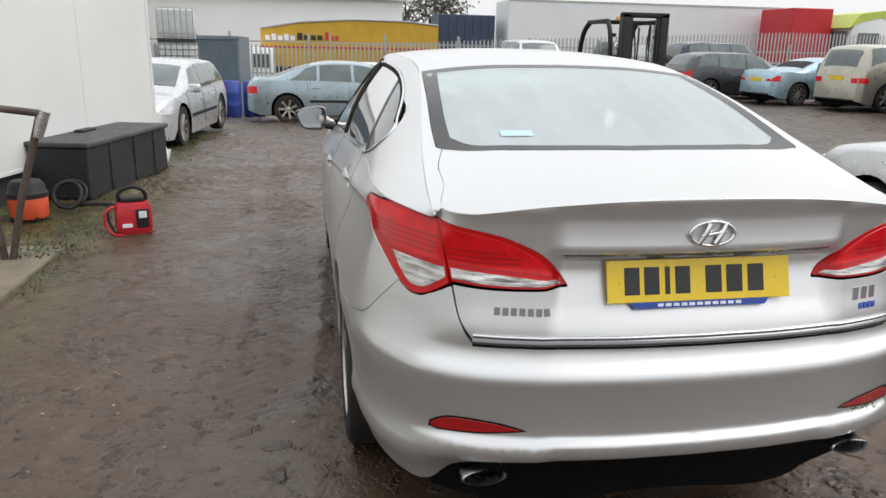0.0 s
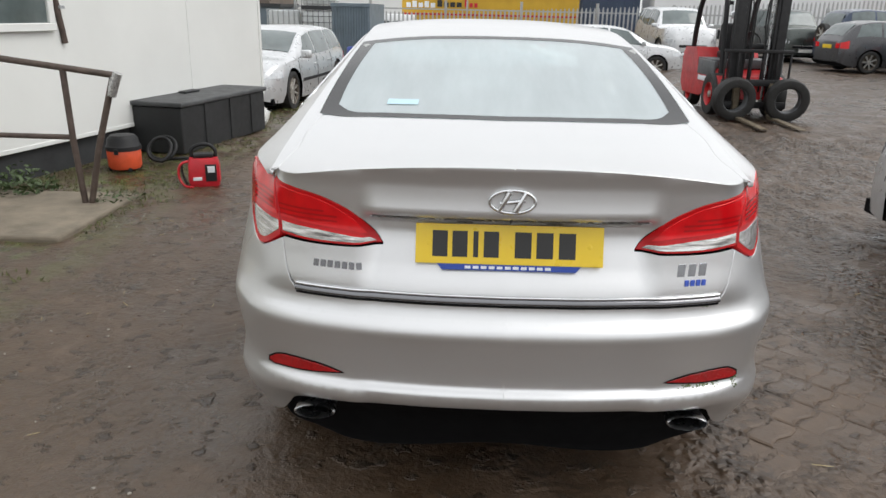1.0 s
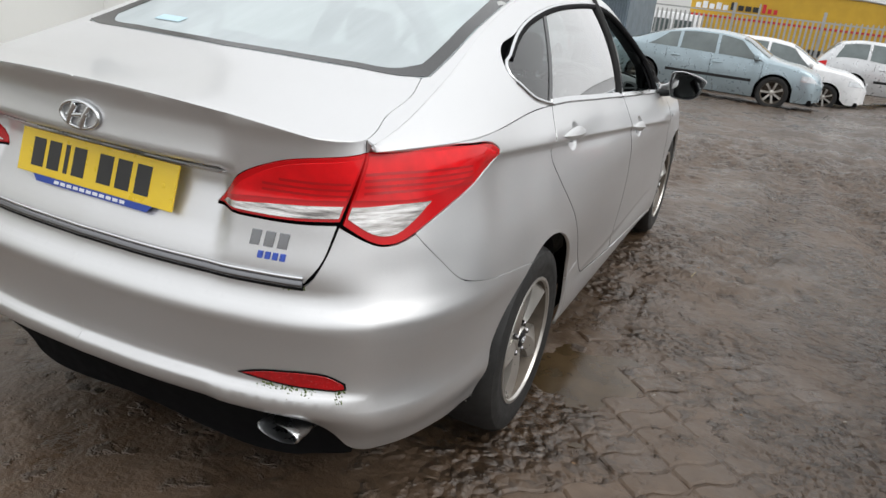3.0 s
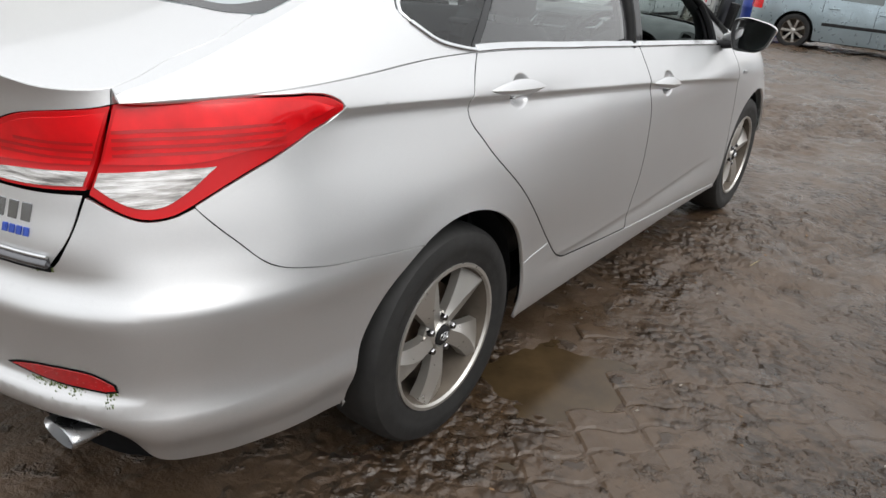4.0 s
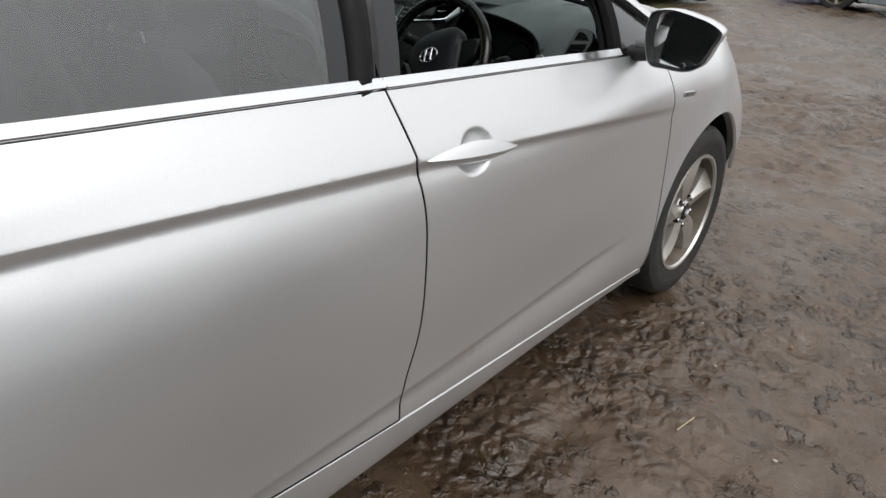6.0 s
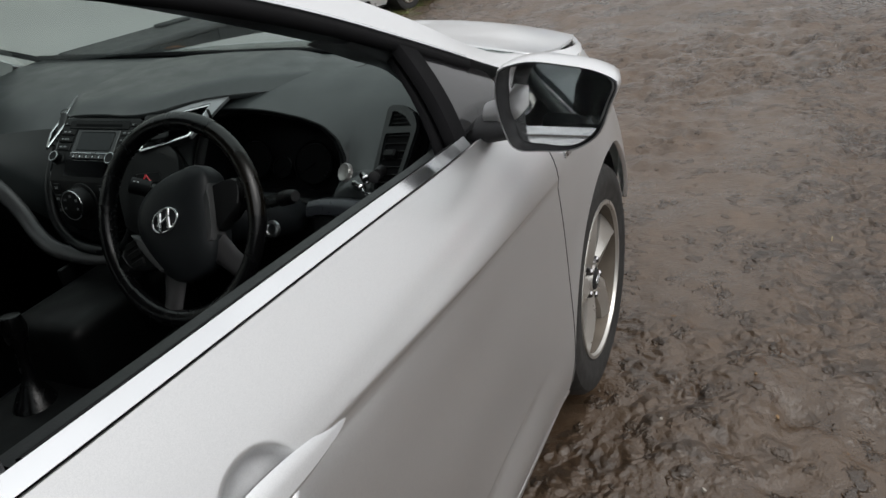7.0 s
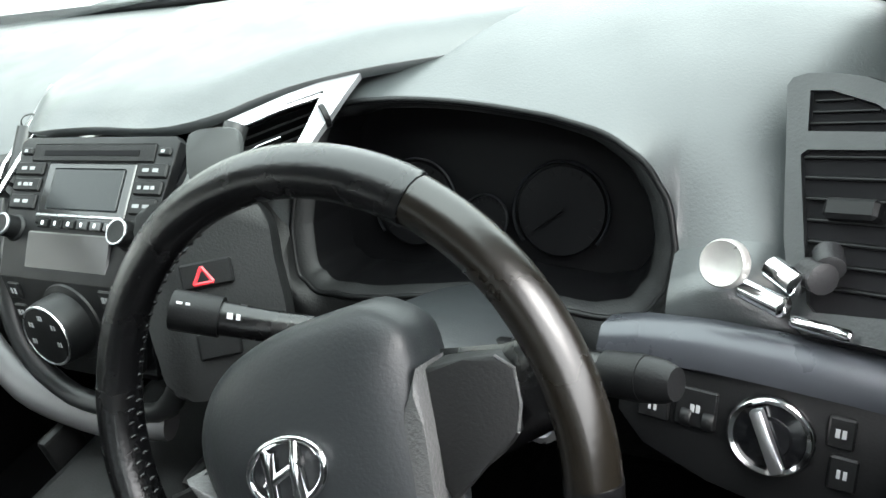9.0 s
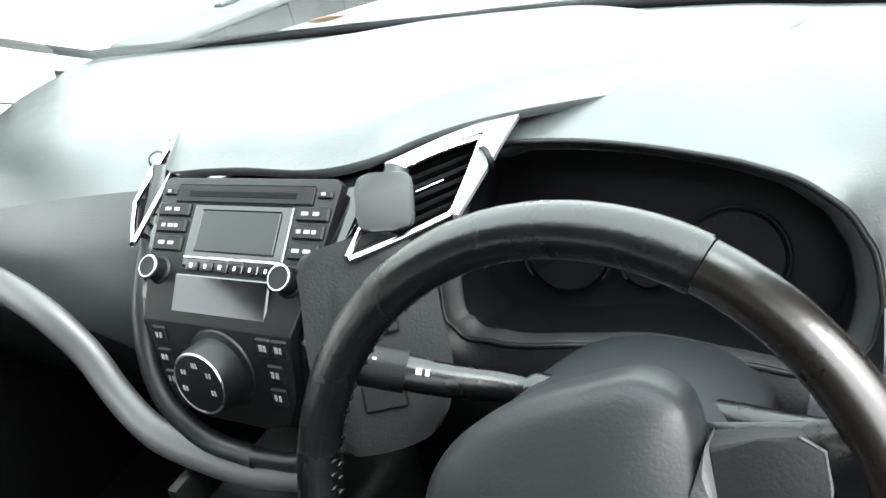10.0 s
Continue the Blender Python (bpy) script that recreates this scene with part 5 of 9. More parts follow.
for x, b, r in ((0.268, 0.024, 0.047), (0.424, 0.022, 0.047), (0.347, 0.012, 0.024)):
    p = cl(x - 0.30, b)
    m = frame_at((p[0], p[1] + 0.060, p[2] - 0.016), (1, 0, 0), DIAL_UP)
    bm = bmesh.new()
    tube(bm, [m @ Vector((r * math.cos(a), r * math.sin(a), 0.004)) for a in np.linspace(radians(-40), radians(220), 40)], 0.0022, 6)
    part("dial_ring", bm, PIANO, cluster, "thin silver dial ring", smooth_angle=60)
    bm = bmesh.new()
    lathe(bm, [(r * 0.93, 0.0), (r * 0.9, 0.003), (0.0, 0.0028)], 36, m)
    for k in range(19):
        a = radians(-40 + 260 * k / 18)
        box(bm, (r * 0.74, -0.0008, 0.0032), (r * 0.86, 0.0008, 0.0040), 0, 1, m @ pose(0, 0, 0, 0, 0, math.degrees(a)))
    box(bm, (-0.004, -0.0012, 0.005), (r * 0.66, 0.0012, 0.0065), 0, 1, m @ pose(0, 0, 0, 0, 0, 214))
    part("dial", bm, INSTRUMENT, cluster, "dark dial with fine marks", smooth_angle=40)

# padded top over the centre
PAD_EDGE = [(-0.150, 2.140), (-0.138, 2.126), (-0.02, 2.119), (0.095, 2.120), (0.125, 2.136), (0.155, 2.168), (0.239, 2.234), (0.329, 2.299), (0.42, 2.366)]
pad_lip = spline(PAD_EDGE)


def pad_top(x, y):
    q = (y - 2.11) / 0.46
    base = 1.040 + 0.018 * math.sin(min(max(q, 0), 1) * math.pi * 0.8)
    base -= 0.027 * smooth(0.17, 0.40, x) + 0.006 * smooth(-0.02, -0.16, x)
    base -= 0.024 * (1 - smooth(-0.012, 0.060, y - pad_lip(min(x, 0.42)))) ** 1.6  # rolls over at the lip
    base -= 0.016 * smooth(2.44, 2.58, y)
    return np.array([x, y, base])


pad = outline(PAD_EDGE, [(0.42, 2.366), (0.47, 2.44), (0.46, 2.50)], [(0.46, 2.50), (0.2, 2.56), (-0.1, 2.562), (-0.175, 2.54)], [(-0.175, 2.54), (-0.17, 2.35), (-0.150, 2.135)])
skin([(pad_top, pad)], DASH, "dash_pad", dash, "padded upper dashboard with a crisp front lip", step=0.014, rim=0.014, gap=0.0)

# centre stack
SO, SU = Vector((0, 2.034, 0.946)), Vector((0, 0.735, 0.678))
stack_m = frame_at(SO, (1, 0, 0), SU)
low_m = frame_at((0, 1.990, 0.872), (1, 0, 0), (0, 0.20, 0.98))
prof = [(2.150, 1.000, 0.136), (2.104, 0.998, 0.134), (2.060, 0.970, 0.127), (2.015, 0.929, 0.117), (1.998, 0.905, 0.110), (1.986, 0.85, 0.098), (1.984, 0.822, 0.088), (1.992, 0.800, 0.070), (2.03, 0.79, 0.060)]
bm = bmesh.new()
rings = []
for y, z, w in prof:
    rings.append([(-w, y + 0.05, z - 0.012), (-w, y + 0.012, z - 0.002), (-w + 0.006, y + 0.003, z + 0.001), (w - 0.006, y + 0.003, z + 0.001), (w, y + 0.012, z - 0.002), (w, y + 0.05, z - 0.012)])
loft(bm, rings, closed=False)
stack = part("centre_fascia", bm, PIANO, car, "gloss black centre console with radio and heater controls", smooth_angle=40)
bm = bmesh.new()
prism(bm, [(-0.113, 0.092), (-0.105, 0.098), (0.105, 0.098), (0.113, 0.092), (0.104, 0.010), (0.092, -0.050), (-0.092, -0.050), (-0.104, 0.010)], -0.004, 0.006, stack_m, 0.002)
part("radio", bm, BUTTON, stack, "dark grey radio face", smooth_angle=30)
bm = bmesh.new()
prism(bm, [(-0.092, 0.046), (0.092, 0.046), (0.084, -0.020), (0.070, -0.048), (0.04, -0.058), (-0.04, -0.058), (-0.070, -0.048), (-0.084, -0.020)], -0.006, 0.005, low_m, 0.003)
part("heater_panel", bm, BUTTON, stack, "dark grey heater panel", smooth_angle=30)


def plate(name, m, x0, y0, x1, y1, z0, z1, material, parent, label="", r=0.0015):
    bm = bmesh.new()
    box(bm, (min(x0, x1), min(y0, y1), z0), (max(x0, x1), max(y0, y1), z1), r, 1, m)
    return part(name, bm, material, parent, label, smooth_angle=35)


def knob(name, m, x, y, r, h, parent, material=BUTTON, ringmat=SATIN_CHROME):
    bm = bmesh.new()
    lathe(bm, [(r * 1.25, 0.004), (r * 1.2, 0.007), (r * 1.02, 0.009), (r, h * 0.8), (r * 0.96, h), (r * 0.84, h + 0.0015), (0.0, h + 0.001)], 36, m @ Matrix.Translation((x, y, 0)))
    k = part(name, bm, material, parent, "ribbed black control knob", smooth_angle=35)
    bm = bmesh.new()
    tube(bm, [m @ Vector((x + r * 0.9 * math.cos(a), y + r * 0.9 * math.sin(a), h)) for a in np.linspace(0, 2 * math.pi, 36, endpoint=False)], 0.0016, 6, True)
    part("knob_ring", bm, ringmat, parent, "silver ring round a knob", smooth_angle=60)
    return k


def printed(m, x, y, w, h, z, parent, n=2, material=PRINT_GREY, seed=1):
    bm = bmesh.new()
    rnd = random.Random(seed)
    for i in range(n):
        k = w / n
        box(bm, (x - w / 2 + i * k + k * 0.1, y - h / 2, z), (x - w / 2 + i * k + k * rnd.uniform(0.6, 0.9), y + h / 2, z + 0.0004), 0, 1, m)
    return part("button_print", bm, material, parent)


bm = bmesh.new()
box(bm, (-0.088, 0.071, 0.0055), (0.086, 0.090, 0.0075), 0.0015, 1, stack_m)
part("slot_bezel", bm, DASH_LOW, stack, "", smooth_angle=35)
plate("disc_slot", stack_m, -0.070, 0.077, 0.066, 0.083, 0.006, 0.0080, DARK_VOID, stack, "dark disc slot", 0.0004)
plate("display_surround", stack_m, -0.058, 0.006, 0.066, 0.070, 0.005, 0.0075, PIANO, stack, "gloss black display surround")
plate("display", stack_m, -0.046, 0.021, 0.054, 0.064, 0.007, 0.0082, SCREEN, stack, "unlit grey radio display")
plate("silver_bar", stack_m, -0.056, 0.0135, 0.064, 0.0165, 0.007, 0.0095, SATIN_CHROME, stack, "", 0.0008)
for i in range(6):
    x = -0.050 + i * 0.0187
    plate("preset_button", stack_m, x, 0.002, x + 0.0165, 0.0115, 0.006, 0.0095, PIANO, stack, "", 0.001)
    printed(stack_m, x + 0.008, 0.0068, 0.004, 0.004, 0.0096, stack, 1, WHITE_PRINT, i)
plate("heater_display", stack_m @ pose(0, -0.0245, 0.0055, 9, 0, 0), -0.058, -0.0225, 0.060, 0.0225, -0.006, 0.0026, PIANO, stack, "gloss black heater display")
for g in (-1, 1):
    for i, (y0, y1) in enumerate(((0.056, 0.070), (0.039, 0.053), (0.020, 0.036))):
        a, b = (-0.107 + 0.002 * i, -0.064) if g < 0 else (0.070, 0.107 - 0.002 * i)
        plate("radio_button", stack_m, a, y0, b, y1, 0.005, 0.0088, BUTTON, stack, "dark radio button")
        printed(stack_m, (a + b) / 2, (y0 + y1) / 2, 0.026, 0.0035, 0.0089, stack, 2 + i % 2, PRINT_GREY, 7 + i)
    plate("small_button", stack_m, g * 0.089, 0.078, g * 0.106, 0.086, 0.005, 0.0085, BUTTON, stack)
    printed(stack_m, g * 0.0975, 0.082, 0.008, 0.003, 0.0086, stack, 1, PRINT_GREY, 3)
knob("volume_knob", stack_m, -0.085, 0.0, 0.0115, 0.022, stack)
knob("tuning_knob", stack_m, 0.079, 0.0, 0.0125, 0.022, stack)
knob("heater_knob", low_m, 0.0, 0.002, 0.033, 0.034, stack)
for i in range(5):
    a = radians(200 - 55 * i)
    printed(low_m, 0.019 * math.cos(a), 0.002 + 0.019 * math.sin(a), 0.007, 0.005, 0.0356, stack, 2, PRINT_GREY, i)
for x, y in ((-0.072, 0.030), (-0.072, 0.006), (-0.070, -0.018), (0.060, 0.032), (0.078, 0.032), (0.068, 0.006), (0.066, -0.018)):
    plate("heater_button", low_m, x - 0.009, y - 0.009, x + 0.009, y + 0.009, 0.003, 0.0075, BUTTON, stack, "dark heater button")
    printed(low_m, x, y, 0.010, 0.006, 0.0076, stack, 2, PRINT_GREY, int(x * 900 + y * 500))
for g in (-1, 1):
    bm = bmesh.new()
    tube(bm, through_points([(g * 0.150, 2.135, 1.012), (g * 0.142, 2.075, 0.955), (g * 0.128, 2.012, 0.885), (g * 0.108, 1.985, 0.812), (g * 0.07, 1.98, 0.775), (0.0, 1.978, 0.765)], 0.02), 0.009, 10, flat=1.3)
    part("stack_rail", bm, RAIL_SATIN, stack, "dark satin rail beside the centre console", smooth_angle=60)
# flank with the hazard button
haz_m = frame_at((0.153, 2.027, 0.915), (0.70, 0.45, -0.05), (0, 0.62, 0.78))
bm = bmesh.new()
prism(bm, through_points([(-0.050, 0.066), (-0.02, 0.074), (0.040, 0.072), (0.058, 0.056), (0.064, 0.0), (0.062, -0.065), (0.046, -0.096), (0.0, -0.110), (-0.044, -0.102), (-0.054, -0.06), (-0.054, 0.03)], 0.008, True), -0.05, -0.002, haz_m, 0.004)
flank = part("console_flank", bm, BEZEL, car, "dark console flank with the hazard button", smooth_angle=35)
plate("hazard_button", haz_m, -0.020, -0.011, 0.026, 0.013, -0.004, 0.003, BUTTON, flank, "hazard button with a red triangle", 0.002)
bm = bmesh.new()
a = [Vector((0.010 * math.cos(radians(t)), 0.010 * math.sin(radians(t)) - 0.002, 0.0034)) for t in (90, 210, 330)]
tube(bm, [haz_m @ p for q in range(3) for p in (a[q].lerp(a[(q + 1) % 3], 0.02), a[q].lerp(a[(q + 1) % 3], 0.98))], 0.0017, 6, True)
part("hazard_triangle", bm, HAZARD_RED, flank, "red triangle")
plate("lower_button", haz_m, -0.016, -0.075, 0.022, -0.050, -0.004, 0.003, BUTTON, flank, "", 0.002)

# centre air vents
for g in (1, -1):
    bl, br, tr, tip = [np.array(p) for p in ((0.134, 2.046, 0.966), (0.204, 2.120, 0.974), (0.206, 2.204, 1.011), (0.240, 2.232, 1.016))]
    tl = bl + (tr - br) + np.array([0.004, 0.004, 0.004])
    F = lambda i, j: Vector(((bl + (br - bl) * i * (1 - j) + (tr - tl) * i * j + (tl - bl) * j) * np.array([g, 1, 1])))
    nrm = (F(1, 0) - F(0, 0)).cross(F(0, 1) - F(0, 0)).normalized() * (1 if g > 0 else -1)
    bm = bmesh.new()
    bm.faces.new([bm.verts.new(F(i, j) - nrm * 0.018) for i, j in ((0, 0), (1, 0), (1, 1), (0, 1))])
    vent = part("centre_air_vent", bm, DARK_VOID, car, "slanted air vent in a chrome frame")
    bm = bmesh.new()
    tube(bm, [F(i, j) for i, j in ((0.03, 0.0), (0.5, -0.02), (0.97, 0.0), (1.0, 0.04), (1.01, 0.5), (1.0, 0.96), (0.97, 1.0), (0.5, 1.02), (0.03, 1.0), (0.0, 0.96), (-0.01, 0.5), (0.0, 0.04))], 0.0032, 8, True)
    part("vent_frame", bm, CHROME, vent, "chrome vent frame", smooth_angle=60)
    for k in range(6):
        j = 0.10 + 0.16 * k
        bm = bmesh.new()
        v = [bm.verts.new(p) for p in (F(0.02, j), F(0.98, j), F(0.98, j + 0.05) - nrm * 0.014, F(0.02, j + 0.05) - nrm * 0.014)]
        bm.faces.new(v)
        bmesh.ops.solidify(bm, geom=bm.faces[:], thickness=0.002)
        part("slat", bm, BUTTON, vent, "black vent slat")
    bm = bmesh.new()
    tube(bm, [F(0.46, 0.52) + nrm * 0.002, F(0.74, 0.52) + nrm * 0.002], 0.004, 8, flat=0.5)
    part("vent_tab", bm, CHROME, vent, "chrome vent tab", smooth_angle=60)
    m = frame_at(F(0, 0), F(1, 0) - F(0, 0), F(0, 1) - F(0, 0))
    cheek = [m.inverted() @ F(i, j) for i, j in ((-0.05, 1.03), (-0.12, 1.17), (0.5, 1.20), (1.36, 1.19), (1.40, 1.12), (1.31, 0.85), (1.23, 0.5), (1.14, 0.15), (1.08, -0.07), (1.02, -0.03), (1.03, 0.5), (1.02, 1.0), (0.98, 1.04), (0.5, 1.05))]
    bm = bmesh.new()
    prism(bm, [(p.x, p.y) for p in cheek], *((-0.008, 0.0015) if g > 0 else (-0.0015, 0.008)), m, 0.0012)
    cheek = part("vent_cheek", bm, GREY_SATIN, vent, "satin silver vent surround", smooth_angle=40)
    bm = bmesh.new()
    lathe(bm, [(0.011, -0.003), (0.012, -0.002), (0.012, 0.002), (0.011, 0.003)], 18, m @ pose(*(m.inverted() @ F(1.15, 0.62)), 0, 90, 0))
    part("thumbwheel", bm, BUTTON, cheek, "ribbed black vent thumbwheel", smooth_angle=40)

# driver's side air vent
vent_m = frame_at((0.627, 2.189, 0.958), (0.074, -0.033, 0.016), (-0.01, 0.09, 0.071))
FRAME_OUT = [(-0.023, 0.052), (-0.020, 0.0585), (-0.010, 0.061), (0.010, 0.060), (0.034, 0.055), (0.058, 0.045), (0.078, 0.030), (0.091, 0.013), (0.095, 0.003), (0.098, -0.042), (0.102, -0.10), (0.104, -0.128), (0.099, -0.134), (0.034, -0.134), (0.025, -0.128), (0.004, -0.067), (-0.012, 0.004)]
SLOT = [(0.001, -0.004), (0.005, 0.0), (0.078, 0.0), (0.083, -0.004), (0.0905, -0.108), (0.087, -0.114), (0.038, -0.118), (0.032, -0.113)]
TRI = [(-0.004, 0.047), (0.012, 0.046), (0.045, 0.034), (0.076, 0.0125), (0.002, 0.0145)]


def flat_frame(name, outer, holes, m, thick, material, parent, label):
    """A flat plate with holes, its edges drawn down."""
    pts, faces = [], []
    for loop in (outer, *holes):
        loop = tidy(loop, 0.012)
        faces.append(list(range(len(pts), len(pts) + len(loop))))
        pts += [Vector(p) for p in loop]
    v2, _, f2, *_ = delaunay(pts, [], [faces[0]] + [f for f in faces[1:]], 2, 1e-7)
    bm = bmesh.new()
    vs = [bm.verts.new((v.x, v.y, 0)) for v in v2]
    for f in f2:
        c = sum((v2[k] for k in f), Vector((0, 0))) / 3
        if not any(inside(h, c.x, c.y) for h in holes):
            bm.faces.new([vs[k] for k in f])
    r = bmesh.ops.extrude_face_region(bm, geom=bm.faces[:])
    for v in r["geom"]:
        if isinstance(v, bmesh.types.BMVert):
            v.co.z += thick
    bmesh.ops.recalc_face_normals(bm, faces=bm.faces[:])
    bmesh.ops.transform(bm, matrix=m, verts=bm.verts[:])
    return part(name, bm, material, parent, label, smooth_angle=30)


vent = flat_frame("side_air_vent", FRAME_OUT, [SLOT, TRI], vent_m @ Matrix.Translation((0, 0, -0.006)), 0.009, VENT_GREY, car, "tall grey-framed air vent at the driver's door")
bm = bmesh.new()
prism(bm, FRAME_OUT, -0.035, -0.030, vent_m)
part("vent_back", bm, DARK_VOID, vent, "dark duct behind the slats")
bm = bmesh.new()
prism(bm, shrunk(FRAME_OUT, -0.0022), -0.010, -0.0030, vent_m)
part("vent_gap", bm, DARK_VOID, vent, "dark joint round the vent frame")
for k in range(7):
    q = (k + 0.6) / 7.3
    x0, x1 = 0.033 * q, 0.083 + 0.0075 * q
    y = -0.115 * q
    bm = bmesh.new()
    box(bm, (x0, -0.001, -0.022), (x1, 0.0012, 0.0), 0.0006, 1, vent_m @ pose(0, y + 0.004, 0.001, 28, 0, 0))
    part("slat", bm, BUTTON, vent, "black vent slat")
for y, a in ((0.022, 0.062), (0.031, 0.047), (0.040, 0.028)):
    bm = bmesh.new()
    box(bm, (0.0, y - 0.001, -0.015), (a, y + 0.0008, 0.0), 0.0005, 1, vent_m)
    part("slat", bm, BUTTON, vent, "black vent slat")
for x in (0.014, 0.026, 0.038, 0.050):
    bm = bmesh.new()
    box(bm, (x, 0.014, -0.018), (x + 0.0015, 0.046 - x * 0.5, -0.006), 0, 1, vent_m)
    part("slat", bm, BUTTON, vent)
plate("vent_tab", vent_m, 0.030, -0.052, 0.066, -0.037, -0.002, 0.012, BUTTON, vent, "black vent tab", 0.003)

# light switch panel under it
sw_m = frame_at((0.619, 2.041, 0.811), (1, -0.15, 0), (0, 0.45, 0.9))
bm = bmesh.new()
prism(bm, [(-0.115, 0.030), (0.078, 0.040), (0.080, -0.03), (0.05, -0.062), (-0.04, -0.050), (-0.090, -0.034), (-0.112, -0.012)], -0.05, -0.002, sw_m, 0.004)
panel = part("switch_panel", bm, BUTTON, car, "dark switch panel with a rotary light switch", smooth_angle=35)
bm = bmesh.new()
loft(bm, [[(sw_m @ Vector((x, yy + dy, zz))) for yy, zz in ((0.034, -0.012), (0.036, 0.004), (0.050, 0.008), (0.066, 0.002), (0.070, -0.02))] for x, dy in ((-0.13, -0.012), (-0.10, -0.004), (-0.05, 0.0), (0.0, 0.0), (0.05, -0.001), (0.078, -0.002))], closed=False)
part("silver_band", bm, surface("blue_grey_satin", (0.034, 0.037, 0.043), 0.33, 0.25), panel, "satin grey band over the switches", smooth_angle=60)
bm = bmesh.new()
box(bm, (0.077, 0.03, -0.01), (0.081, 0.068, 0.008), 0.001, 1, sw_m)
part("band_end", bm, SATIN_CHROME, panel)
bm = bmesh.new()
lathe(bm, [(0.0295, 0.0), (0.0295, 0.004), (0.027, 0.0065), (0.024, 0.0055), (0.0235, 0.003)], 40, sw_m)
part("switch_ring", bm, CHROME, panel, "chrome ring of the light switch", smooth_angle=50)
bm = bmesh.new()
lathe(bm, [(0.0235, 0.0), (0.0235, 0.0035), (0.015, 0.005), (0.0135, 0.009), (0.0, 0.0095)], 36, sw_m)
part("light_switch", bm, PIANO, panel, "black rotary light switch", smooth_angle=40)
bm = bmesh.new()
box(bm, (-0.0045, -0.0225, 0.008), (0.0045, 0.0225, 0.018), 0.002, 2, sw_m @ pose(0, 0, 0, 0, 0, 25))
part("switch_grip", bm, SATIN_CHROME, panel, "silver grip of the light switch", smooth_angle=40)
for x, y, w, h in ((0.043, 0.014, 0.017, 0.022), (0.047, -0.014, 0.018, 0.024), (-0.052, 0.006, 0.030, 0.030), (-0.083, 0.000, 0.024, 0.020)):
    plate("switch_button", sw_m, x - w / 2, y - h / 2, x + w / 2, y + h / 2, -0.003, 0.002, BUTTON, panel, "dark switch")
    printed(sw_m, x, y, 0.008, 0.006, 0.0022, panel, 2, PRINT_GREY, int(900 + x * 1000))
for x in (-0.058, -0.042):
    bm = bmesh.new()
    lathe(bm, [(0.007, -0.004), (0.0075, -0.003), (0.0075, 0.003), (0.007, 0.004)], 16, sw_m @ pose(x, -0.002, -0.001, 0, 90, 0))
    part("thumbwheel", bm, BUTTON, panel, "ribbed thumbwheel", smooth_angle=40)

# steering wheel
TAU = radians(25)
wheel_m = frame_at((0.376, 1.872, 0.915), (1, 0, 0), (0, math.sin(TAU), math.cos(TAU))) @ pose(0, 0, 0, 0, 0, 30)  # turned a little to the left
steer = new("steering_wheel")
steer.parent = car
steer["label"] = "leather steering wheel with worn patches and a chrome oval emblem"


def rim_arc(a0, a1, material, name, label, r=0.0150):
    n = max(int(abs(a1 - a0) / 4), 3)
    bm = bmesh.new()
    pts = [wheel_m @ Vector((0.1695 * math.sin(radians(a)), 0.1695 * math.cos(radians(a)), 0.0)) for a in np.linspace(a0, a1, n + 1)]
    tube(bm, pts, r, 16, flat=1.12)
    return part(name, bm, material, steer, label, smooth_angle=70)


rim_arc(-54, 54, LEATHER, "rim", "black leather rim")
# right grip: worn leather whose brown also carries the gold highlight
rim_arc(54.4, 114, LEATHER_WORN, "rim_grip", "worn shiny leather grip, its gold highlight put in as brown")
rim_arc(114, 246, LEATHER, "rim", "black leather rim")
rim_arc(246, 306, LEATHER, "rim_grip", "black leather grip")
for a in (54, -54, 114, 246):
    rim_arc(a - 0.22, a + 0.22, LEATHER, "rim_seam", "", 0.01515)
bm = bmesh.new()
for i in range(46):
    a = radians(-82 + i * 1.75)
    p = Vector((0.1548 * math.sin(a), 0.1548 * math.cos(a), 0.0035 * (1 if i % 2 else -1)))
    bmesh.ops.create_icosphere(bm, subdivisions=1, radius=1.0, matrix=wheel_m @ Matrix.Translation(p) @ pose(0, 0, 0, 0, 0, -math.degrees(a)) @ Matrix.Diagonal((0.0018, 0.0012, 0.0042, 1)))
part("stitching", bm, LEATHER, steer, "raised stitching inside the rim", smooth_angle=80)
PAD_HALF = [(0.05, 0.070), (0.086, 0.060), (0.098, 0.044), (0.095, 0.020), (0.087, -0.008), (0.073, -0.046), (0.055, -0.084), (0.03, -0.104)]
PADO = through_points([(0.0, 0.074)] + PAD_HALF + [(0.0, -0.108), (-0.03, -0.104), (-0.055, -0.084), (-0.072, -0.050), (-0.082, -0.018), (-0.085, 0.010), (-0.078, 0.036), (-0.058, 0.058), (-0.028, 0.071)], 0.008, True)
bm = bmesh.new()
loft(bm, [[wheel_m @ Vector((x * k, y * k - 0.004 * (1 - k), z)) for x, y in PADO] for k, z in ((0.93, -0.04), (1.0, -0.022), (1.005, 0.002), (0.99, 0.008), (0.955, 0.0122), (0.88, 0.0170), (0.72, 0.0225), (0.5, 0.0262), (0.2, 0.0280))])
part("airbag_cover", bm, AIRBAG, steer, "padded black airbag cover", smooth_angle=60)
emblem(0.029, 0.0185, 0.0042, wheel_m @ Matrix.Translation((0, 0, 0.0272)), steer)
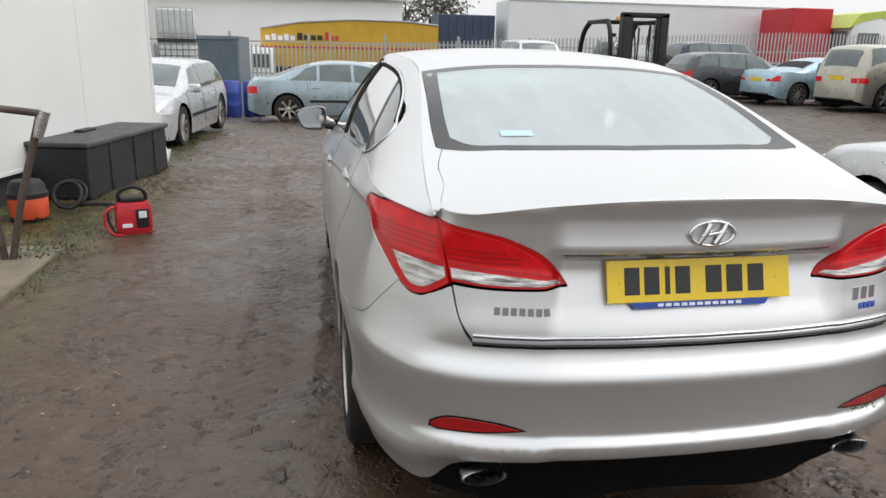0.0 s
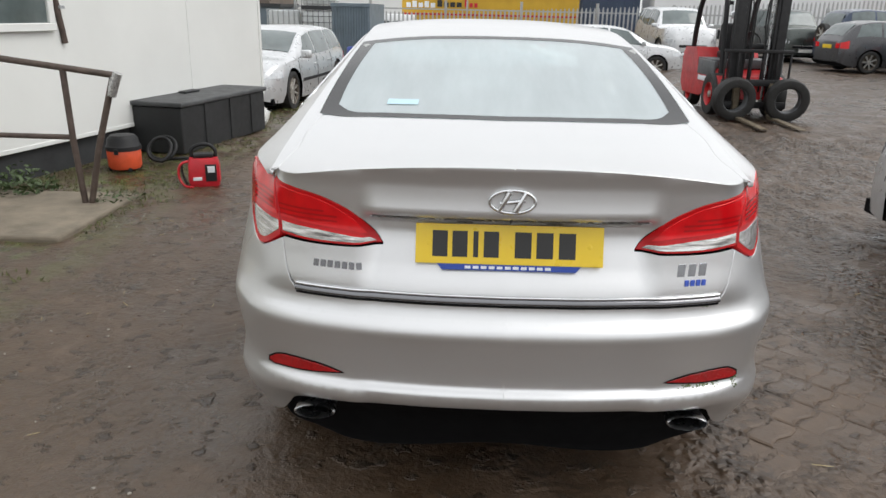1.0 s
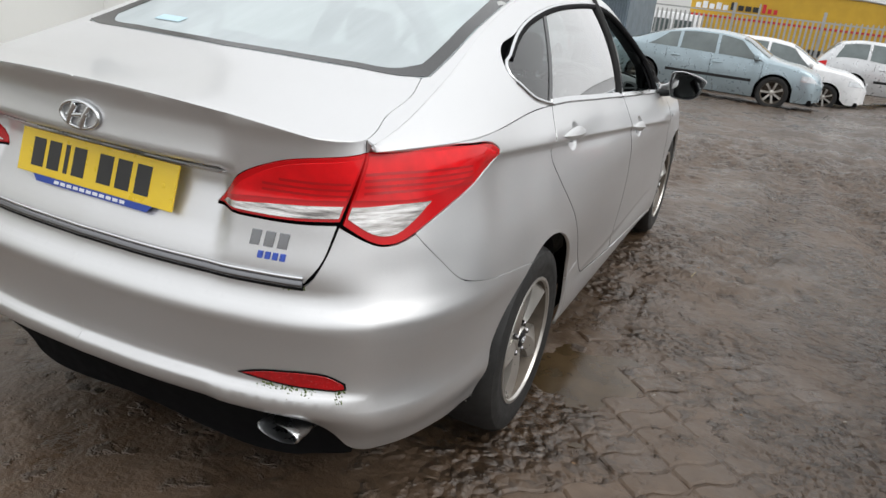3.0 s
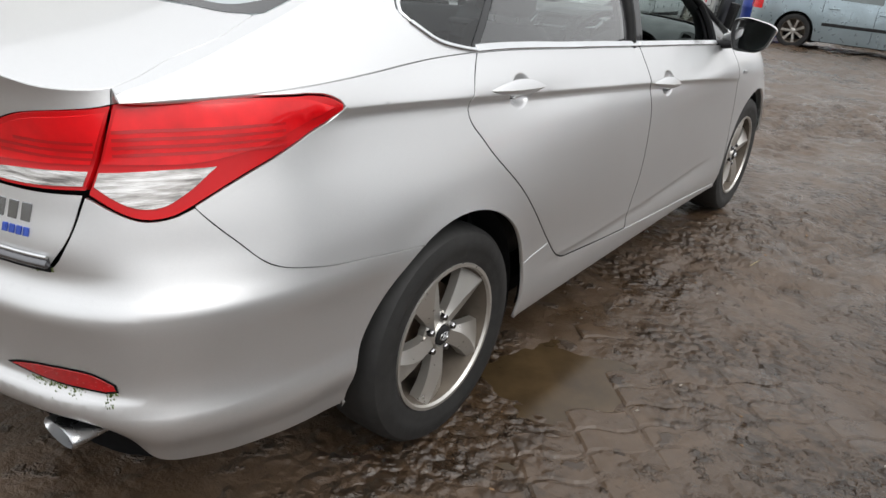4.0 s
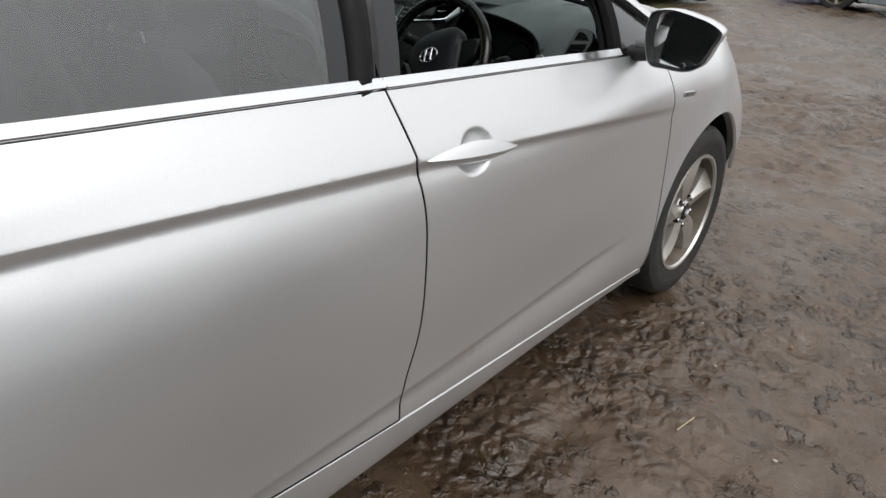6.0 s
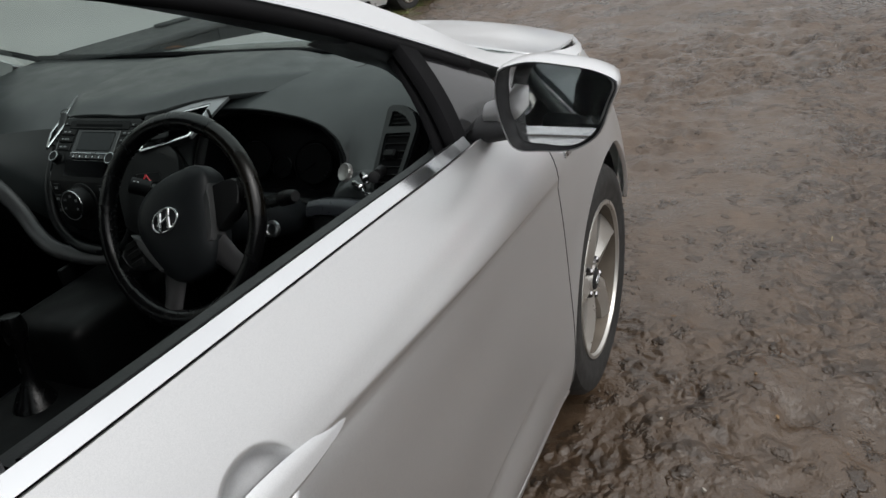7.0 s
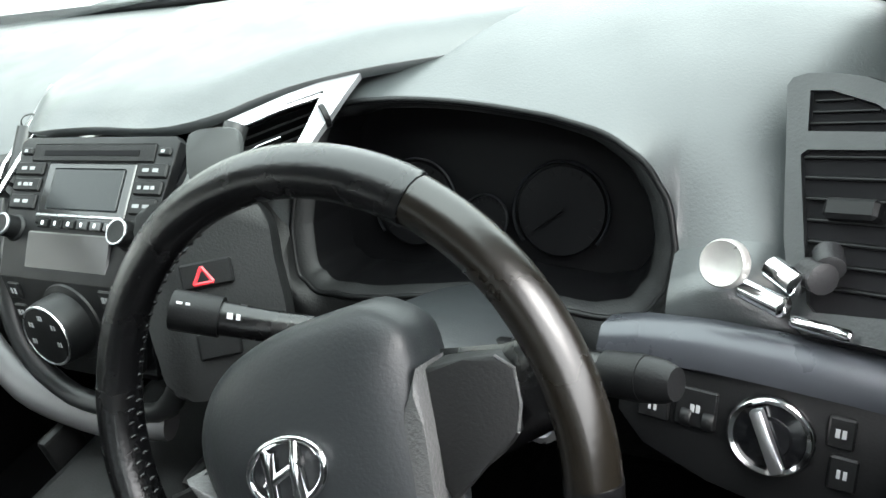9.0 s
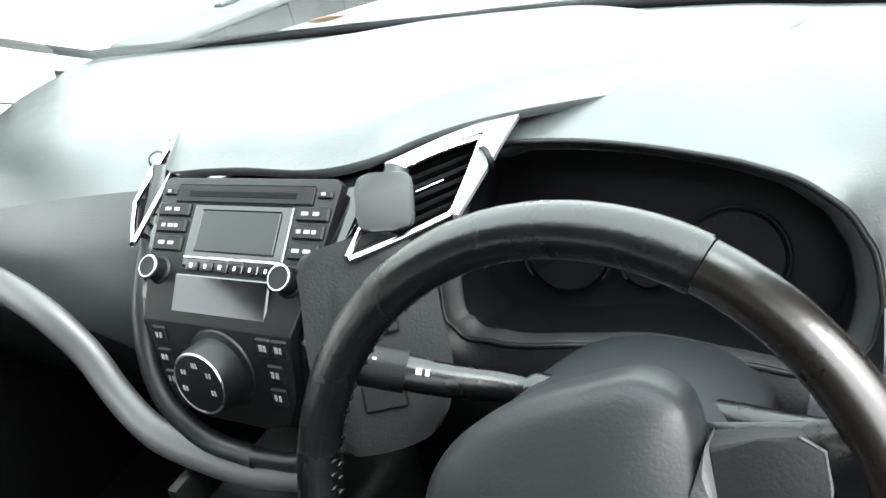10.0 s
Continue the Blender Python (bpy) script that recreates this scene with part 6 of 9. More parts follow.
for g in (1, -1):
    bm = bmesh.new()
    prism(bm, [(g * x, y) for x, y in ((0.099, 0.020), (0.084, 0.004), (0.067, -0.016), (0.056, -0.036), (0.050, -0.066), (0.064, -0.068), (0.075, -0.046), (0.089, -0.010))][::-g], -0.02, 0.0165, wheel_m, 0.003)
    part("grey_cheek", bm, CHEEK, steer, "grey grained cheek of the hub", smooth_angle=40)
    bm = bmesh.new()
    prism(bm, [(g * x, y) for x, y in ((0.096, 0.018), (0.121, 0.013), (0.139, 0.008), (0.146, -0.002), (0.140, -0.020), (0.130, -0.034), (0.116, -0.041), (0.098, -0.046), (0.076, -0.056), (0.074, -0.045), (0.088, -0.012))][::-g], -0.022, 0.004, wheel_m, 0.003)
    part("switch_pad", bm, BEZEL, steer, "dark blank switch pad", smooth_angle=40)
    bm = bmesh.new()
    tube(bm, [wheel_m @ Vector((g * x, y, 0.003)) for x, y in ((0.139, 0.008), (0.146, -0.002), (0.140, -0.020), (0.131, -0.033))], 0.0010, 6)
    part("pad_edge", bm, CHEEK, steer)
    bm = bmesh.new()
    loft(bm, [[wheel_m @ Vector((g * x, y + h * math.cos(a), z + 0.014 * math.sin(a))) for a in np.linspace(0, 2 * math.pi, 12, endpoint=False)] for x, y, h, z in ((0.06, -0.008, 0.04, -0.03), (0.10, -0.014, 0.034, -0.026), (0.14, -0.016, 0.026, -0.012), (0.166, -0.016, 0.024, 0.0))])
    part("spoke", bm, LEATHER, steer, "black wheel spoke", smooth_angle=50)
    bm = bmesh.new()
    loft(bm, [[wheel_m @ Vector((g * (x + w * math.cos(a)), y + 0.5 * w * math.cos(a), z + 0.008 * math.sin(a))) for a in np.linspace(0, 2 * math.pi, 12, endpoint=False)] for x, y, w, z in ((0.052, -0.075, 0.024, -0.006), (0.072, -0.11, 0.019, -0.004), (0.092, -0.142, 0.018, 0.0))])
    part("lower_spoke", bm, BAND_SATIN, steer, "satin silver lower spoke", smooth_angle=50)
    for yy in (-0.036, -0.018, 0.0) if g < 0 else ():
        plate("wheel_button", wheel_m, g * 0.100, yy, g * 0.132, yy + 0.014, 0.002, 0.007, BUTTON, steer, "steering wheel button", 0.002)
bm = bmesh.new()
loft(bm, [[(0.376 + w * math.cos(a), y, z + h * math.sin(a)) for a in np.linspace(0, 2 * math.pi, 24, endpoint=False)] for y, z, w, h in ((1.905, 0.900, 0.060, 0.044), (1.93, 0.890, 0.080, 0.056), (1.99, 0.862, 0.090, 0.060), (2.05, 0.836, 0.094, 0.056), (2.14, 0.795, 0.094, 0.050))])
shroud = part("column_shroud", bm, AIRBAG, car, "black steering column shroud", smooth_angle=50)
bm = bmesh.new()
tube(bm, through_points([(0.325, 2.005, 0.884), (0.283, 1.995, 0.897), (0.262, 1.985, 0.905), (0.205, 1.965, 0.927)], 0.006), lambda q: 0.0165 if q < 0.15 else 0.0105 + 0.004 * q, 14, flat=0.75)
part("indicator_stalk", bm, LEATHER, shroud, "black indicator stalk", smooth_angle=50)
bm = bmesh.new()
tube(bm, [(0.222, 1.9715, 0.9205), (0.188, 1.959, 0.934)], 0.0165, 14, flat=0.8)
part("stalk_end", bm, BUTTON, shroud, "black stalk end with a lamp mark", smooth_angle=50)
printed(frame_at((0.203, 1.957, 0.9405), (-0.034, -0.0125, 0.0135), (0.1, 0.3, 0.9)), 0, 0, 0.012, 0.006, 0.0005, shroud, 2, WHITE_PRINT)
printed(frame_at((0.240, 1.967, 0.9265), (-0.034, -0.0125, 0.0135), (0.1, 0.3, 0.9)), 0, 0, 0.012, 0.005, 0.0005, shroud, 2, WHITE_PRINT)
bm = bmesh.new()
tube(bm, through_points([(0.44, 2.01, 0.885), (0.49, 1.985, 0.905), (0.535, 1.966, 0.922)], 0.006), 0.0125, 14, flat=0.8)
part("wiper_stalk", bm, LEATHER, shroud, "black wiper stalk", smooth_angle=50)
bm = bmesh.new()
tube(bm, [(0.530, 1.968, 0.920), (0.556, 1.957, 0.930)], 0.0140, 14, flat=0.85)
part("stalk_end", bm, BUTTON, shroud, "black wiper stalk end", smooth_angle=50)
bm = bmesh.new()
tube(bm, through_points([(0.556, 1.957, 0.930), (0.568, 1.952, 0.934), (0.574, 1.9495, 0.936)], 0.004), lambda q: 0.0136 - 0.004 * q * q, 14, flat=0.85)
part("stalk_tip", bm, BUTTON, shroud, "grey stalk tip", smooth_angle=50)
bm = bmesh.new()
lathe(bm, [(0.017, 0.0), (0.016, 0.006), (0.011, 0.008), (0.009, 0.004), (0.0, 0.003)], 24, frame_at((0.472, 1.99, 0.845), (1, 0, 0), (0, 0.4, 0.9)))
part("ignition_lock", bm, SATIN_CHROME, shroud, "silver ignition lock", smooth_angle=40)

# passenger side band, console and floor
bm = bmesh.new()
tube(bm, through_points([(-0.68, 2.070, 0.905), (-0.52, 2.055, 0.907), (-0.40, 2.040, 0.890), (-0.33, 2.032, 0.862), (-0.285, 2.028, 0.815), (-0.235, 2.010, 0.775), (-0.17, 1.990, 0.752), (-0.09, 1.980, 0.745), (0.0, 1.976, 0.747), (0.07, 1.982, 0.755)], 0.02), lambda q: 0.022 - 0.005 * q, 14, flat=0.6)
part("passenger_band", bm, BAND_SATIN, dash, "satin silver band sweeping along the passenger dash", smooth_angle=60)
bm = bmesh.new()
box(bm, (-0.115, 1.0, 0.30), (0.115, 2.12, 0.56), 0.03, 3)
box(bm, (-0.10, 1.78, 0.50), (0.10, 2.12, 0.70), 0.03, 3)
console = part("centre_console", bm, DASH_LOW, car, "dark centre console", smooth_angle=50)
bm = bmesh.new()
lathe(bm, [(0.045, 0.0), (0.03, 0.03), (0.012, 0.06), (0.011, 0.13), (0.02, 0.14), (0.024, 0.17), (0.018, 0.195), (0.0, 0.198)], 20, pose(0.0, 1.72, 0.555, -8, 0, 0))
part("gear_lever", bm, LEATHER, console, "black gear lever", smooth_angle=50)
for g in (1, -1):
    bm = bmesh.new()
    box(bm, (g * 0.108 - 0.008, 1.94, 0.60), (g * 0.108 + 0.008, 1.985, 0.725), 0.006, 2)
    part("console_cheek", bm, DASH_LOW, console, "satin grey console cheek", smooth_angle=40)
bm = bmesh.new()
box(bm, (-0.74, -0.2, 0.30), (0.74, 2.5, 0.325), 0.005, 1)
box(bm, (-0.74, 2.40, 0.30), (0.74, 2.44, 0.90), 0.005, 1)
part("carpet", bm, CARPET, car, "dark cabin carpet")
# unseen kick panels, added near-black so that the footwell looks shaded
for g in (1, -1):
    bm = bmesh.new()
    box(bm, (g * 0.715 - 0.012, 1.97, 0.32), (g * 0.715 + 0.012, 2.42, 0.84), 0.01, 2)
    part("footwell_shade_panel", bm, CARPET, car, "near-black kick panel added to hold the shade at the footwell's side", smooth_angle=40)


# seats
def seat(x):
    ob = new("front_seat")
    ob.parent, ob["label"] = car, "dark grey cloth front seat"
    bm = bmesh.new()
    loft(bm, [[(x + w * math.copysign(abs(math.cos(a)) ** 0.5, math.cos(a)), y, z + h * math.copysign(abs(math.sin(a)) ** 0.6, math.sin(a))) for a in np.linspace(0, 2 * math.pi, 24, endpoint=False)] for y, z, w, h in ((1.12, 0.48, 0.22, 0.07), (1.25, 0.47, 0.25, 0.09), (1.45, 0.49, 0.25, 0.09), (1.60, 0.51, 0.24, 0.07), (1.63, 0.51, 0.20, 0.04))])
    part("seat_cushion", bm, FABRIC, ob, "", smooth_angle=60)
    bm = bmesh.new()
    loft(bm, [[(x + w * math.copysign(abs(math.cos(a)) ** 0.55, math.cos(a)), y + d * math.copysign(abs(math.sin(a)) ** 0.7, math.sin(a)), z) for a in np.linspace(0, 2 * math.pi, 24, endpoint=False)] for y, z, w, d in ((1.15, 0.46, 0.23, 0.07), (1.12, 0.60, 0.25, 0.08), (1.05, 0.85, 0.245, 0.07), (1.0, 1.02, 0.20, 0.055), (0.985, 1.07, 0.15, 0.03))])
    part("backrest", bm, FABRIC, ob, "", smooth_angle=60)
    bm = bmesh.new()
    loft(bm, [[(x + w * math.copysign(abs(math.cos(a)) ** 0.6, math.cos(a)), 0.965 + d * math.copysign(abs(math.sin(a)) ** 0.8, math.sin(a)), z) for a in np.linspace(0, 2 * math.pi, 20, endpoint=False)] for z, w, d in ((1.10, 0.10, 0.03), (1.12, 0.125, 0.05), (1.20, 0.125, 0.05), (1.25, 0.11, 0.04), (1.265, 0.08, 0.02))])
    part("headrest", bm, FABRIC, ob, "", smooth_angle=60)
    for g in (-0.05, 0.05):
        bm = bmesh.new()
        tube(bm, [(x + g, 0.985, 1.02), (x + g, 0.968, 1.13)], 0.006, 8)
        part("headrest_post", bm, SATIN_CHROME, ob)


seat(0.37)
seat(-0.37)
bench = new("rear_bench")
bench.parent, bench["label"] = car, "dark grey cloth rear bench"
bm = bmesh.new()
loft(bm, [[(0.66 * u, y, z) for u, y, z in ((-1, 0.15 + t, b), (-0.5, 0.13 + t, b), (0, 0.15 + t, b), (0.5, 0.13 + t, b), (1, 0.15 + t, b), (1, 0.02 + t, b), (-1, 0.02 + t, b))] for t, b in ((0.10, 0.42), (0.06, 0.6), (-0.02, 0.85), (-0.06, 1.02), (-0.06, 1.06))])
part("backrest", bm, FABRIC, bench, "", smooth_angle=40)
bm = boxes(((-0.66, 0.12, 0.34), (0.66, 0.62, 0.50), 0.05, 3))
part("seat_cushion", bm, FABRIC, bench, "", smooth_angle=60)
for x in (-0.40, 0.0, 0.40):
    bm = boxes(((x - 0.12, 0.02, 1.04), (x + 0.12, 0.10, 1.17), 0.035, 3))
    part("headrest", bm, FABRIC, bench, "", smooth_angle=60)
bm = boxes(((-0.60, -0.43, 1.03), (0.60, 0.02, 1.055), 0.01, 1))
part("parcel_shelf", bm, FABRIC, car, "dark parcel shelf")
skin([(top, [(0.29, -0.355), (0.40, -0.350), (0.397, -0.305), (0.288, -0.31)])], surface("pale_blue_sticker", (0.45, 0.62, 0.70), 0.5), "window_sticker", car, "pale blue and white sticker on the rear window", mirror=True, lift=0.003, rim=0.0, step=0.02)


def lining(x, y):
    return top(x, y) - np.array([0, 0, 0.03])


skin([(lining, outline([(0.0, 0.36), (0.52, 0.33)], [(rail(y)[0] - 0.03, y) for y in np.linspace(0.33, 1.74, 16)], [(rail(1.74)[0] - 0.03, 1.74), (0.0, 1.78)], [(0.0, 1.78), (0.0, 0.36)]))], LINER, "headlining", car, "pale grey headlining", mirror="both", step=0.08, rim=0.0)
for g in (1, -1):
    bm = bmesh.new()
    pin = spline([(1.55, 0.578, 1.352), (1.7, 0.597, 1.30), (1.9, 0.625, 1.222), (2.1, 0.65, 1.14), (2.3, 0.685, 1.05), (2.42, 0.70, 0.995)])
    rings = []
    for y in np.linspace(1.55, 2.42, 16):
        o = glass(y, dlo_z(y) - 0.012) - np.array([0.012, 0, 0])
        i = np.array([pin(y)[0], y, pin(y)[1]])
        k = top(rail(y)[0] - 0.045, y) - np.array([0, 0, 0.008])
        rings.append([tuple(v * np.array([g, 1, 1])) for v in (o + np.array([0.012, 0, 0.012]), o, o * 0.7 + i * 0.3 - np.array([0.004, 0, 0.008]), i - np.array([0, 0, 0.004]), i * 0.9 + k * 0.1, k)])
    loft(bm, rings, closed=False)
    # one trim in two colours: dark for the backlit driver's side, pale for lit
    part("screen_pillar_trim", bm, DASH if g > 0 else LINER, car, "inner windscreen pillar trim, coloured dark as shaded for the driver, pale as lit opposite", smooth_angle=50)
    near = through_points([(0.696, 2.226, 0.975), (0.690, 2.222, 0.988), (0.684, 2.210, 1.023), (0.677, 2.150, 1.086), (0.667, 2.050, 1.136), (0.660, 1.950, 1.185)], 0.012)
    far = through_points([(0.728, 2.202, 0.975), (0.730, 2.200, 0.990), (0.730, 2.195, 1.026), (0.722, 2.150, 1.082), (0.706, 2.080, 1.131), (0.696, 2.000, 1.172)], 0.012)
    bm = bmesh.new()
    rings = []
    for q in np.linspace(0, 1, 16):
        a, b = Vector(near[int(q * (len(near) - 1))]), Vector(far[int(q * (len(far) - 1))])
        out = Vector((-0.5, -0.8, 0.3)) * 0.010
        back = Vector((0.3, 0.9, 0.1)) * 0.02
        rings.append([tuple(Vector((g * v.x, v.y, v.z))) for v in (a + back, a, a.lerp(b, 0.25) + out, a.lerp(b, 0.75) + out, b, b + back)])
    loft(bm, rings)
    part("pillar_foot", bm, DASH, car, "grey moulded foot of the pillar trim", smooth_angle=60)
    for a, mat_, nm in (([(0.25, 0.54, 1.36), (0.0, 0.58, 1.26), (-0.25, 0.60, 1.16)], LINER, "rear_pillar_trim"),):
        bm = bmesh.new()
        tube(bm, through_points([(g * x, y, z) for y, x, z in a], 0.04), 0.032, 10, flat=0.8)
        part(nm, bm, mat_, car, "grey inner pillar trim", smooth_angle=60)
    bm = bmesh.new()
    tube(bm, [(g * (glass(1.17 + 0.16 * (z - 1.03), z)[0] - 0.04), 1.17 + 0.16 * (z - 1.03), z) for z in np.linspace(0.9, 1.40, 12)], 0.035, 10, flat=1.4)
    part("door_pillar_trim", bm, DASH_LOW, car, "dark door pillar trim", smooth_angle=60)
    # door cards
    for y0, y1 in ((0.30, 1.17), (1.27, 2.36)):
        bm = bmesh.new()
        rings = []
        for y in np.linspace(y0, y1, 14):
            zb, xb = belt_z(y), belt_x(y)
            rings.append([(g * (xb - dx), y, z) for dx, z in ((0.028, zb - 0.008), (0.034, zb + 0.001), (0.055, zb + 0.001), (0.078, zb - 0.014), (0.090, zb - 0.045), (0.082, zb - 0.12), (0.090, zb - 0.20), (0.125, zb - 0.24), (0.130, zb - 0.28), (0.085, zb - 0.33), (0.08, 0.45), (0.10, 0.34))])
        loft(bm, rings, closed=False)
        slot = bmesh.new()
        loft(slot, [[(g * (belt_x(y) - dx), y, belt_z(y) + dz) for dx, dz in ((0.006, -0.006), (0.006, 0.012), (0.012, 0.017), (0.020, 0.013), (0.024, 0.000), (0.030, -0.010))] for y in np.linspace(y0, min(y1, 2.09), 16)], closed=False)
        part("window_slot_seal", slot, SEAL, car, "black rubber lips of the window slot", smooth_angle=40)
        part("door_card", bm, DOOR_CARD, car, "dark grained inner door panel", smooth_angle=50)

# door mirrors
for g in (1, -1):
    MO = through_points([(0.888, 1.075), (0.893, 1.096), (0.925, 1.108), (1.0, 1.102), (1.062, 1.084), (1.078, 1.074), (1.066, 1.030), (1.046, 0.985), (1.018, 0.966), (0.955, 0.961), (0.908, 0.967), (0.896, 0.995)], 0.012, True)
    c = (0.98, 1.05)
    ob = new("door_mirror")
    ob.parent, ob["label"] = car, "silver door mirror"
    bm = bmesh.new()
    loft(bm, [[(g * (c[0] + (x - c[0]) * k + dx), 2.112 + d + 0.10 * (x - 0.98), c[1] + (z - c[1]) * k) for x, z in MO] for k, d, dx in ((0.88, 0.064, 0), (0.94, 0.004, 0), (0.985, 0.0, 0), (1.0, 0.006, 0), (1.0, 0.03, -0.002), (0.93, 0.07, -0.006), (0.78, 0.10, -0.012), (0.5, 0.118, -0.018), (0.15, 0.124, -0.02))])
    part("mirror_housing", bm, SILVER, ob, "silver mirror housing", smooth_angle=60)
    bm = bmesh.new()
    loft(bm, [[(g * (c[0] + (x - c[0]) * k), 2.110 + d + 0.10 * (x - 0.98), c[1] + (z - c[1]) * k) for x, z in MO] for k, d in ((0.955, 0.001), (0.935, 0.004), (0.905, 0.030), (0.893, 0.060))], caps=False)
    part("mirror_rim", bm, BLACK_TRIM, ob, "black mirror rim", smooth_angle=60)
    bm = bmesh.new()
    bm.faces.new([bm.verts.new((g * (c[0] + (x - c[0]) * 0.895), 2.138 - 0.15 * (x - 0.98) + (0.19 if g > 0 else 0.08) * (z - 1.05), c[1] + (z - c[1]) * 0.895)) for x, z in MO])
    bmesh.ops.solidify(bm, geom=bm.faces[:], thickness=0.002)
    part("mirror_glass", bm, MIRROR, ob, "mirror glass")
    bm = bmesh.new()
    loft(bm, [[(g * x, y + ry * math.cos(a), z + rz * math.sin(a)) for a in np.linspace(0, 2 * math.pi, 18, endpoint=False)] for x, y, z, ry, rz in ((0.838, 2.185, 1.000, 0.022, 0.020), (0.862, 2.180, 1.005, 0.024, 0.024), (0.885, 2.172, 1.014, 0.028, 0.034), (0.905, 2.168, 1.024, 0.030, 0.044), (0.93, 2.168, 1.030, 0.026, 0.046))])
    part("mirror_arm", bm, SILVER, ob, "silver flared mirror arm", smooth_angle=60)
    bm = bmesh.new()
    loft(bm, [[(g * x, y + ry * math.cos(a), z + rz * math.sin(a)) for a in np.linspace(0, 2 * math.pi, 16, endpoint=False)] for x, y, z, ry, rz in ((0.815, 2.185, 0.972, 0.05, 0.020), (0.85, 2.178, 0.976, 0.040, 0.022), (0.895, 2.170, 0.984, 0.034, 0.020), (0.92, 2.168, 0.99, 0.02, 0.012))])
    part("mirror_foot", bm, BLACK_TRIM, ob, "black mirror foot on the door", smooth_angle=60)

# phone holders left clipped to the vents
ob = thing("phone_holder", "chrome and black magnetic phone holder clipped to the door-side vent", "phone holder", (0.62, 2.09, 0.90))
hm = Matrix.Translation((-0.62, -2.09, -0.90))
bm = bmesh.new()
lathe(bm, [(0.0, 0.010), (0.010, 0.0105), (0.016, 0.013), (0.0175, 0.011), (0.0175, 0.004), (0.012, 0.0)], 28, hm @ frame_at((0.586, 2.100, 0.914), (0.85, -0.35, 0.1), (0.1, 0.5, 0.8)))
part("magnet_cup", bm, SPOON, ob, "worn pale cupped disc", smooth_angle=40)
for a, b, r, m_ in (((0.030, -0.092, 0.010), (0.048, -0.098, 0.020), 0.011, BLACK_TRIM), ((0.010, -0.094, 0.020), (0.036, -0.106, 0.026), 0.009, CHROME), ((-0.006, -0.112, 0.022), (0.030, -0.122, 0.024), 0.008, CHROME), ((0.030, -0.128, 0.014), (0.070, -0.131, 0.012), 0.0045, CHROME), ((0.038, -0.075, 0.004), (0.048, -0.090, 0.016), 0.010, BLACK_TRIM)):
    bm = bmesh.new()
    tube(bm, [hm @ vent_m @ Vector(a).lerp(Vector(b), q) for q in (0, 0.06, 0.5, 0.94, 1)], lambda q: r * (1 if 0.02 < q < 0.98 else 0.7), 14)
    part("holder_clip", bm, m_, ob, "chrome and black swivel clip" if m_ is CHROME else "black swivel joint", smooth_angle=45)
ob = thing("phone_magnet", "dark grey rounded phone magnet clipped to the centre vent", "phone holder", (0.163, 2.085, 1.0))
hm = Matrix.Translation((-0.163, -2.085, -1.0))
mm = hm @ frame_at((0.163, 2.085, 1.003), (0.85, 0.30, -0.05), (0, 0.60, 0.78))
bm = bmesh.new()
prism(bm, through_points([(-0.022, -0.022), (0.0, -0.025), (0.022, -0.022), (0.025, 0.0), (0.022, 0.022), (0.0, 0.025), (-0.022, 0.022), (-0.025, 0.0)], 0.006, True), 0.0, 0.008, mm, 0.0025)
part("magnet_plate", bm, surface("grey_rubber_pad", (0.030, 0.032, 0.032), 0.6, spec=0.3), ob, "", smooth_angle=40)
bm = bmesh.new()
tube(bm, [mm @ Vector((0.0, 0.0, 0.0)), mm @ Vector((0.004, 0.006, -0.03))], 0.009, 12)
part("magnet_stem", bm, BLACK_TRIM, ob, "", smooth_angle=40)

leaf = thing("fallen_leaf", "orange-brown fallen leaf lying at the foot of the windscreen", "leaf", (-0.19, 2.545, 1.058))
bm = bmesh.new()
prism(bm, [(-0.03, 0.0), (-0.012, 0.014), (0.01, 0.012), (0.034, 0.0), (0.012, -0.013), (-0.012, -0.012)], 0.0, 0.0012, pose(0, 0, 0, -26, 0, 20))
part("leaf_blade", bm, surface("orange_brown_leaf", (0.36, 0.13, 0.03), 0.6, var=0.3, scale=60), leaf)


# ---- the yard ----
def calc(n, l, op, a, b, c=None, clamp=False):
    """One arithmetic node; each input is a socket or a number."""
    t = n.new("ShaderNodeMath")
    t.operation, t.use_clamp = op, clamp
    for i, v in enumerate((a, b, c)):
        if v is None:
            continue
        if isinstance(v, (int, float)):
            t.inputs[i].default_value = v
        else:
            l.new(v, t.inputs[i])
    return t.outputs[0]


def cut_node(n, l, fac, lo, hi, a=0.0, b=1.0):
    r = n.new("ShaderNodeMapRange")
    r.interpolation_type = "SMOOTHSTEP"
    r.inputs["From Min"].default_value, r.inputs["From Max"].default_value = lo, hi
    r.inputs["To Min"].default_value, r.inputs["To Max"].default_value = a, b
    l.new(fac, r.inputs["Value"])
    return r.outputs[0]


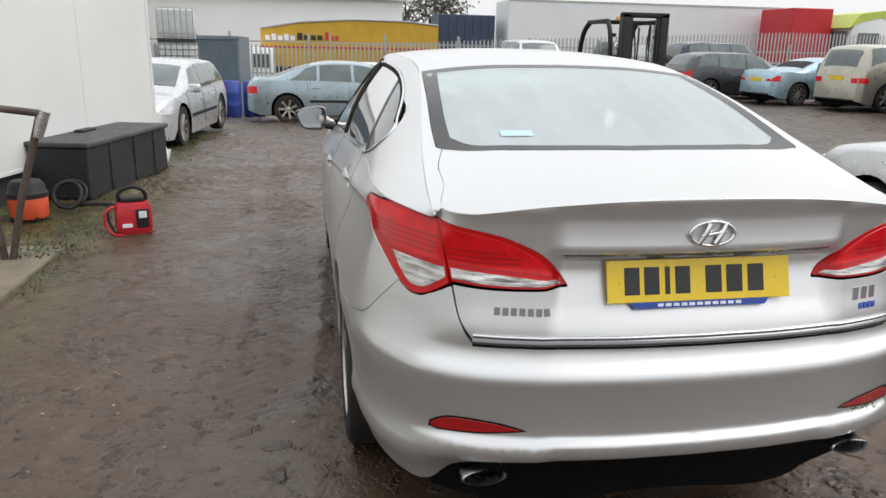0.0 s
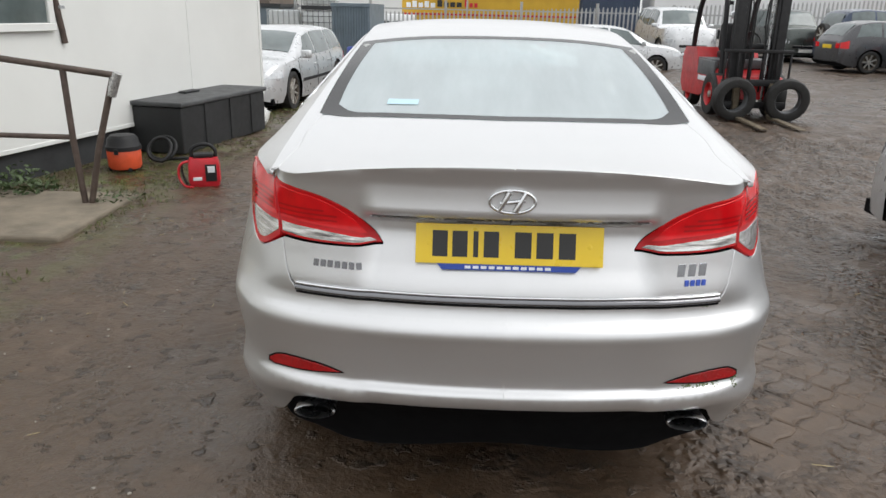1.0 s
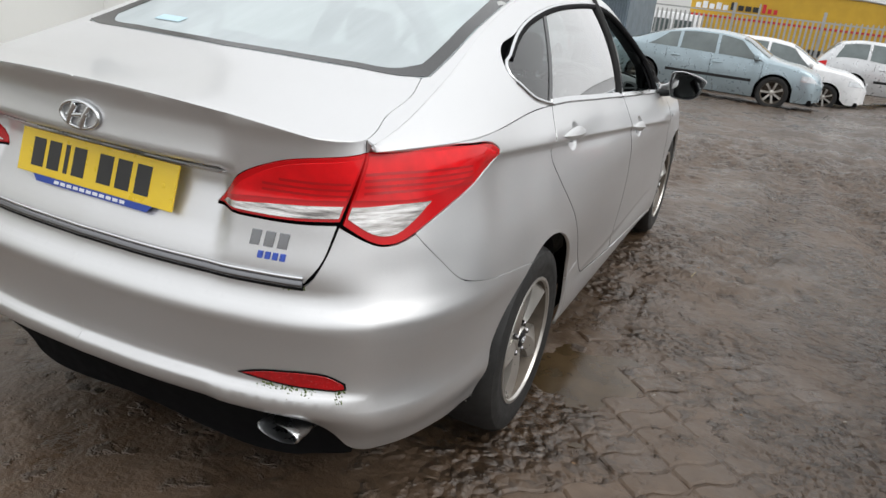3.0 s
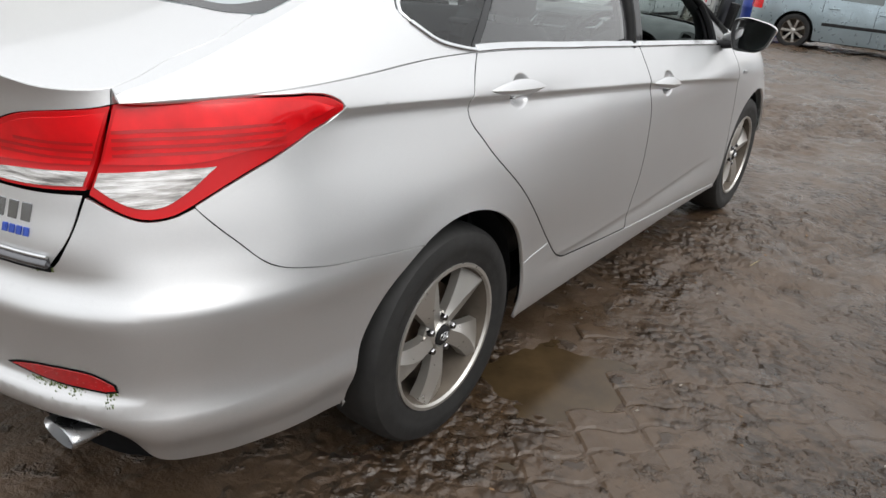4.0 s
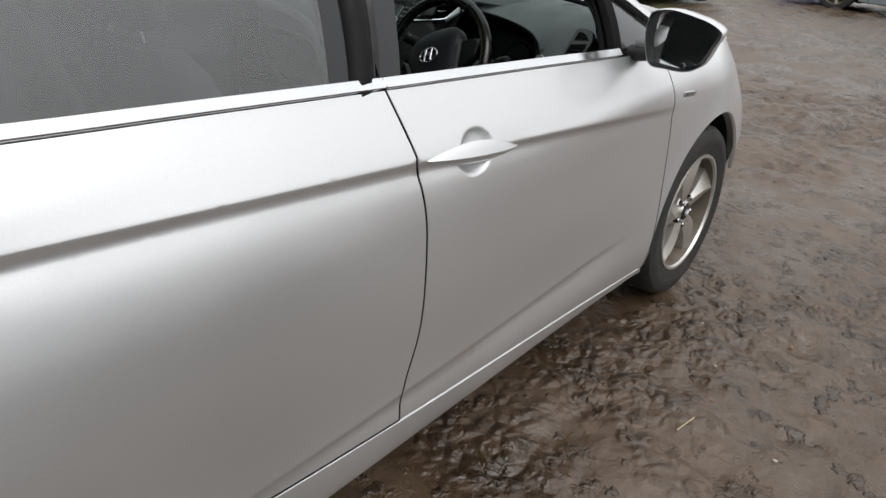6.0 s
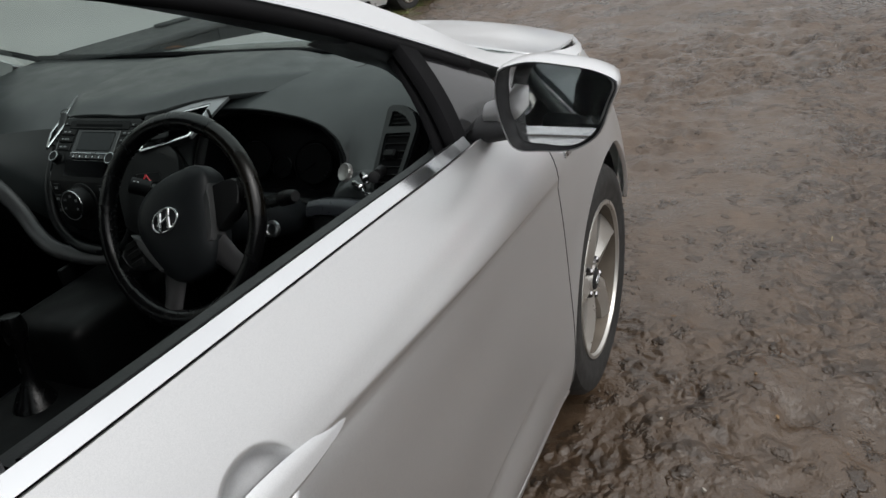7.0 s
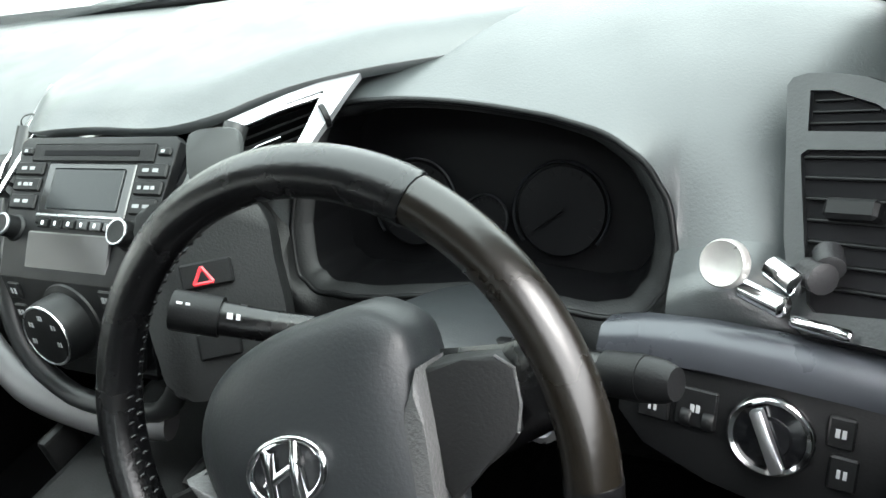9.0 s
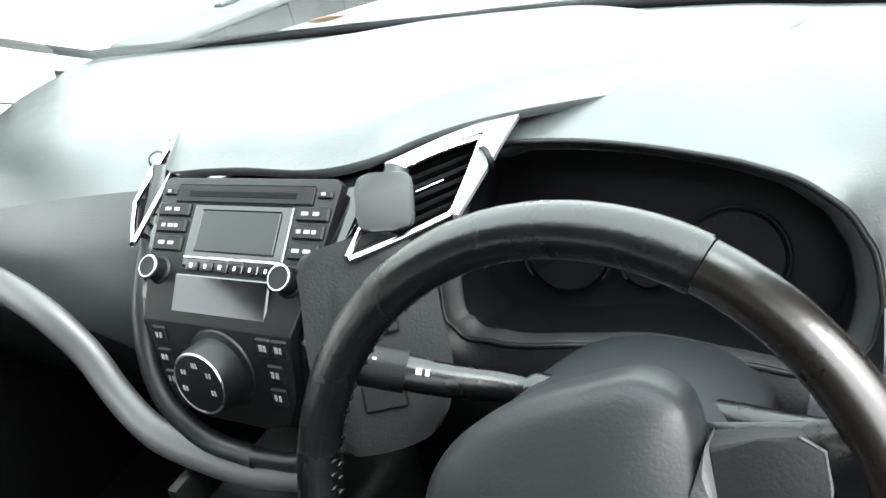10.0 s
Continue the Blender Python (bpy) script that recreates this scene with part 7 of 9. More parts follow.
def mud(name, pale=1.0, relief=1.0):
    """Wet silty mud: smooth slimy sheets with a film of water, broken by patches of dark clods."""
    m, n, l, p = nodes_of(name)
    co = n.new("ShaderNodeNewGeometry").outputs["Position"]
    big, mid = noise_node(n, l, co, 0.6, 5, 0.6), noise_node(n, l, co, 2.4, 7, 0.62)
    small, fine = noise_node(n, l, co, 13.0, 5, 0.6), noise_node(n, l, co, 75, 4, 0.65)
    k = pale
    # tone follows the relief: low spots coloured darker in place of their shading
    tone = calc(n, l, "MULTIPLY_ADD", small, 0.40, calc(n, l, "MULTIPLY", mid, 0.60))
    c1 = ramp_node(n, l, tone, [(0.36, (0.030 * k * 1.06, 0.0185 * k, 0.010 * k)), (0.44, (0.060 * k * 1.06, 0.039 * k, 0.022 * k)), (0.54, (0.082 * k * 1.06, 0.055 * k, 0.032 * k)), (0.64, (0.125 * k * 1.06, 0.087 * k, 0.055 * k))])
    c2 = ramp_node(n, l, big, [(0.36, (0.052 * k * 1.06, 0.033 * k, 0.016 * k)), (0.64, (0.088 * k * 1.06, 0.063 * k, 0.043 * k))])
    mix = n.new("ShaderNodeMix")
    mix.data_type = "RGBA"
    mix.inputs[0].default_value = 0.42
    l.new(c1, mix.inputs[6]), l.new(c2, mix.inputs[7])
    # thin moss creeping in from the verge
    sep = n.new("ShaderNodeSeparateXYZ")
    l.new(co, sep.inputs[0])
    edge = cut_node(n, l, sep.outputs[0], -3.1, -2.1, 1.0, 0.0)
    both = calc(n, l, "MULTIPLY", edge, cut_node(n, l, noise_node(n, l, co, 3.4, 6, 0.7), 0.47, 0.58))
    green = n.new("ShaderNodeMix")
    green.data_type = "RGBA"
    green.inputs[7].default_value = (0.085, 0.092, 0.030, 1)
    l.new(both, green.inputs[0]), l.new(mix.outputs[2], green.inputs[6])
    # patches of dark wet clods, the darkening also standing in for shade
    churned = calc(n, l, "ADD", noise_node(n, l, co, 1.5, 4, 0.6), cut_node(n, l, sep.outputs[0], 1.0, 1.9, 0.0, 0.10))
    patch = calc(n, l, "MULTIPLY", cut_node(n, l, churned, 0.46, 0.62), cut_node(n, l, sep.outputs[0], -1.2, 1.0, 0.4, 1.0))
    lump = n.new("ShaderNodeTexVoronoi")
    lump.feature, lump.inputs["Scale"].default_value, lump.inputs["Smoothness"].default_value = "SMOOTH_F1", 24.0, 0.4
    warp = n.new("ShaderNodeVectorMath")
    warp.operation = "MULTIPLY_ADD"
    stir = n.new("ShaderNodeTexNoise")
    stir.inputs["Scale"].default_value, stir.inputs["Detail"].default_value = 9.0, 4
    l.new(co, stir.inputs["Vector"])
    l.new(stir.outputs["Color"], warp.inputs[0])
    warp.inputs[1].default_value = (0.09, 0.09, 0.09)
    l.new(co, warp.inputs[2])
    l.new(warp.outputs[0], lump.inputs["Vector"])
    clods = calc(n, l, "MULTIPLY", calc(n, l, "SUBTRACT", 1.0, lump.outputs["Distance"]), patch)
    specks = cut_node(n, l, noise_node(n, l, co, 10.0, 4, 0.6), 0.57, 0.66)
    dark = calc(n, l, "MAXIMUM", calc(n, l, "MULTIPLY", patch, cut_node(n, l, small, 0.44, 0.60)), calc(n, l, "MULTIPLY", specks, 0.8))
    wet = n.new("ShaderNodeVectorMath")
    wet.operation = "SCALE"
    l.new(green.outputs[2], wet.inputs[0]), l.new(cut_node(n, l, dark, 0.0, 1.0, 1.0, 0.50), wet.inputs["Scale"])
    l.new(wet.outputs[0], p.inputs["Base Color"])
    film = cut_node(n, l, calc(n, l, "MULTIPLY_ADD", mid, 0.5, calc(n, l, "MULTIPLY", big, 0.5)), 0.40, 0.58, 0.22, 0.50)
    l.new(calc(n, l, "MULTIPLY_ADD", fine, 0.16, calc(n, l, "SUBTRACT", film, 0.06)), p.inputs["Roughness"])
    p.inputs["Specular IOR Level"].default_value = 0.62
    height = calc(n, l, "MULTIPLY_ADD", clods, 0.95, calc(n, l, "MULTIPLY", mid, 0.9))
    height = calc(n, l, "MULTIPLY_ADD", small, 0.42, height)
    height = calc(n, l, "MULTIPLY_ADD", specks, 0.26, height)
    height = calc(n, l, "MULTIPLY_ADD", fine, 0.085, height)
    b = n.new("ShaderNodeBump")
    b.inputs["Strength"].default_value, b.inputs["Distance"].default_value = relief, 0.026
    l.new(height, b.inputs["Height"])
    l.new(b.outputs[0], p.inputs["Normal"])
    return m


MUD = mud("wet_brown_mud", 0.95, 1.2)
PAVED = (1.0, 2.55, -1.9, 0.95)  # stretch of block paving that shows through the mud


def paving_mask(x, y):
    a, b, c, d = PAVED
    edge = min(x - a, b - x, y - c, d - y)
    return smooth(-0.25, 0.25, edge + 0.35 * noise.noise(Vector((x * 1.6, y * 1.6, 7.7))))


def dip(x, y):
    """The yard falls away gently towards its far end by the trailers."""
    return -min(0.0025 * max(y - 5.0, 0.0) ** 2, 0.8) * (1 - smooth(1.5, 7.0, x)) if y < 60 else 0.0


PUDDLE = (1.02, 0.50, 0.24, 0.42)  # hollow of muddy water beside the rear wheel


def hollow_at(x, y):
    return math.exp(-(((x - PUDDLE[0]) / PUDDLE[2]) ** 2 + ((y - PUDDLE[1]) / PUDDLE[3]) ** 2)) if -0.5 < x < 2.5 and -1.5 < y < 2.5 else 0.0


def ruts(x, y):
    """Tyre ruts squeezed up along the yard, with tread marks across them."""
    f = 0.0
    for cx, w, bend, y0, y1 in ((-1.28, 0.15, 0.10, -0.2, 9.0), (1.62, 0.16, -0.12, 1.2, 9.0), (2.35, 0.16, 0.15, 1.6, 10.0)):
        d = (x - cx - bend * math.sin(y * 0.8)) / w
        k = smooth(y0, y0 + 0.8, y) * (1 - smooth(y1 - 2, y1, y))
        if abs(d) < 3 and k > 0:
            f += k * (-0.020 * math.exp(-d ** 4) + 0.013 * math.exp(-((abs(d) - 1.45) / 0.4) ** 2))
            f += k * 0.0045 * math.exp(-d ** 4) * math.sin(y * 78 + 9 * abs(d))
    return f


def ground_z(x, y):
    near = -6 < x < 9 and -4 < y < 12
    f = 0.012 * noise.fractal(Vector((x * 1.1, y * 1.1, 3.1)), 0.9, 2.0, 4)
    wear = paving_mask(x, y) if -0.5 < x < 3.5 and -3 < y < 3 else 0.0
    far = smooth(3.0, 7.0, y) + 0.8 * smooth(1.4, 2.8, x) * smooth(0.9, 2.4, y)
    churn = far * 0.75 + smooth(0.02, 0.45, noise.noise(Vector((x * 0.8, y * 0.8, 4.4)))) * (0.35 if x < 0.9 and y < 3 else 0.9) if near else far
    churn = min(churn, 1.2) * (1 - 0.9 * wear)
    if churn > 0.01:
        lump = noise.fractal(Vector((x * 6.5, y * 6.5, 6.0)), 0.8, 2.1, 4)
        f += churn * (0.030 * lump + 0.022 * noise.fractal(Vector((x * 2.1, y * 1.2, 9.0)), 0.9, 2.0, 3))
    if near:
        f += ruts(x, y) * (1 - wear)
    f += 0.0035 * noise.fractal(Vector((x * 16, y * 16, 1.7)), 0.8, 2.0, 2)
    calm = math.exp(-((abs(x) - 0.8) / 0.25) ** 2) * (math.exp(-(y / 0.35) ** 2) + math.exp(-((y - 2.77) / 0.35) ** 2))
    f = f * (1 - 0.8 * calm) - 0.004
    silt = smooth(-0.25, 0.35, noise.noise(Vector((x * 2.3, y * 2.3, 12.5))))  # silt lies thicker in places
    return f * (1 - 0.55 * wear) - 0.0068 * wear + 0.0065 * wear * silt - 0.013 * hollow_at(x, y) + dip(x, y)


def ground():
    def axis(lo, a, b, hi, fine):
        v = [a]
        s = fine
        while v[0] > lo:
            s *= 1.12
            v.insert(0, max(v[0] - s, lo))
        while v[-1] < b:
            v.append(v[-1] + fine)
        s = fine
        while v[-1] < hi:
            s *= 1.09
            v.append(min(v[-1] + s, hi))
        return v

    xs, ys = axis(-300, -3.6, 4.4, 300, 0.022), axis(-200, -2.6, 6.6, 400, 0.022)
    co = [(x, y, ground_z(x, y) if abs(x) < 40 and -30 < y < 60 else 0.0) for y in ys for x in xs]
    k = len(xs)
    fs = [(j * k + i, j * k + i + 1, (j + 1) * k + i + 1, (j + 1) * k + i) for j in range(len(ys) - 1) for i in range(k - 1)]
    me = bpy.data.meshes.new("ground")
    me.from_pydata(co, [], fs)
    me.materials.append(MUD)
    for f in me.polygons:
        f.use_smooth = True
    return tagged(new("ground", me), "wet brown churned mud over worn block paving", "ground", kind="structure")


ground()
WATER = surface("muddy_puddle_water", (0.060, 0.039, 0.019), 0.20, var=0.35, scale=7, bump=0.10, grain=14, spread=0.05)
puddle = thing("puddle", "shallow brown puddle of muddy water beside the rear wheel", "puddle", (PUDDLE[0], PUDDLE[1], -0.0125))
bm = bmesh.new()
bm.faces.new([bm.verts.new(((0.95 + 0.12 * math.sin(3 * a) + 0.08 * math.sin(5 * a + 1)) * 1.25 * PUDDLE[2] * math.cos(a), (0.95 + 0.1 * math.sin(4 * a)) * 1.2 * PUDDLE[3] * math.sin(a), 0.0)) for a in np.linspace(0, 2 * math.pi, 60, endpoint=False)])
part("water", bm, WATER, puddle)


# ---- other cars in the yard ----
def paint(name, c, metal=0.6):
    return surface(name, c, 0.32, metal, var=0.10, scale=3, coat=0.6, spread=0.08)


GLASS_FAR = surface("dark_car_window", (0.11, 0.135, 0.135), 0.06, var=0.3, scale=2, spread=0.03, spec=0.8)
HEADLAMP = surface("clear_headlamp", (0.62, 0.64, 0.66), 0.12, 0.35, var=0.3, scale=18, coat=1.0)
PLATE_WHITE = surface("white_plate", (0.75, 0.75, 0.72), 0.4, var=0.05)
SHAPES = {  # outline of the top along the length, belt height along it, then stations of the glass
    "hatch": dict(top=[(0, 0.90), (0.015, 0.98), (0.04, 1.10), (0.10, 1.35), (0.16, 1.46), (0.32, 1.50), (0.50, 1.485), (0.60, 1.40), (0.74, 1.08), (0.80, 0.995), (0.92, 0.90), (0.985, 0.72), (1, 0.60)], belt=[(0, 0.88), (0.1, 0.98), (0.4, 0.95), (0.74, 0.92), (0.82, 0.90), (0.95, 0.78), (1, 0.58)], screen=(0.735, 0.585), rear=(0.028, 0.125), sides=((0.115, 0.165, 0.30, 0.30), (0.315, 0.315, 0.50, 0.50), (0.515, 0.515, 0.725, 0.585))),
    "fastback": dict(top=[(0, 0.86), (0.01, 0.98), (0.05, 1.03), (0.12, 1.10), (0.24, 1.30), (0.35, 1.425), (0.48, 1.46), (0.56, 1.44), (0.64, 1.36), (0.76, 1.05), (0.80, 0.99), (0.92, 0.88), (0.985, 0.70), (1, 0.56)], belt=[(0, 0.85), (0.05, 0.985), (0.2, 0.99), (0.5, 0.95), (0.76, 0.92), (0.85, 0.88), (0.95, 0.76), (1, 0.55)], screen=(0.755, 0.625), rear=(0.10, 0.31), sides=((0.20, 0.30, 0.345, 0.345), (0.36, 0.36, 0.52, 0.515), (0.535, 0.53, 0.745, 0.62))),
    "estate": dict(top=[(0, 0.88), (0.012, 0.98), (0.05, 1.20), (0.09, 1.38), (0.15, 1.46), (0.35, 1.50), (0.52, 1.48), (0.61, 1.40), (0.74, 1.07), (0.79, 0.99), (0.92, 0.89), (0.985, 0.70), (1, 0.58)], belt=[(0, 0.87), (0.08, 0.98), (0.4, 0.95), (0.74, 0.92), (0.84, 0.89), (0.95, 0.77), (1, 0.56)], screen=(0.735, 0.60), rear=(0.025, 0.10), sides=((0.085, 0.125, 0.25, 0.25), (0.265, 0.265, 0.47, 0.47), (0.485, 0.485, 0.725, 0.60))),
    "suv": dict(top=[(0, 0.95), (0.01, 1.15), (0.035, 1.55), (0.06, 1.72), (0.12, 1.79), (0.35, 1.80), (0.55, 1.78), (0.61, 1.72), (0.70, 1.30), (0.73, 1.16), (0.90, 1.10), (0.985, 1.00), (1, 0.78)], belt=[(0, 0.94), (0.05, 1.14), (0.4, 1.13), (0.7, 1.11), (0.8, 1.08), (0.96, 0.98), (1, 0.76)], screen=(0.71, 0.62), rear=(0.014, 0.05), sides=((0.06, 0.08, 0.24, 0.24), (0.255, 0.255, 0.44, 0.44), (0.455, 0.455, 0.69, 0.625))),
    "convertible": dict(top=[(0, 0.80), (0.01, 0.95), (0.05, 1.0), (0.20, 1.02), (0.30, 1.22), (0.40, 1.36), (0.52, 1.40), (0.60, 1.36), (0.72, 1.03), (0.77, 0.96), (0.92, 0.86), (0.985, 0.68), (1, 0.55)], belt=[(0, 0.79), (0.05, 0.95), (0.2, 0.95), (0.5, 0.92), (0.74, 0.89), (0.85, 0.86), (0.95, 0.74), (1, 0.53)], screen=(0.715, 0.595), rear=(0.25, 0.34), sides=((0.31, 0.35, 0.46, 0.46), (0.475, 0.475, 0.705, 0.60))),
}


def road_wheel(parent, at, g, r, spokes, width=0.20, rim_material=None, tyre_r=0.70):
    ob = new("wheel")
    ob.parent, ob.matrix_basis = parent, pose(*at, 0, 90 * g, 0)
    w = width / 2
    bm = bmesh.new()
    lathe(bm, [(r * tyre_r, -w * 0.8), (r * 0.86, -w), (r * 0.97, -w * 0.9), (r, -w * 0.5), (r, w * 0.5), (r * 0.97, w * 0.9), (r * 0.86, w), (r * tyre_r, w * 0.85)], 36)
    part("tyre", bm, RUBBER, ob, "black tyre", smooth_angle=35)
    bm = bmesh.new()
    lathe(bm, [(r * tyre_r * 1.01, w * 0.84), (r * tyre_r * 0.99, w * 0.94), (r * tyre_r * 0.93, w * 0.8), (r * tyre_r * 0.9, 0.0), (r * tyre_r * 0.86, -w * 0.5), (0.0, -w * 0.5)], 36)
    part("rim", bm, rim_material or ALLOY_DIRTY, ob, "", smooth_angle=35)
    for i in range(spokes):
        bm = bmesh.new()
        k = 2.2 / spokes
        loft(bm, [[(q * r * tyre_r, -k * r * 0.42 * f, w * z), (q * r * tyre_r, -k * r * 0.30 * f, w * (z + 0.22)), (q * r * tyre_r, k * r * 0.30 * f, w * (z + 0.22)), (q * r * tyre_r, k * r * 0.42 * f, w * z)] for q, f, z in ((0.06, 0.5, 0.45), (0.4, 0.55, 0.55), (0.75, 0.62, 0.62), (0.96, 0.85, 0.62))])
        bmesh.ops.transform(bm, matrix=pose(0, 0, 0, 0, 0, 360 * i / spokes + 11), verts=bm.verts[:])
        part("spoke", bm, ALLOY, ob, "", smooth_angle=30)
    bm = bmesh.new()
    lathe(bm, [(r * 0.17, w * 0.4), (r * 0.16, w * 0.75), (r * 0.10, w * 0.82), (0.0, w * 0.82)], 20)
    part("centre_cap", bm, ALLOY, ob, "", smooth_angle=30)
    return ob


def parked_car(name, label, kind, at, turn, colour, length=4.4, width=1.78, tall=1.0, wheel_r=0.31, spokes=7, group="cars parked in the yard", trim=None, soft_top=None, spare=False, step=0.06):
    s = SHAPES[kind]
    L, W = length, width / 2
    top_f, belt_f = spline(s["top"]), spline(s["belt"])
    plan_f = spline([(0, 0.80), (0.02, 0.90), (0.06, 0.955), (0.2, 0.99), (0.5, 1.0), (0.8, 0.985), (0.92, 0.93), (0.975, 0.80), (1, 0.62)])
    prof = spline([(0, 0.92), (0.25, 0.975), (0.55, 1.0), (0.85, 0.985), (1, 0.955)])
    low = 0.20 * tall
    hubs = (-0.30 * L, 0.30 * L)
    R = wheel_r * 1.16
    at = (at[0], at[1], dip(at[0], at[1]))
    ob = thing(name, label, "car", at, turn, group)

    def belt(y):
        return belt_f(y / L + 0.5) * tall

    def roof(y):
        return max(top_f(y / L + 0.5) * tall, belt(y) + 0.012)

    def rails(y):
        w = W * plan_f(y / L + 0.5)
        h = roof(y) - belt(y)
        xb = w * 0.955
        return xb, xb - 0.24 * h - 0.05 * min(h / 0.1, 1), h

    def flank(y, q):
        """A point between the belt and the roof's edge."""
        xb, xr, h = rails(y)
        return Vector((xb + (xr - xb) * q + 0.05 * h * 4 * q * (1 - q), y, belt(y) + (h - min(0.05, h * 0.4)) * q))

    def lid(x, y):
        xb, xr, h = rails(y)
        return Vector((x, y, roof(y) - min(0.05, h * 0.4) * min(abs(x) / max(xr, 0.1), 1) ** 3))

    ys = set(np.linspace(-L / 2, L / 2, int(L / (step * 2.2))))
    for h in hubs:
        ys |= {h + R * math.cos(a) for a in np.linspace(0, math.pi, 15)}
    ys |= {L * (u - 0.5) for u in (0.006, 0.012, 0.02, 0.03, 0.97, 0.985, 0.993)}
    ys = sorted(ys)
    bm = bmesh.new()
    rings = []
    for y in ys:
        u = y / L + 0.5
        zl = low + 0.10 * tall * smooth(0.06, 0.0, u) + 0.06 * smooth(0.94, 1.0, u)
        for h in hubs:
            d = R * R - (y - h) ** 2
            if d > 0:
                zl = max(zl, wheel_r + math.sqrt(d))
        b, w = belt(y), W * plan_f(u)
        half = []
        for f in (0, 0.06, 0.2, 0.4, 0.6, 0.8, 0.93, 1.0):
            z = zl + (b - zl) * f
            half.append(Vector((w * prof(z / b), y, z)))
        half += [flank(y, q) for q in (0.33, 0.66, 1.0)]
        xr = rails(y)[1]
        half += [lid(xr * q, y) for q in (0.93, 0.75, 0.4, 0.0)]
        rings.append(half + [Vector((-p.x, p.y, p.z)) for p in half[-2::-1]])
    vs = [[bm.verts.new(p) for p in r] for r in rings]
    for a, b in zip(vs, vs[1:]):
        for j in range(len(a) - 1):
            bm.faces.new((a[j], a[j + 1], b[j + 1], b[j]))
    for r in (vs[0], vs[-1]):
        bm.faces.new(r)
    bmesh.ops.recalc_face_normals(bm, faces=bm.faces[:])
    body = part("body", bm, colour, ob, "painted car body", smooth_angle=38)
    bm = boxes(((-W * 0.86, -L * 0.47, low - 0.02), (W * 0.86, L * 0.47, low + 0.08)), ((-W * 0.72, -L * 0.44, low), (W * 0.72, L * 0.46, 0.62 * tall)))
    part("underbody", bm, DARK_VOID, ob, "dark underbody and wheel wells")

    def patch(nm, f, n, m, material, label=""):
        bm = bmesh.new()
        g = [[bm.verts.new(f(i / n, j / m)) for j in range(m + 1)] for i in range(n + 1)]
        for i in range(n):
            for j in range(m):
                bm.faces.new((g[i][j], g[i + 1][j], g[i + 1][j + 1], g[i][j + 1]))
        bmesh.ops.recalc_face_normals(bm, faces=bm.faces[:])
        bmesh.ops.solidify(bm, geom=bm.faces[:], thickness=0.004)
        return part(nm, bm, material, ob, label, smooth_angle=40)

    for k, (a0, b0, a1, b1) in enumerate(s["sides"]):
        for g in (1, -1):
            def f(i, j):
                q = 0.08 + 0.86 * j
                ya, yb = a0 + (b0 - a0) * q, a1 + (b1 - a1) * q
                p = flank((ya + (yb - ya) * i - 0.5) * L, q)
                return Vector((g * (p.x + 0.006), p.y, p.z))
            patch("side_window", f, 6, 3, GLASS_FAR, "dark side window")
    for nm, (ua, ub), wide in (("windscreen", s["screen"], 0.90), ("rear_window", s["rear"], 0.84)):
        def f(i, j):
            y = (ua + (ub - ua) * i - 0.5) * L
            p = lid(rails(y)[1] * wide * (2 * j - 1), y)
            return p + Vector((0, 0.006 if nm == "windscreen" else -0.006, 0.006))
        patch(nm, f, 7, 8, soft_top if soft_top and nm == "rear_window" else GLASS_FAR, "car window")
    for g in (1, -1):
        for h in hubs:
            road_wheel(ob, (g * (W * 0.985 - 0.105), h, wheel_r), g, wheel_r, spokes)
        # lamps wrapped round the corners
        for nm, u0, u1, z0, z1, mat in (("headlamp", 0.905, 0.984, 0.64, 0.76, HEADLAMP), ("tail_lamp", 0.004, 0.05, 0.70 if kind != "suv" else 0.78, 0.86 if kind in ("fastback", "convertible") else 0.92, LAMP_RED)):
            def f(i, j):
                u = u0 + (u1 - u0) * i
                y = (u - 0.5) * L
                z = min((z0 + (z1 - z0) * j) * tall, belt(y) - 0.015)
                return Vector((g * (W * plan_f(u) * prof(min(z / belt(y), 1)) + 0.006), y, z))
            patch(nm, f, 6, 3, mat)
            bm = bmesh.new()
            yy, sgn = ((-L / 2, -1) if nm == "tail_lamp" else (L * 0.492, 1))
            x1, x0 = W * (0.795 if sgn < 0 else 0.68), W * (0.56 if sgn < 0 else 0.42)
            box(bm, (min(g * x0, g * x1), min(yy, yy + sgn * 0.012), z0 * tall), (max(g * x0, g * x1), max(yy, yy + sgn * 0.012), min(z1 * tall, belt(-L / 2) - 0.02) if sgn < 0 else z1 * 0.97 * tall), 0.004, 1)
            part(nm, bm, mat, ob, "")
        bm = bmesh.new()
        xb = rails(L * 0.2)[0]
        box(bm, (-0.09, -0.05, -0.06), (0.09, 0.05, 0.07), 0.03, 2, pose(g * (xb + 0.10), L * 0.205, belt(L * 0.2) + 0.07))
        part("door_mirror", bm, colour, ob, "painted door mirror", smooth_angle=50)
        bm = bmesh.new()
        x = W * 0.995
        box(bm, (min(g * x, g * (x + 0.014)), -L * 0.19, 0.50 * tall), (max(g * x, g * (x + 0.014)), L * 0.20, 0.56 * tall), 0.005, 1)
        part("rubbing_strip", bm, trim or BLACK_TRIM, ob, "")
        for u in (0.345, 0.54):
            bm = bmesh.new()
            y = (u - 0.5) * L
            z = belt(y) - 0.13
            x = W * plan_f(u) * prof(z / belt(y))
            box(bm, (min(g * x, g * (x + 0.025)), y - 0.10, z - 0.012), (max(g * x, g * (x + 0.025)), y + 0.09, z + 0.012), 0.008, 2)
            part("door_handle", bm, colour, ob, "", smooth_angle=50)
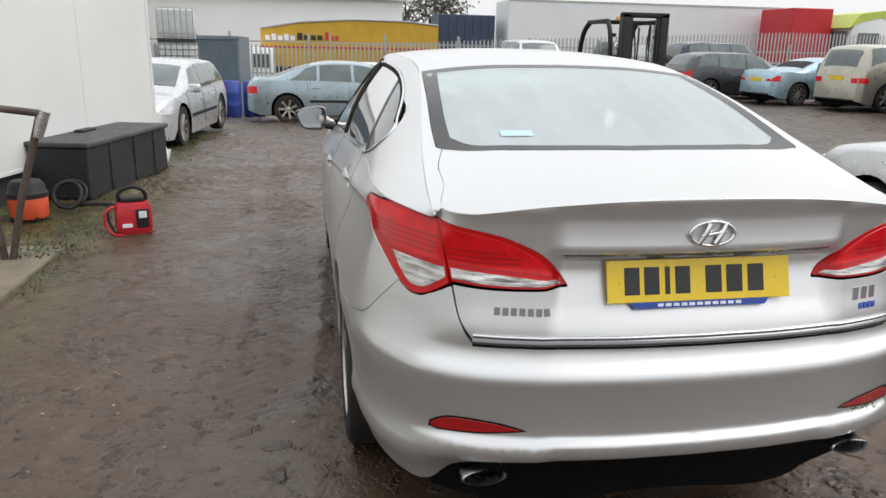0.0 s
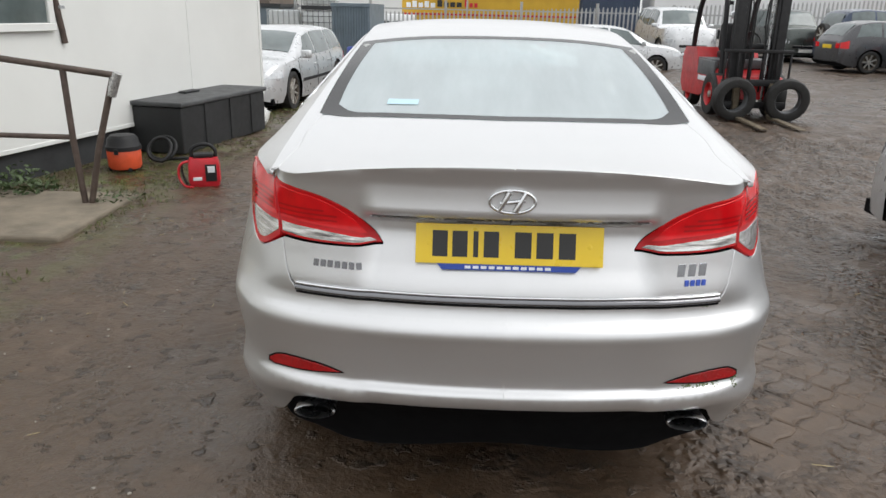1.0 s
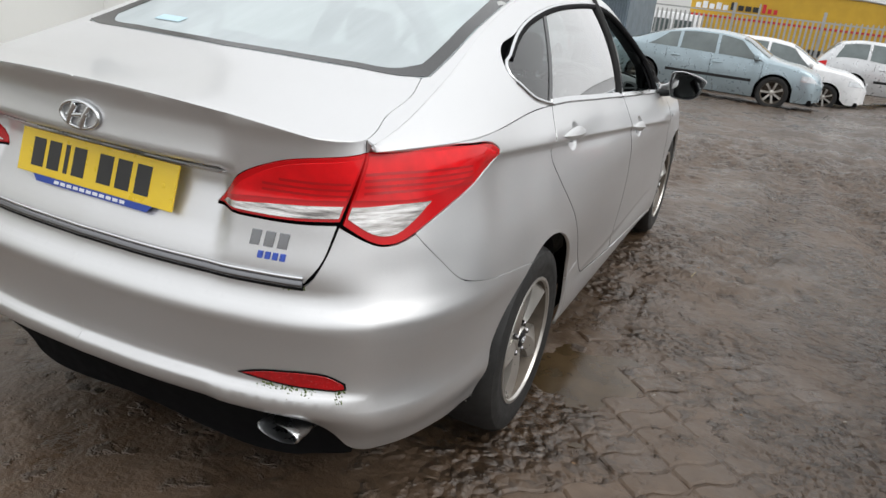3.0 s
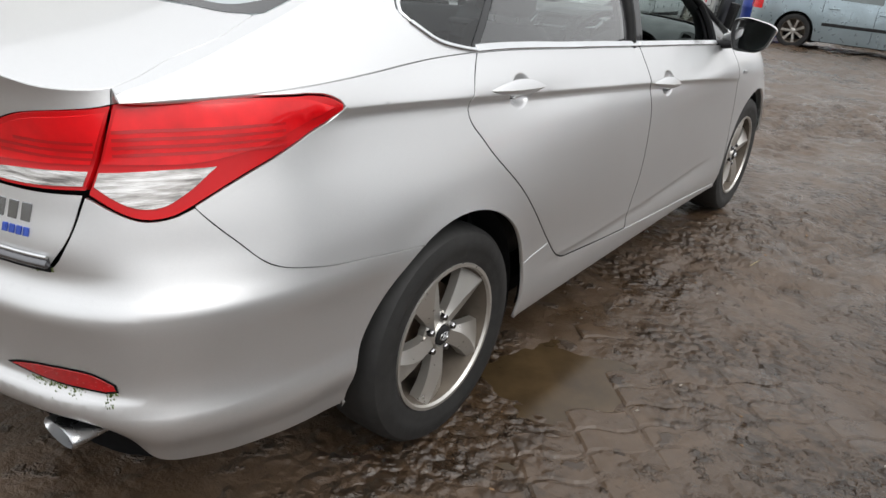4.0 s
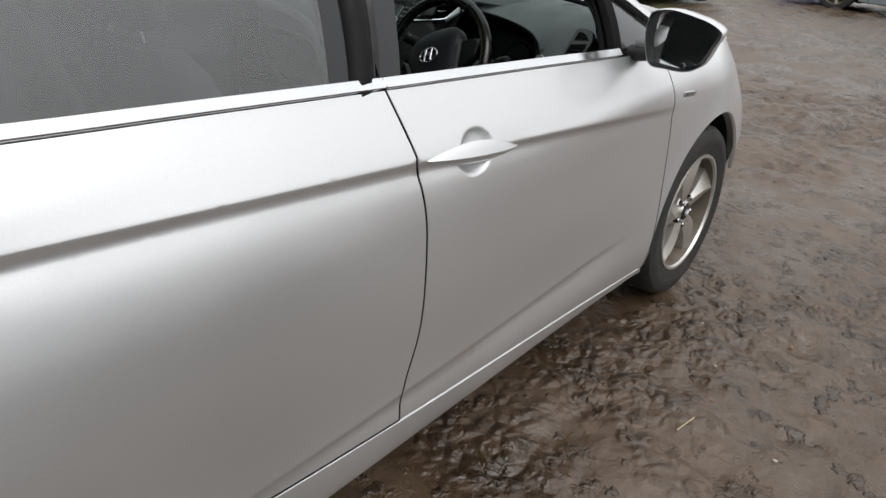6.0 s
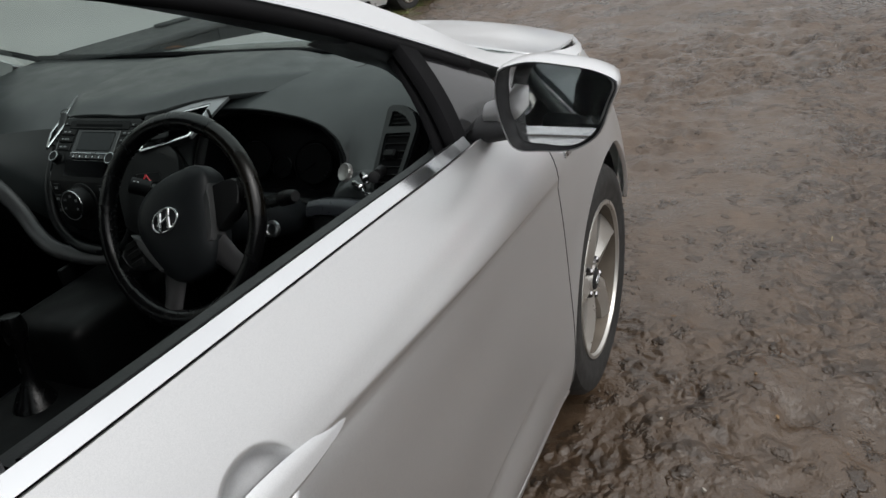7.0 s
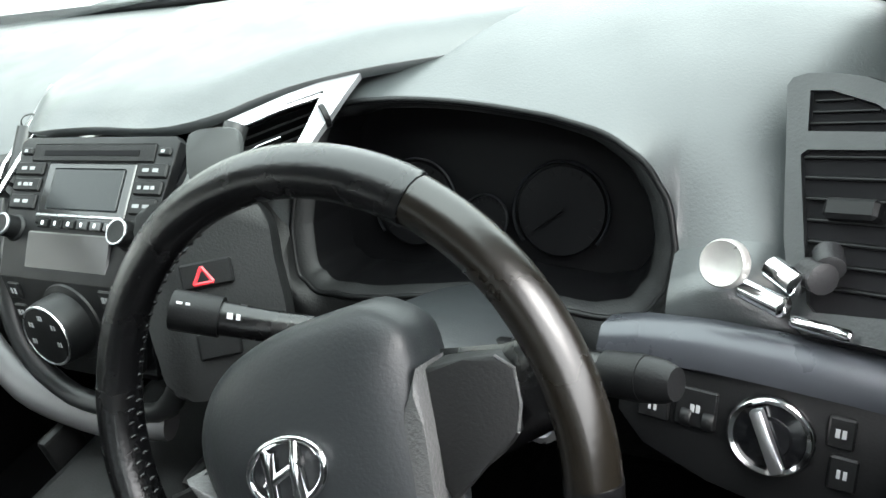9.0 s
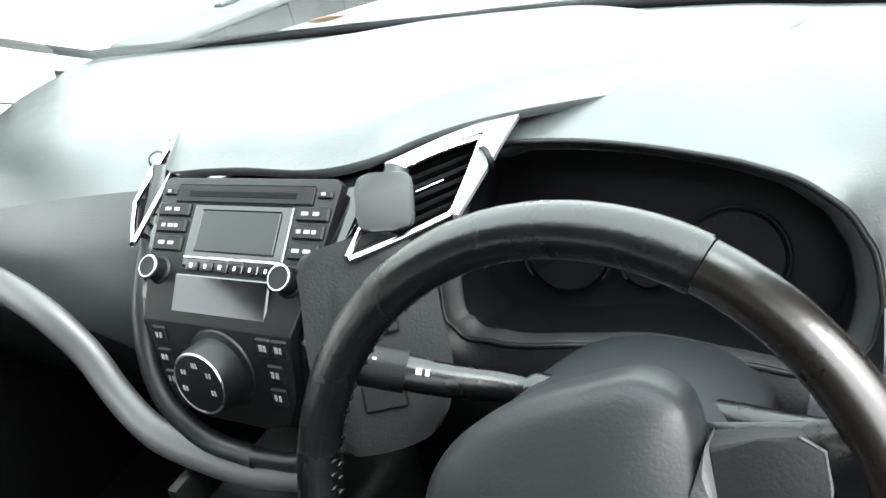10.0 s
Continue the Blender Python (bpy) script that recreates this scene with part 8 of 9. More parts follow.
        for u in (0.30, 0.507, 0.735):
            bm = bmesh.new()
            y = (u - 0.5) * L
            pts = [Vector((g * (W * plan_f(u) * prof(z / belt(y)) + 0.0015), y, z)) for z in np.linspace(0.30 * tall if u != 0.30 else 0.75 * tall, belt(y) - 0.01, 8)]
            tube(bm, pts, 0.004, 5)
            part("door_gap", bm, SEAL, ob, "")
    z = 0.80 * tall if kind != "suv" else 0.95
    bm = boxes(((-0.26, -L / 2 - 0.012, z - 0.12), (0.26, -L / 2 + 0.0, z - 0.01), 0.003, 1))
    part("number_plate", bm, PLATE_YELLOW, ob, "yellow rear number plate")
    bm = boxes(((-0.26, L / 2 - 0.004, 0.36), (0.26, L / 2 + 0.012, 0.47), 0.003, 1))
    part("number_plate", bm, PLATE_WHITE, ob, "white front number plate")
    bm = boxes(((-W * 0.50, L / 2 - 0.01, 0.50 * tall), (W * 0.50, L / 2 + 0.010, 0.585 * tall), 0.01, 1))
    part("grille", bm, GLOSS_BLACK, ob, "black grille")
    for yy, k in ((-L / 2, 0.76), (L / 2, 0.58)):
        bm = boxes(((-W * k, yy - 0.012, 0.30 * tall), (W * k, yy + 0.012, 0.345 * tall), 0.008, 1))
        part("bumper_trim", bm, trim or BLACK_TRIM, ob, "")
    if spare:
        road_wheel(ob, (0.0, -L / 2 - 0.12, 1.02), 1, 0.36, 6).matrix_basis = pose(0.0, -L / 2 - 0.13, 1.02, 90, 0, 0)
    return ob


P_SILVER = paint("light_silver_car_paint", (0.62, 0.63, 0.64))
P_WHITE = paint("white_car_paint", (0.78, 0.79, 0.80), 0.1)
P_BLUEGREY = paint("pale_blue_grey_car_paint", (0.34, 0.42, 0.46))
P_DARKBLUE = paint("dark_blue_car_paint", (0.035, 0.05, 0.085))
P_CHARCOAL = paint("charcoal_car_paint", (0.07, 0.07, 0.075))
P_GREEN = paint("dark_green_car_paint", (0.055, 0.065, 0.06))
P_SKY = paint("pale_blue_car_paint", (0.36, 0.50, 0.58))
P_GOLD = paint("pale_gold_car_paint", (0.42, 0.40, 0.33))
P_BLACK = paint("black_car_paint", (0.012, 0.012, 0.014), 0.2)
CLOTH_BLACK = surface("black_cloth_hood", (0.02, 0.02, 0.022), 0.9, bump=0.4)
parked_car("silver_hatchback", "silver family hatchback parked beside the white cabin", "hatch", (-3.55, 10.45, 0), 174, P_SILVER, 4.3, 1.76, 0.85, 0.31, 9)
parked_car("fastback_car", "pale blue-grey fastback car parked across the yard", "fastback", (-0.05, 15.2, 0), -92, P_BLUEGREY, 4.45, 1.77, 0.95, 0.32, 7)
parked_car("white_car", "white car parked behind the pale blue fastback", "estate", (1.0, 18.8, 0), -90, P_WHITE, 4.5, 1.78, 1.0, 0.31, 7)
parked_car("silver_estate", "silver estate car parked side-on on the mud", "estate", (4.35, 20.9, 0), -90, P_SILVER, 4.55, 1.80, 1.0, 0.32, 7)
parked_car("near_silver_car", "light silver coupe with twisted alloy wheels parked alongside", "convertible", (3.64, 0.365, 0), 0, P_SILVER, 4.45, 1.80, 0.98, 0.325, 5, step=0.03, soft_top=GLASS_FAR)
parked_car("silver_off_roader", "silver four-wheel-drive car facing the yard", "suv", (7.5, 25.0, 0), 182, P_SILVER, 4.5, 1.88, 1.0, 0.37, 6)
parked_car("green_off_roader", "dark green four-wheel-drive car facing the yard", "suv", (12.1, 26.6, 0), 178, P_GREEN, 4.7, 1.90, 1.02, 0.38, 6)
parked_car("blue_off_roader", "dark blue four-wheel-drive car with a spare wheel on its tail", "suv", (14.4, 23.4, 0), -86, P_DARKBLUE, 4.5, 1.86, 1.02, 0.37, 6, spare=True)
parked_car("dark_estate", "dark grey estate car parked in the row", "estate", (13.2, 20.6, 0), -88, P_CHARCOAL, 4.5, 1.78, 1.0, 0.32, 7)
parked_car("blue_convertible", "pale blue convertible with a black cloth roof", "convertible", (14.6, 18.2, 0), -86, P_SKY, 4.4, 1.78, 1.0, 0.33, 10, soft_top=CLOTH_BLACK)
parked_car("gold_off_roader", "pale gold off-road estate with black trim", "suv", (15.6, 16.0, 0), -84, P_GOLD, 4.5, 1.86, 0.98, 0.37, 6)
parked_car("black_car", "black hatchback parked at the end of the row", "hatch", (15.6, 13.6, 0), -80, P_BLACK, 4.2, 1.75, 1.0, 0.31, 7)


# ---- white portable cabin along the yard ----
CABIN_WHITE = surface("white_cabin_panel", (0.70, 0.71, 0.69), 0.45, var=0.05, scale=0.8, bump=0.08, grain=60, spread=0.1)
SKIRT = surface("black_cabin_skirt", (0.030, 0.032, 0.034), 0.7, var=0.25, scale=3)
RUST_STEEL = surface("brown_painted_steel", (0.095, 0.070, 0.058), 0.55, 0.2, var=0.35, scale=12, bump=0.3, grain=90)
TAPE = surface("silver_tape", (0.50, 0.50, 0.50), 0.3, 0.7, var=0.3, scale=40)
CONCRETE = surface("tan_concrete", (0.19, 0.16, 0.12), 0.85, var=0.25, scale=5, bump=0.5, grain=70, distance=0.006)
CABIN_AT, CABIN_TURN = (-3.0, 7.8, 0), -12.2
cabin = thing("wall_cabin", "white panelled portable cabin raised on a black skirt", "cabin", CABIN_AT, CABIN_TURN, kind="structure")
part("wall_panel", boxes(((-2.5, -16.0, 0.29), (0.0, 0.0, 3.3), 0.01, 1)), CABIN_WHITE, cabin, "white cabin wall")
for y in (-12.0, -8.6, -5.2, -1.8):
    part("panel_joint", boxes(((0.0, y - 0.012, 0.31), (0.005, y + 0.012, 3.29))), CABIN_WHITE, cabin, "")
part("skirt", boxes(((-2.3, -15.8, -0.2), (-0.06, -0.06, 0.30))), SKIRT, cabin, "black skirt under the cabin")
part("sole_rail", boxes(((-2.45, -15.95, 0.27), (0.006, 0.006, 0.31), 0.004, 1)), CABIN_WHITE, cabin, "")
part("corner_trim", boxes(((-0.04, -0.05, 0.30), (0.012, 0.012, 3.3), 0.004, 1)), CABIN_WHITE, cabin)
part("roof_edge", boxes(((-2.6, -16.1, 3.30), (0.1, 0.1, 3.40), 0.01, 1)), CABIN_WHITE, cabin)
win = thing("window_1", "white-framed cabin window", "window", CABIN_AT, CABIN_TURN, kind="structure")
for lo, hi in (((0.0, -5.5, 1.27), (0.05, -3.97, 1.34)), ((0.0, -5.5, 2.25), (0.04, -3.97, 2.31)), ((0.0, -4.04, 1.34), (0.04, -3.97, 2.25)), ((0.0, -5.5, 1.34), (0.04, -5.43, 2.25))):
    part("window_frame", boxes((lo, hi, 0.006, 1)), CABIN_WHITE, win)
part("pane", boxes(((0.005, -5.43, 1.34), (0.012, -4.04, 2.25))), GLASS_FAR, win, "dark window glass")
ob = thing("downpipe", "dark sloping pipe fixed to the cabin wall", "pipe", (-3.80, 4.02, 1.16))
bm = bmesh.new()
tube(bm, [(0, 0, 0), (-0.012, -0.05, 0.35), (-0.03, -0.14, 1.1), (-0.035, -0.16, 2.1)], 0.028, 12)
part("pipe", bm, RUST_STEEL, ob, "", smooth_angle=60)
part("bracket", boxes(((-0.06, -0.06, 0.30), (0.035, 0.01, 0.33), 0.004, 1)), SATIN_CHROME, ob)

# handrail by the cabin's steps
ob = thing("handrail", "bent brown steel handrail with a taped joint", "handrail", (-3.05, 2.6, 0))
for nm, pts, r in (("top_rail", [(-3.2, 0, 1.33), (-2.0, 0, 1.28), (-0.5, 0, 1.115), (0.35, 0, 1.012)], 0.024), ("mid_rail", [(-3.2, 0, 0.56), (-0.055, 0, 0.545)], 0.02), ("post", [(-0.045, 0, 1.06), (-0.035, 0, 0.54), (0.0, 0, -0.02)], 0.024), ("post", [(0.325, 0, 1.0), (0.15, 0, 0.45), (0.035, 0, -0.02)], 0.024), ("post", [(-2.0, 0, 1.28), (-2.0, 0, 0.0)], 0.024)):
    bm = bmesh.new()
    tube(bm, pts, r, 12)
    part(nm, bm, RUST_STEEL, ob, "", smooth_angle=60)
bm = bmesh.new()
tube(bm, [(0.365, 0, 1.03), (0.335, 0, 0.97), (0.30, 0, 0.86)], lambda q: 0.034 - 0.004 * math.sin(q * 9), 12)
part("tape_wrap", bm, TAPE, ob, "silver tape round the joint", smooth_angle=60)
bm = bmesh.new()
box(bm, (-4.05, 1.7, -0.05), (-2.78, 2.95, 0.035), 0.02, 2)
for v in bm.verts:
    v.co.x += 0.03 * noise.noise(v.co * 3)
tagged(part("concrete_slab", bm, CONCRETE, None), "tan concrete slab at the foot of the handrail", "slab")
ob = thing("concrete_block", "rough concrete block against the cabin skirt", "concrete block", (-3.9, 1.35, 0))
bm = bmesh.new()
box(bm, (-0.2, -0.25, -0.02), (0.2, 0.22, 0.24), 0.02, 2)
part("block", bm, CONCRETE, ob)

# black bunker with a lid
BUNKER = surface("black_plastic_bunker", (0.016, 0.017, 0.018), 0.55, var=0.3, scale=4, bump=0.25, grain=90)
BUNKER_LID = surface("dusty_black_lid", (0.060, 0.062, 0.064), 0.6, var=0.35, scale=5, bump=0.2)
ob = thing("storage_bunker", "long black plastic storage bunker with a dusty flat lid", "storage box", (-3.28, 5.75, 0), -12.2)
bm = bmesh.new()
box(bm, (-0.50, -0.92, 0.0), (0.42, 0.95, 0.49), 0.015, 2)
part("bin", bm, BUNKER, ob, "black bin body")
bm = bmesh.new()
box(bm, (-0.52, -0.95, 0.495), (0.45, 0.98, 0.545), 0.015, 2)
part("lid", bm, BUNKER_LID, ob, "dusty black lid")
for y in (-0.45, 0.1, 0.6):
    part("rib", boxes(((0.42, y - 0.03, 0.02), (0.432, y + 0.03, 0.5), 0.004, 1)), BUNKER, ob)
part("handle", boxes(((-0.1, -0.15, 0.545), (0.0, 0.15, 0.57), 0.008, 1)), BUNKER, ob)
ob = thing("white_bag", "crumpled white bag on the verge", "bag", (-2.82, 6.8, 0))
bm = bmesh.new()
bmesh.ops.create_icosphere(bm, subdivisions=3, radius=1)
for v in bm.verts:
    v.co = Vector((v.co.x * 0.13, v.co.y * 0.16, (v.co.z + 0.8) * 0.14)) * (1 + 0.5 * noise.noise(v.co * 2.3))
part("bag", bm, surface("white_plastic_bag", (0.6, 0.6, 0.58), 0.4), ob, "", smooth_angle=40)

# red jump-start pack
RED_P = surface("red_moulded_plastic", (0.50, 0.015, 0.025), 0.38, var=0.15, scale=14, spread=0.1)
ob = thing("jump_starter", "red portable jump-start pack with a black front and cable", "jump starter", (-2.4, 3.45, 0), 18)
bm = bmesh.new()
loft(bm, [[(sx * w, sy_ * d, z) for sx, sy_ in ((-1, -1), (-0.6, -1.12), (0.6, -1.12), (1, -1), (1.08, 0), (1, 1), (-1, 1), (-1.08, 0))] for z, w, d in ((0.0, 0.115, 0.085), (0.05, 0.13, 0.095), (0.20, 0.125, 0.09), (0.25, 0.11, 0.075))])
shell = part("case", bm, RED_P, ob, "red plastic case", smooth_angle=35)
part("front_panel", boxes(((0.01, -0.112, 0.05), (0.105, -0.098, 0.20), 0.006, 2)), BLACK_TRIM, ob, "black front panel")
part("label_plate", boxes(((0.03, -0.118, 0.13), (0.09, -0.110, 0.185), 0.002, 1)), WHITE_PRINT, ob)
part("warning_plate", boxes(((-0.095, -0.112, 0.06), (-0.02, -0.103, 0.09), 0.002, 1)), WHITE_PRINT, ob)
bm = bmesh.new()
tube(bm, through_points([(-0.10, 0, 0.24), (-0.095, 0, 0.32), (-0.04, 0, 0.355), (0.05, 0, 0.355), (0.10, 0, 0.31), (0.10, 0, 0.24)], 0.02), 0.016, 10)
part("handle", bm, BLACK_TRIM, ob, "black carrying handle", smooth_angle=60)
part("top_tray", boxes(((-0.085, -0.06, 0.245), (0.085, 0.06, 0.285), 0.012, 2)), BLACK_TRIM, ob)
bm = bmesh.new()
tube(bm, through_points([(-0.12, -0.02, 0.22), (-0.19, -0.05, 0.20), (-0.21, -0.06, 0.08), (-0.16, -0.10, 0.012), (-0.10, -0.14, 0.012)], 0.02), 0.011, 8)
part("cable", bm, RED_P, ob, "red cable", smooth_angle=60)
bm = bmesh.new()
tube(bm, through_points([(-0.12, 0.03, 0.20), (-0.17, 0.0, 0.22), (-0.185, -0.02, 0.12), (-0.15, -0.06, 0.02)], 0.02), 0.010, 8)
part("cable", bm, BLACK_TRIM, ob, "black cable", smooth_angle=60)

# vacuum cleaner and its hose
ORANGE = surface("orange_red_plastic", (0.62, 0.085, 0.03), 0.4, var=0.12, scale=14)
ob = thing("vacuum_cleaner", "orange drum vacuum cleaner with a black lid", "vacuum cleaner", (-3.35, 3.98, 0))
bm = bmesh.new()
lathe(bm, [(0.0, 0.02), (0.14, 0.02), (0.15, 0.04), (0.155, 0.19), (0.15, 0.20)], 32)
part("drum", bm, ORANGE, ob, "orange drum", smooth_angle=40)
bm = bmesh.new()
lathe(bm, [(0.155, 0.195), (0.162, 0.20), (0.160, 0.235), (0.145, 0.25), (0.14, 0.30), (0.11, 0.335), (0.0, 0.345)], 32)
part("lid", bm, BLACK_TRIM, ob, "black motor lid", smooth_angle=40)
for a in range(4):
    bm = bmesh.new()
    lathe(bm, [(0.0, -0.012), (0.02, -0.012), (0.02, 0.012), (0.0, 0.012)], 14, pose(0.14 * math.cos(a * 1.571 + 0.7), 0.14 * math.sin(a * 1.571 + 0.7), 0.02, 90, 0, math.degrees(a * 1.571 + 0.7) + 90))
    part("castor", bm, BLACK_TRIM, ob)
part("latch", boxes(((-0.02, -0.17, 0.17), (0.02, -0.155, 0.22), 0.004, 1)), BLACK_TRIM, ob)
ob = thing("vacuum_hose", "coiled black vacuum hose lying on the verge", "hose", (-3.12, 4.25, 0.02))
bm = bmesh.new()
pts = [(0.115 * math.cos(a) * (1 + 0.03 * a), 0.08 * math.sin(a) + 0.012 * a, 0.125 + 0.105 * math.sin(a)) for a in np.linspace(-1.2, 11.0, 80)]
tube(bm, pts + [(0.20, 0.10, 0.03), (0.34, 0.12, 0.012), (0.50, 0.10, 0.012)], 0.017, 8)
part("hose", bm, BLACK_TRIM, ob, "", smooth_angle=60)

# plants by the skirt
LEAF = surface("dark_green_leaves", (0.055, 0.085, 0.03), 0.6, var=0.4, scale=30)
GRASS = surface("verge_grass", (0.10, 0.12, 0.035), 0.7, var=0.5, scale=4)


def leafy(name, label, category, at, n, spread, tall_, size, material, seed, kind=""):
    rnd = random.Random(seed)
    ob = thing(name, label, category, at, kind=kind)
    bm = bmesh.new()
    for i in range(n):
        a, r = rnd.uniform(0, 6.283), spread * math.sqrt(rnd.random())
        z = tall_ * rnd.random() * (1 - 0.6 * r / spread)
        m = Matrix.Translation((r * math.cos(a), r * math.sin(a), z)) @ pose(0, 0, 0, rnd.uniform(-60, 60), rnd.uniform(-60, 60), rnd.uniform(0, 360))
        k = size * rnd.uniform(0.6, 1.3)
        vs = [bm.verts.new(m @ Vector(p)) for p in ((0, -k, 0), (k * 0.45, -k * 0.1, k * 0.12), (0, k, 0), (-k * 0.45, -k * 0.1, k * 0.12))]
        bm.faces.new((vs[0], vs[1], vs[2]))
        bm.faces.new((vs[0], vs[2], vs[3]))
    tagged(part("leaf_mass", bm, material, ob, ""), kind="stuff")
    return ob


leafy("weed_clump", "dark green weeds beside the cabin skirt", "plant", (-3.75, 2.95, 0.0), 260, 0.26, 0.30, 0.035, LEAF, 3)
leafy("weed_clump", "low green weeds at the foot of the handrail", "plant", (-2.85, 2.75, 0.03), 90, 0.2, 0.07, 0.022, LEAF, 5)


def verge():
    rnd = random.Random(12)
    co, fs = [], []
    n = 0
    while n < 16000:
        x, y = rnd.uniform(-4.0, -1.9), rnd.uniform(-1.0, 11.0)
        d = noise.fractal(Vector((x * 1.4, y * 1.0, 5.0)), 0.9, 2.0, 4)
        edge = -2.55 + 0.35 * noise.noise(Vector((y * 0.7, 3.0, 1.0)))
        if x + 0.45 * d > edge or d < -0.25 or rnd.random() > 0.75:
            n += 0.2
            continue
        n += 1
        z = ground_z(x, y)
        a, h, w = rnd.uniform(0, 6.283), rnd.uniform(0.008, 0.035), rnd.uniform(0.003, 0.007)
        lx, ly = rnd.gauss(0, 0.014), rnd.gauss(0, 0.014)
        b = len(co)
        co += [(x - w * math.cos(a), y - w * math.sin(a), z - 0.004), (x + w * math.cos(a), y + w * math.sin(a), z - 0.004), (x + lx, y + ly, z + h)]
        fs.append((b, b + 1, b + 2))
    me = bpy.data.meshes.new("verge_grass")
    me.from_pydata(co, [], fs)
    me.materials.append(GRASS)
    return tagged(new("verge_grass", me), "thin muddy grass along the cabin", "grass", kind="stuff")


verge()
ob = thing("step_stool", "small white and yellow folding step stool", "step stool", (-3.02, 0.95, 0), 10)
YELLOW = surface("faded_yellow_plastic", (0.55, 0.42, 0.06), 0.5)
for x in (-0.16, 0.16):
    for y0, y1 in ((-0.16, -0.05), (0.16, 0.05)):
        bm = bmesh.new()
        tube(bm, [(x, y0, 0), (x * 0.85, y1, 0.42)], 0.014, 8)
        part("leg", bm, CABIN_WHITE, ob, "", smooth_angle=60)
for y, z in ((-0.11, 0.20), (0.0, 0.42)):
    part("tread", boxes(((-0.16, y - 0.07, z), (0.16, y + 0.07, z + 0.03), 0.008, 1)), YELLOW, ob, "yellow tread")

# ---- red forklift truck, mast towards the camera ----
FORK_RED = surface("red_machine_paint", (0.46, 0.018, 0.022), 0.42, var=0.2, scale=6, coat=0.2)
FORK_GREY = surface("grey_machine_paint", (0.085, 0.09, 0.095), 0.5, var=0.2, scale=8)
MAST = surface("greasy_black_steel", (0.014, 0.014, 0.015), 0.5, 0.3, var=0.4, scale=14, bump=0.2)
FORK = surface("worn_brown_fork_steel", (0.16, 0.13, 0.09), 0.6, 0.4, var=0.4, scale=10)
fl = thing("forklift", "red and grey forklift truck with a black mast", "forklift", (4.42, 9.55, 0))


def fork(name, lo, hi, mat, label="", bevel=0.01, parent=None):
    bm = bmesh.new()
    box(bm, lo, hi, bevel, 2)
    return part(name, bm, mat, parent or fl, label, smooth_angle=40)


bm = bmesh.new()
prism(bm, [(-0.55, 0.28), (0.25, 0.28), (0.42, 0.24), (1.35, 0.22), (1.5, 0.40), (1.5, 0.88), (1.38, 1.0), (0.75, 1.02), (0.60, 0.72), (0.0, 0.72), (-0.15, 0.66), (-0.45, 0.62), (-0.55, 0.5)], -0.52, 0.52, Matrix(((0, 0, 1, 0), (1, 0, 0, 0), (0, 1, 0, 0), (0, 0, 0, 1))), 0.03)
part("chassis", bm, FORK_RED, fl, "red chassis and counterweight", smooth_angle=40)
fork("engine_cover", (-0.50, -0.05, 0.72), (0.50, 0.72, 0.86), FORK_GREY, "grey engine cover")
fork("side_panel", (-0.535, -0.30, 0.60), (-0.50, 0.55, 0.84), FORK_GREY, "grey side panel")
fork("side_panel", (0.50, -0.30, 0.60), (0.535, 0.55, 0.84), FORK_GREY, "grey side panel")
fork("maker_plate", (-0.545, 0.05, 0.50), (-0.53, 0.45, 0.58), WHITE_PRINT, "pale maker's plate", 0.003)
fork("seat_base", (-0.24, 0.10, 0.86), (0.24, 0.58, 0.98), BLACK_TRIM, "black seat cushion", 0.04)
fork("seat_back", (-0.22, 0.50, 0.96), (0.22, 0.62, 1.42), BLACK_TRIM, "black seat back", 0.05)
for g in (1, -1):
    bm = bmesh.new()
    tube(bm, through_points([(g * 0.46, -0.42, 0.66), (g * 0.46, -0.36, 1.2), (g * 0.45, -0.20, 1.86), (g * 0.44, -0.10, 1.95)], 0.06), 0.04, 8)
    part("guard_post", bm, FORK_GREY if g > 0 else BLACK_TRIM, fl, "overhead guard post", smooth_angle=50)
    bm = bmesh.new()
    tube(bm, through_points([(g * 0.46, 1.15, 0.98), (g * 0.47, 1.05, 1.4), (g * 0.46, 0.86, 1.84), (g * 0.44, 0.70, 1.95)], 0.06), 0.045, 8)
    part("guard_post", bm, BLACK_TRIM, fl, "black curved rear guard post", smooth_angle=50)
    fork("guard_rail", (g * 0.44 - 0.035, -0.12, 1.92), (g * 0.44 + 0.035, 0.75, 1.99), BLACK_TRIM)
for i in range(6):
    fork("guard_bar", (-0.42, -0.05 + i * 0.145, 1.935), (0.42, -0.02 + i * 0.145, 1.975), BLACK_TRIM, "", 0.006)
fork("beacon_base", (-0.40, -0.25, 1.70), (-0.34, -0.19, 1.76), BLACK_TRIM, "", 0.005)
bm = bmesh.new()
lathe(bm, [(0.045, 0.0), (0.045, 0.05), (0.03, 0.08), (0.0, 0.085)], 16, Matrix.Translation((0.1, 0.75, 1.99)))
part("beacon", bm, LAMP_AMBER, fl, "amber beacon", smooth_angle=50)
bm = bmesh.new()
tube(bm, [(0.17 * math.cos(a), -0.22 + 0.09 * math.sin(a), 1.16 + 0.14 * math.sin(a)) for a in np.linspace(0, 6.283, 26, endpoint=False)], 0.015, 8, True)
part("steering_wheel", bm, BLACK_TRIM, fl, "", smooth_angle=60)
bm = bmesh.new()
tube(bm, [(0, -0.22, 1.16), (0, -0.40, 0.75)], 0.025, 8)
part("steering_column", bm, BLACK_TRIM, fl, "", smooth_angle=60)
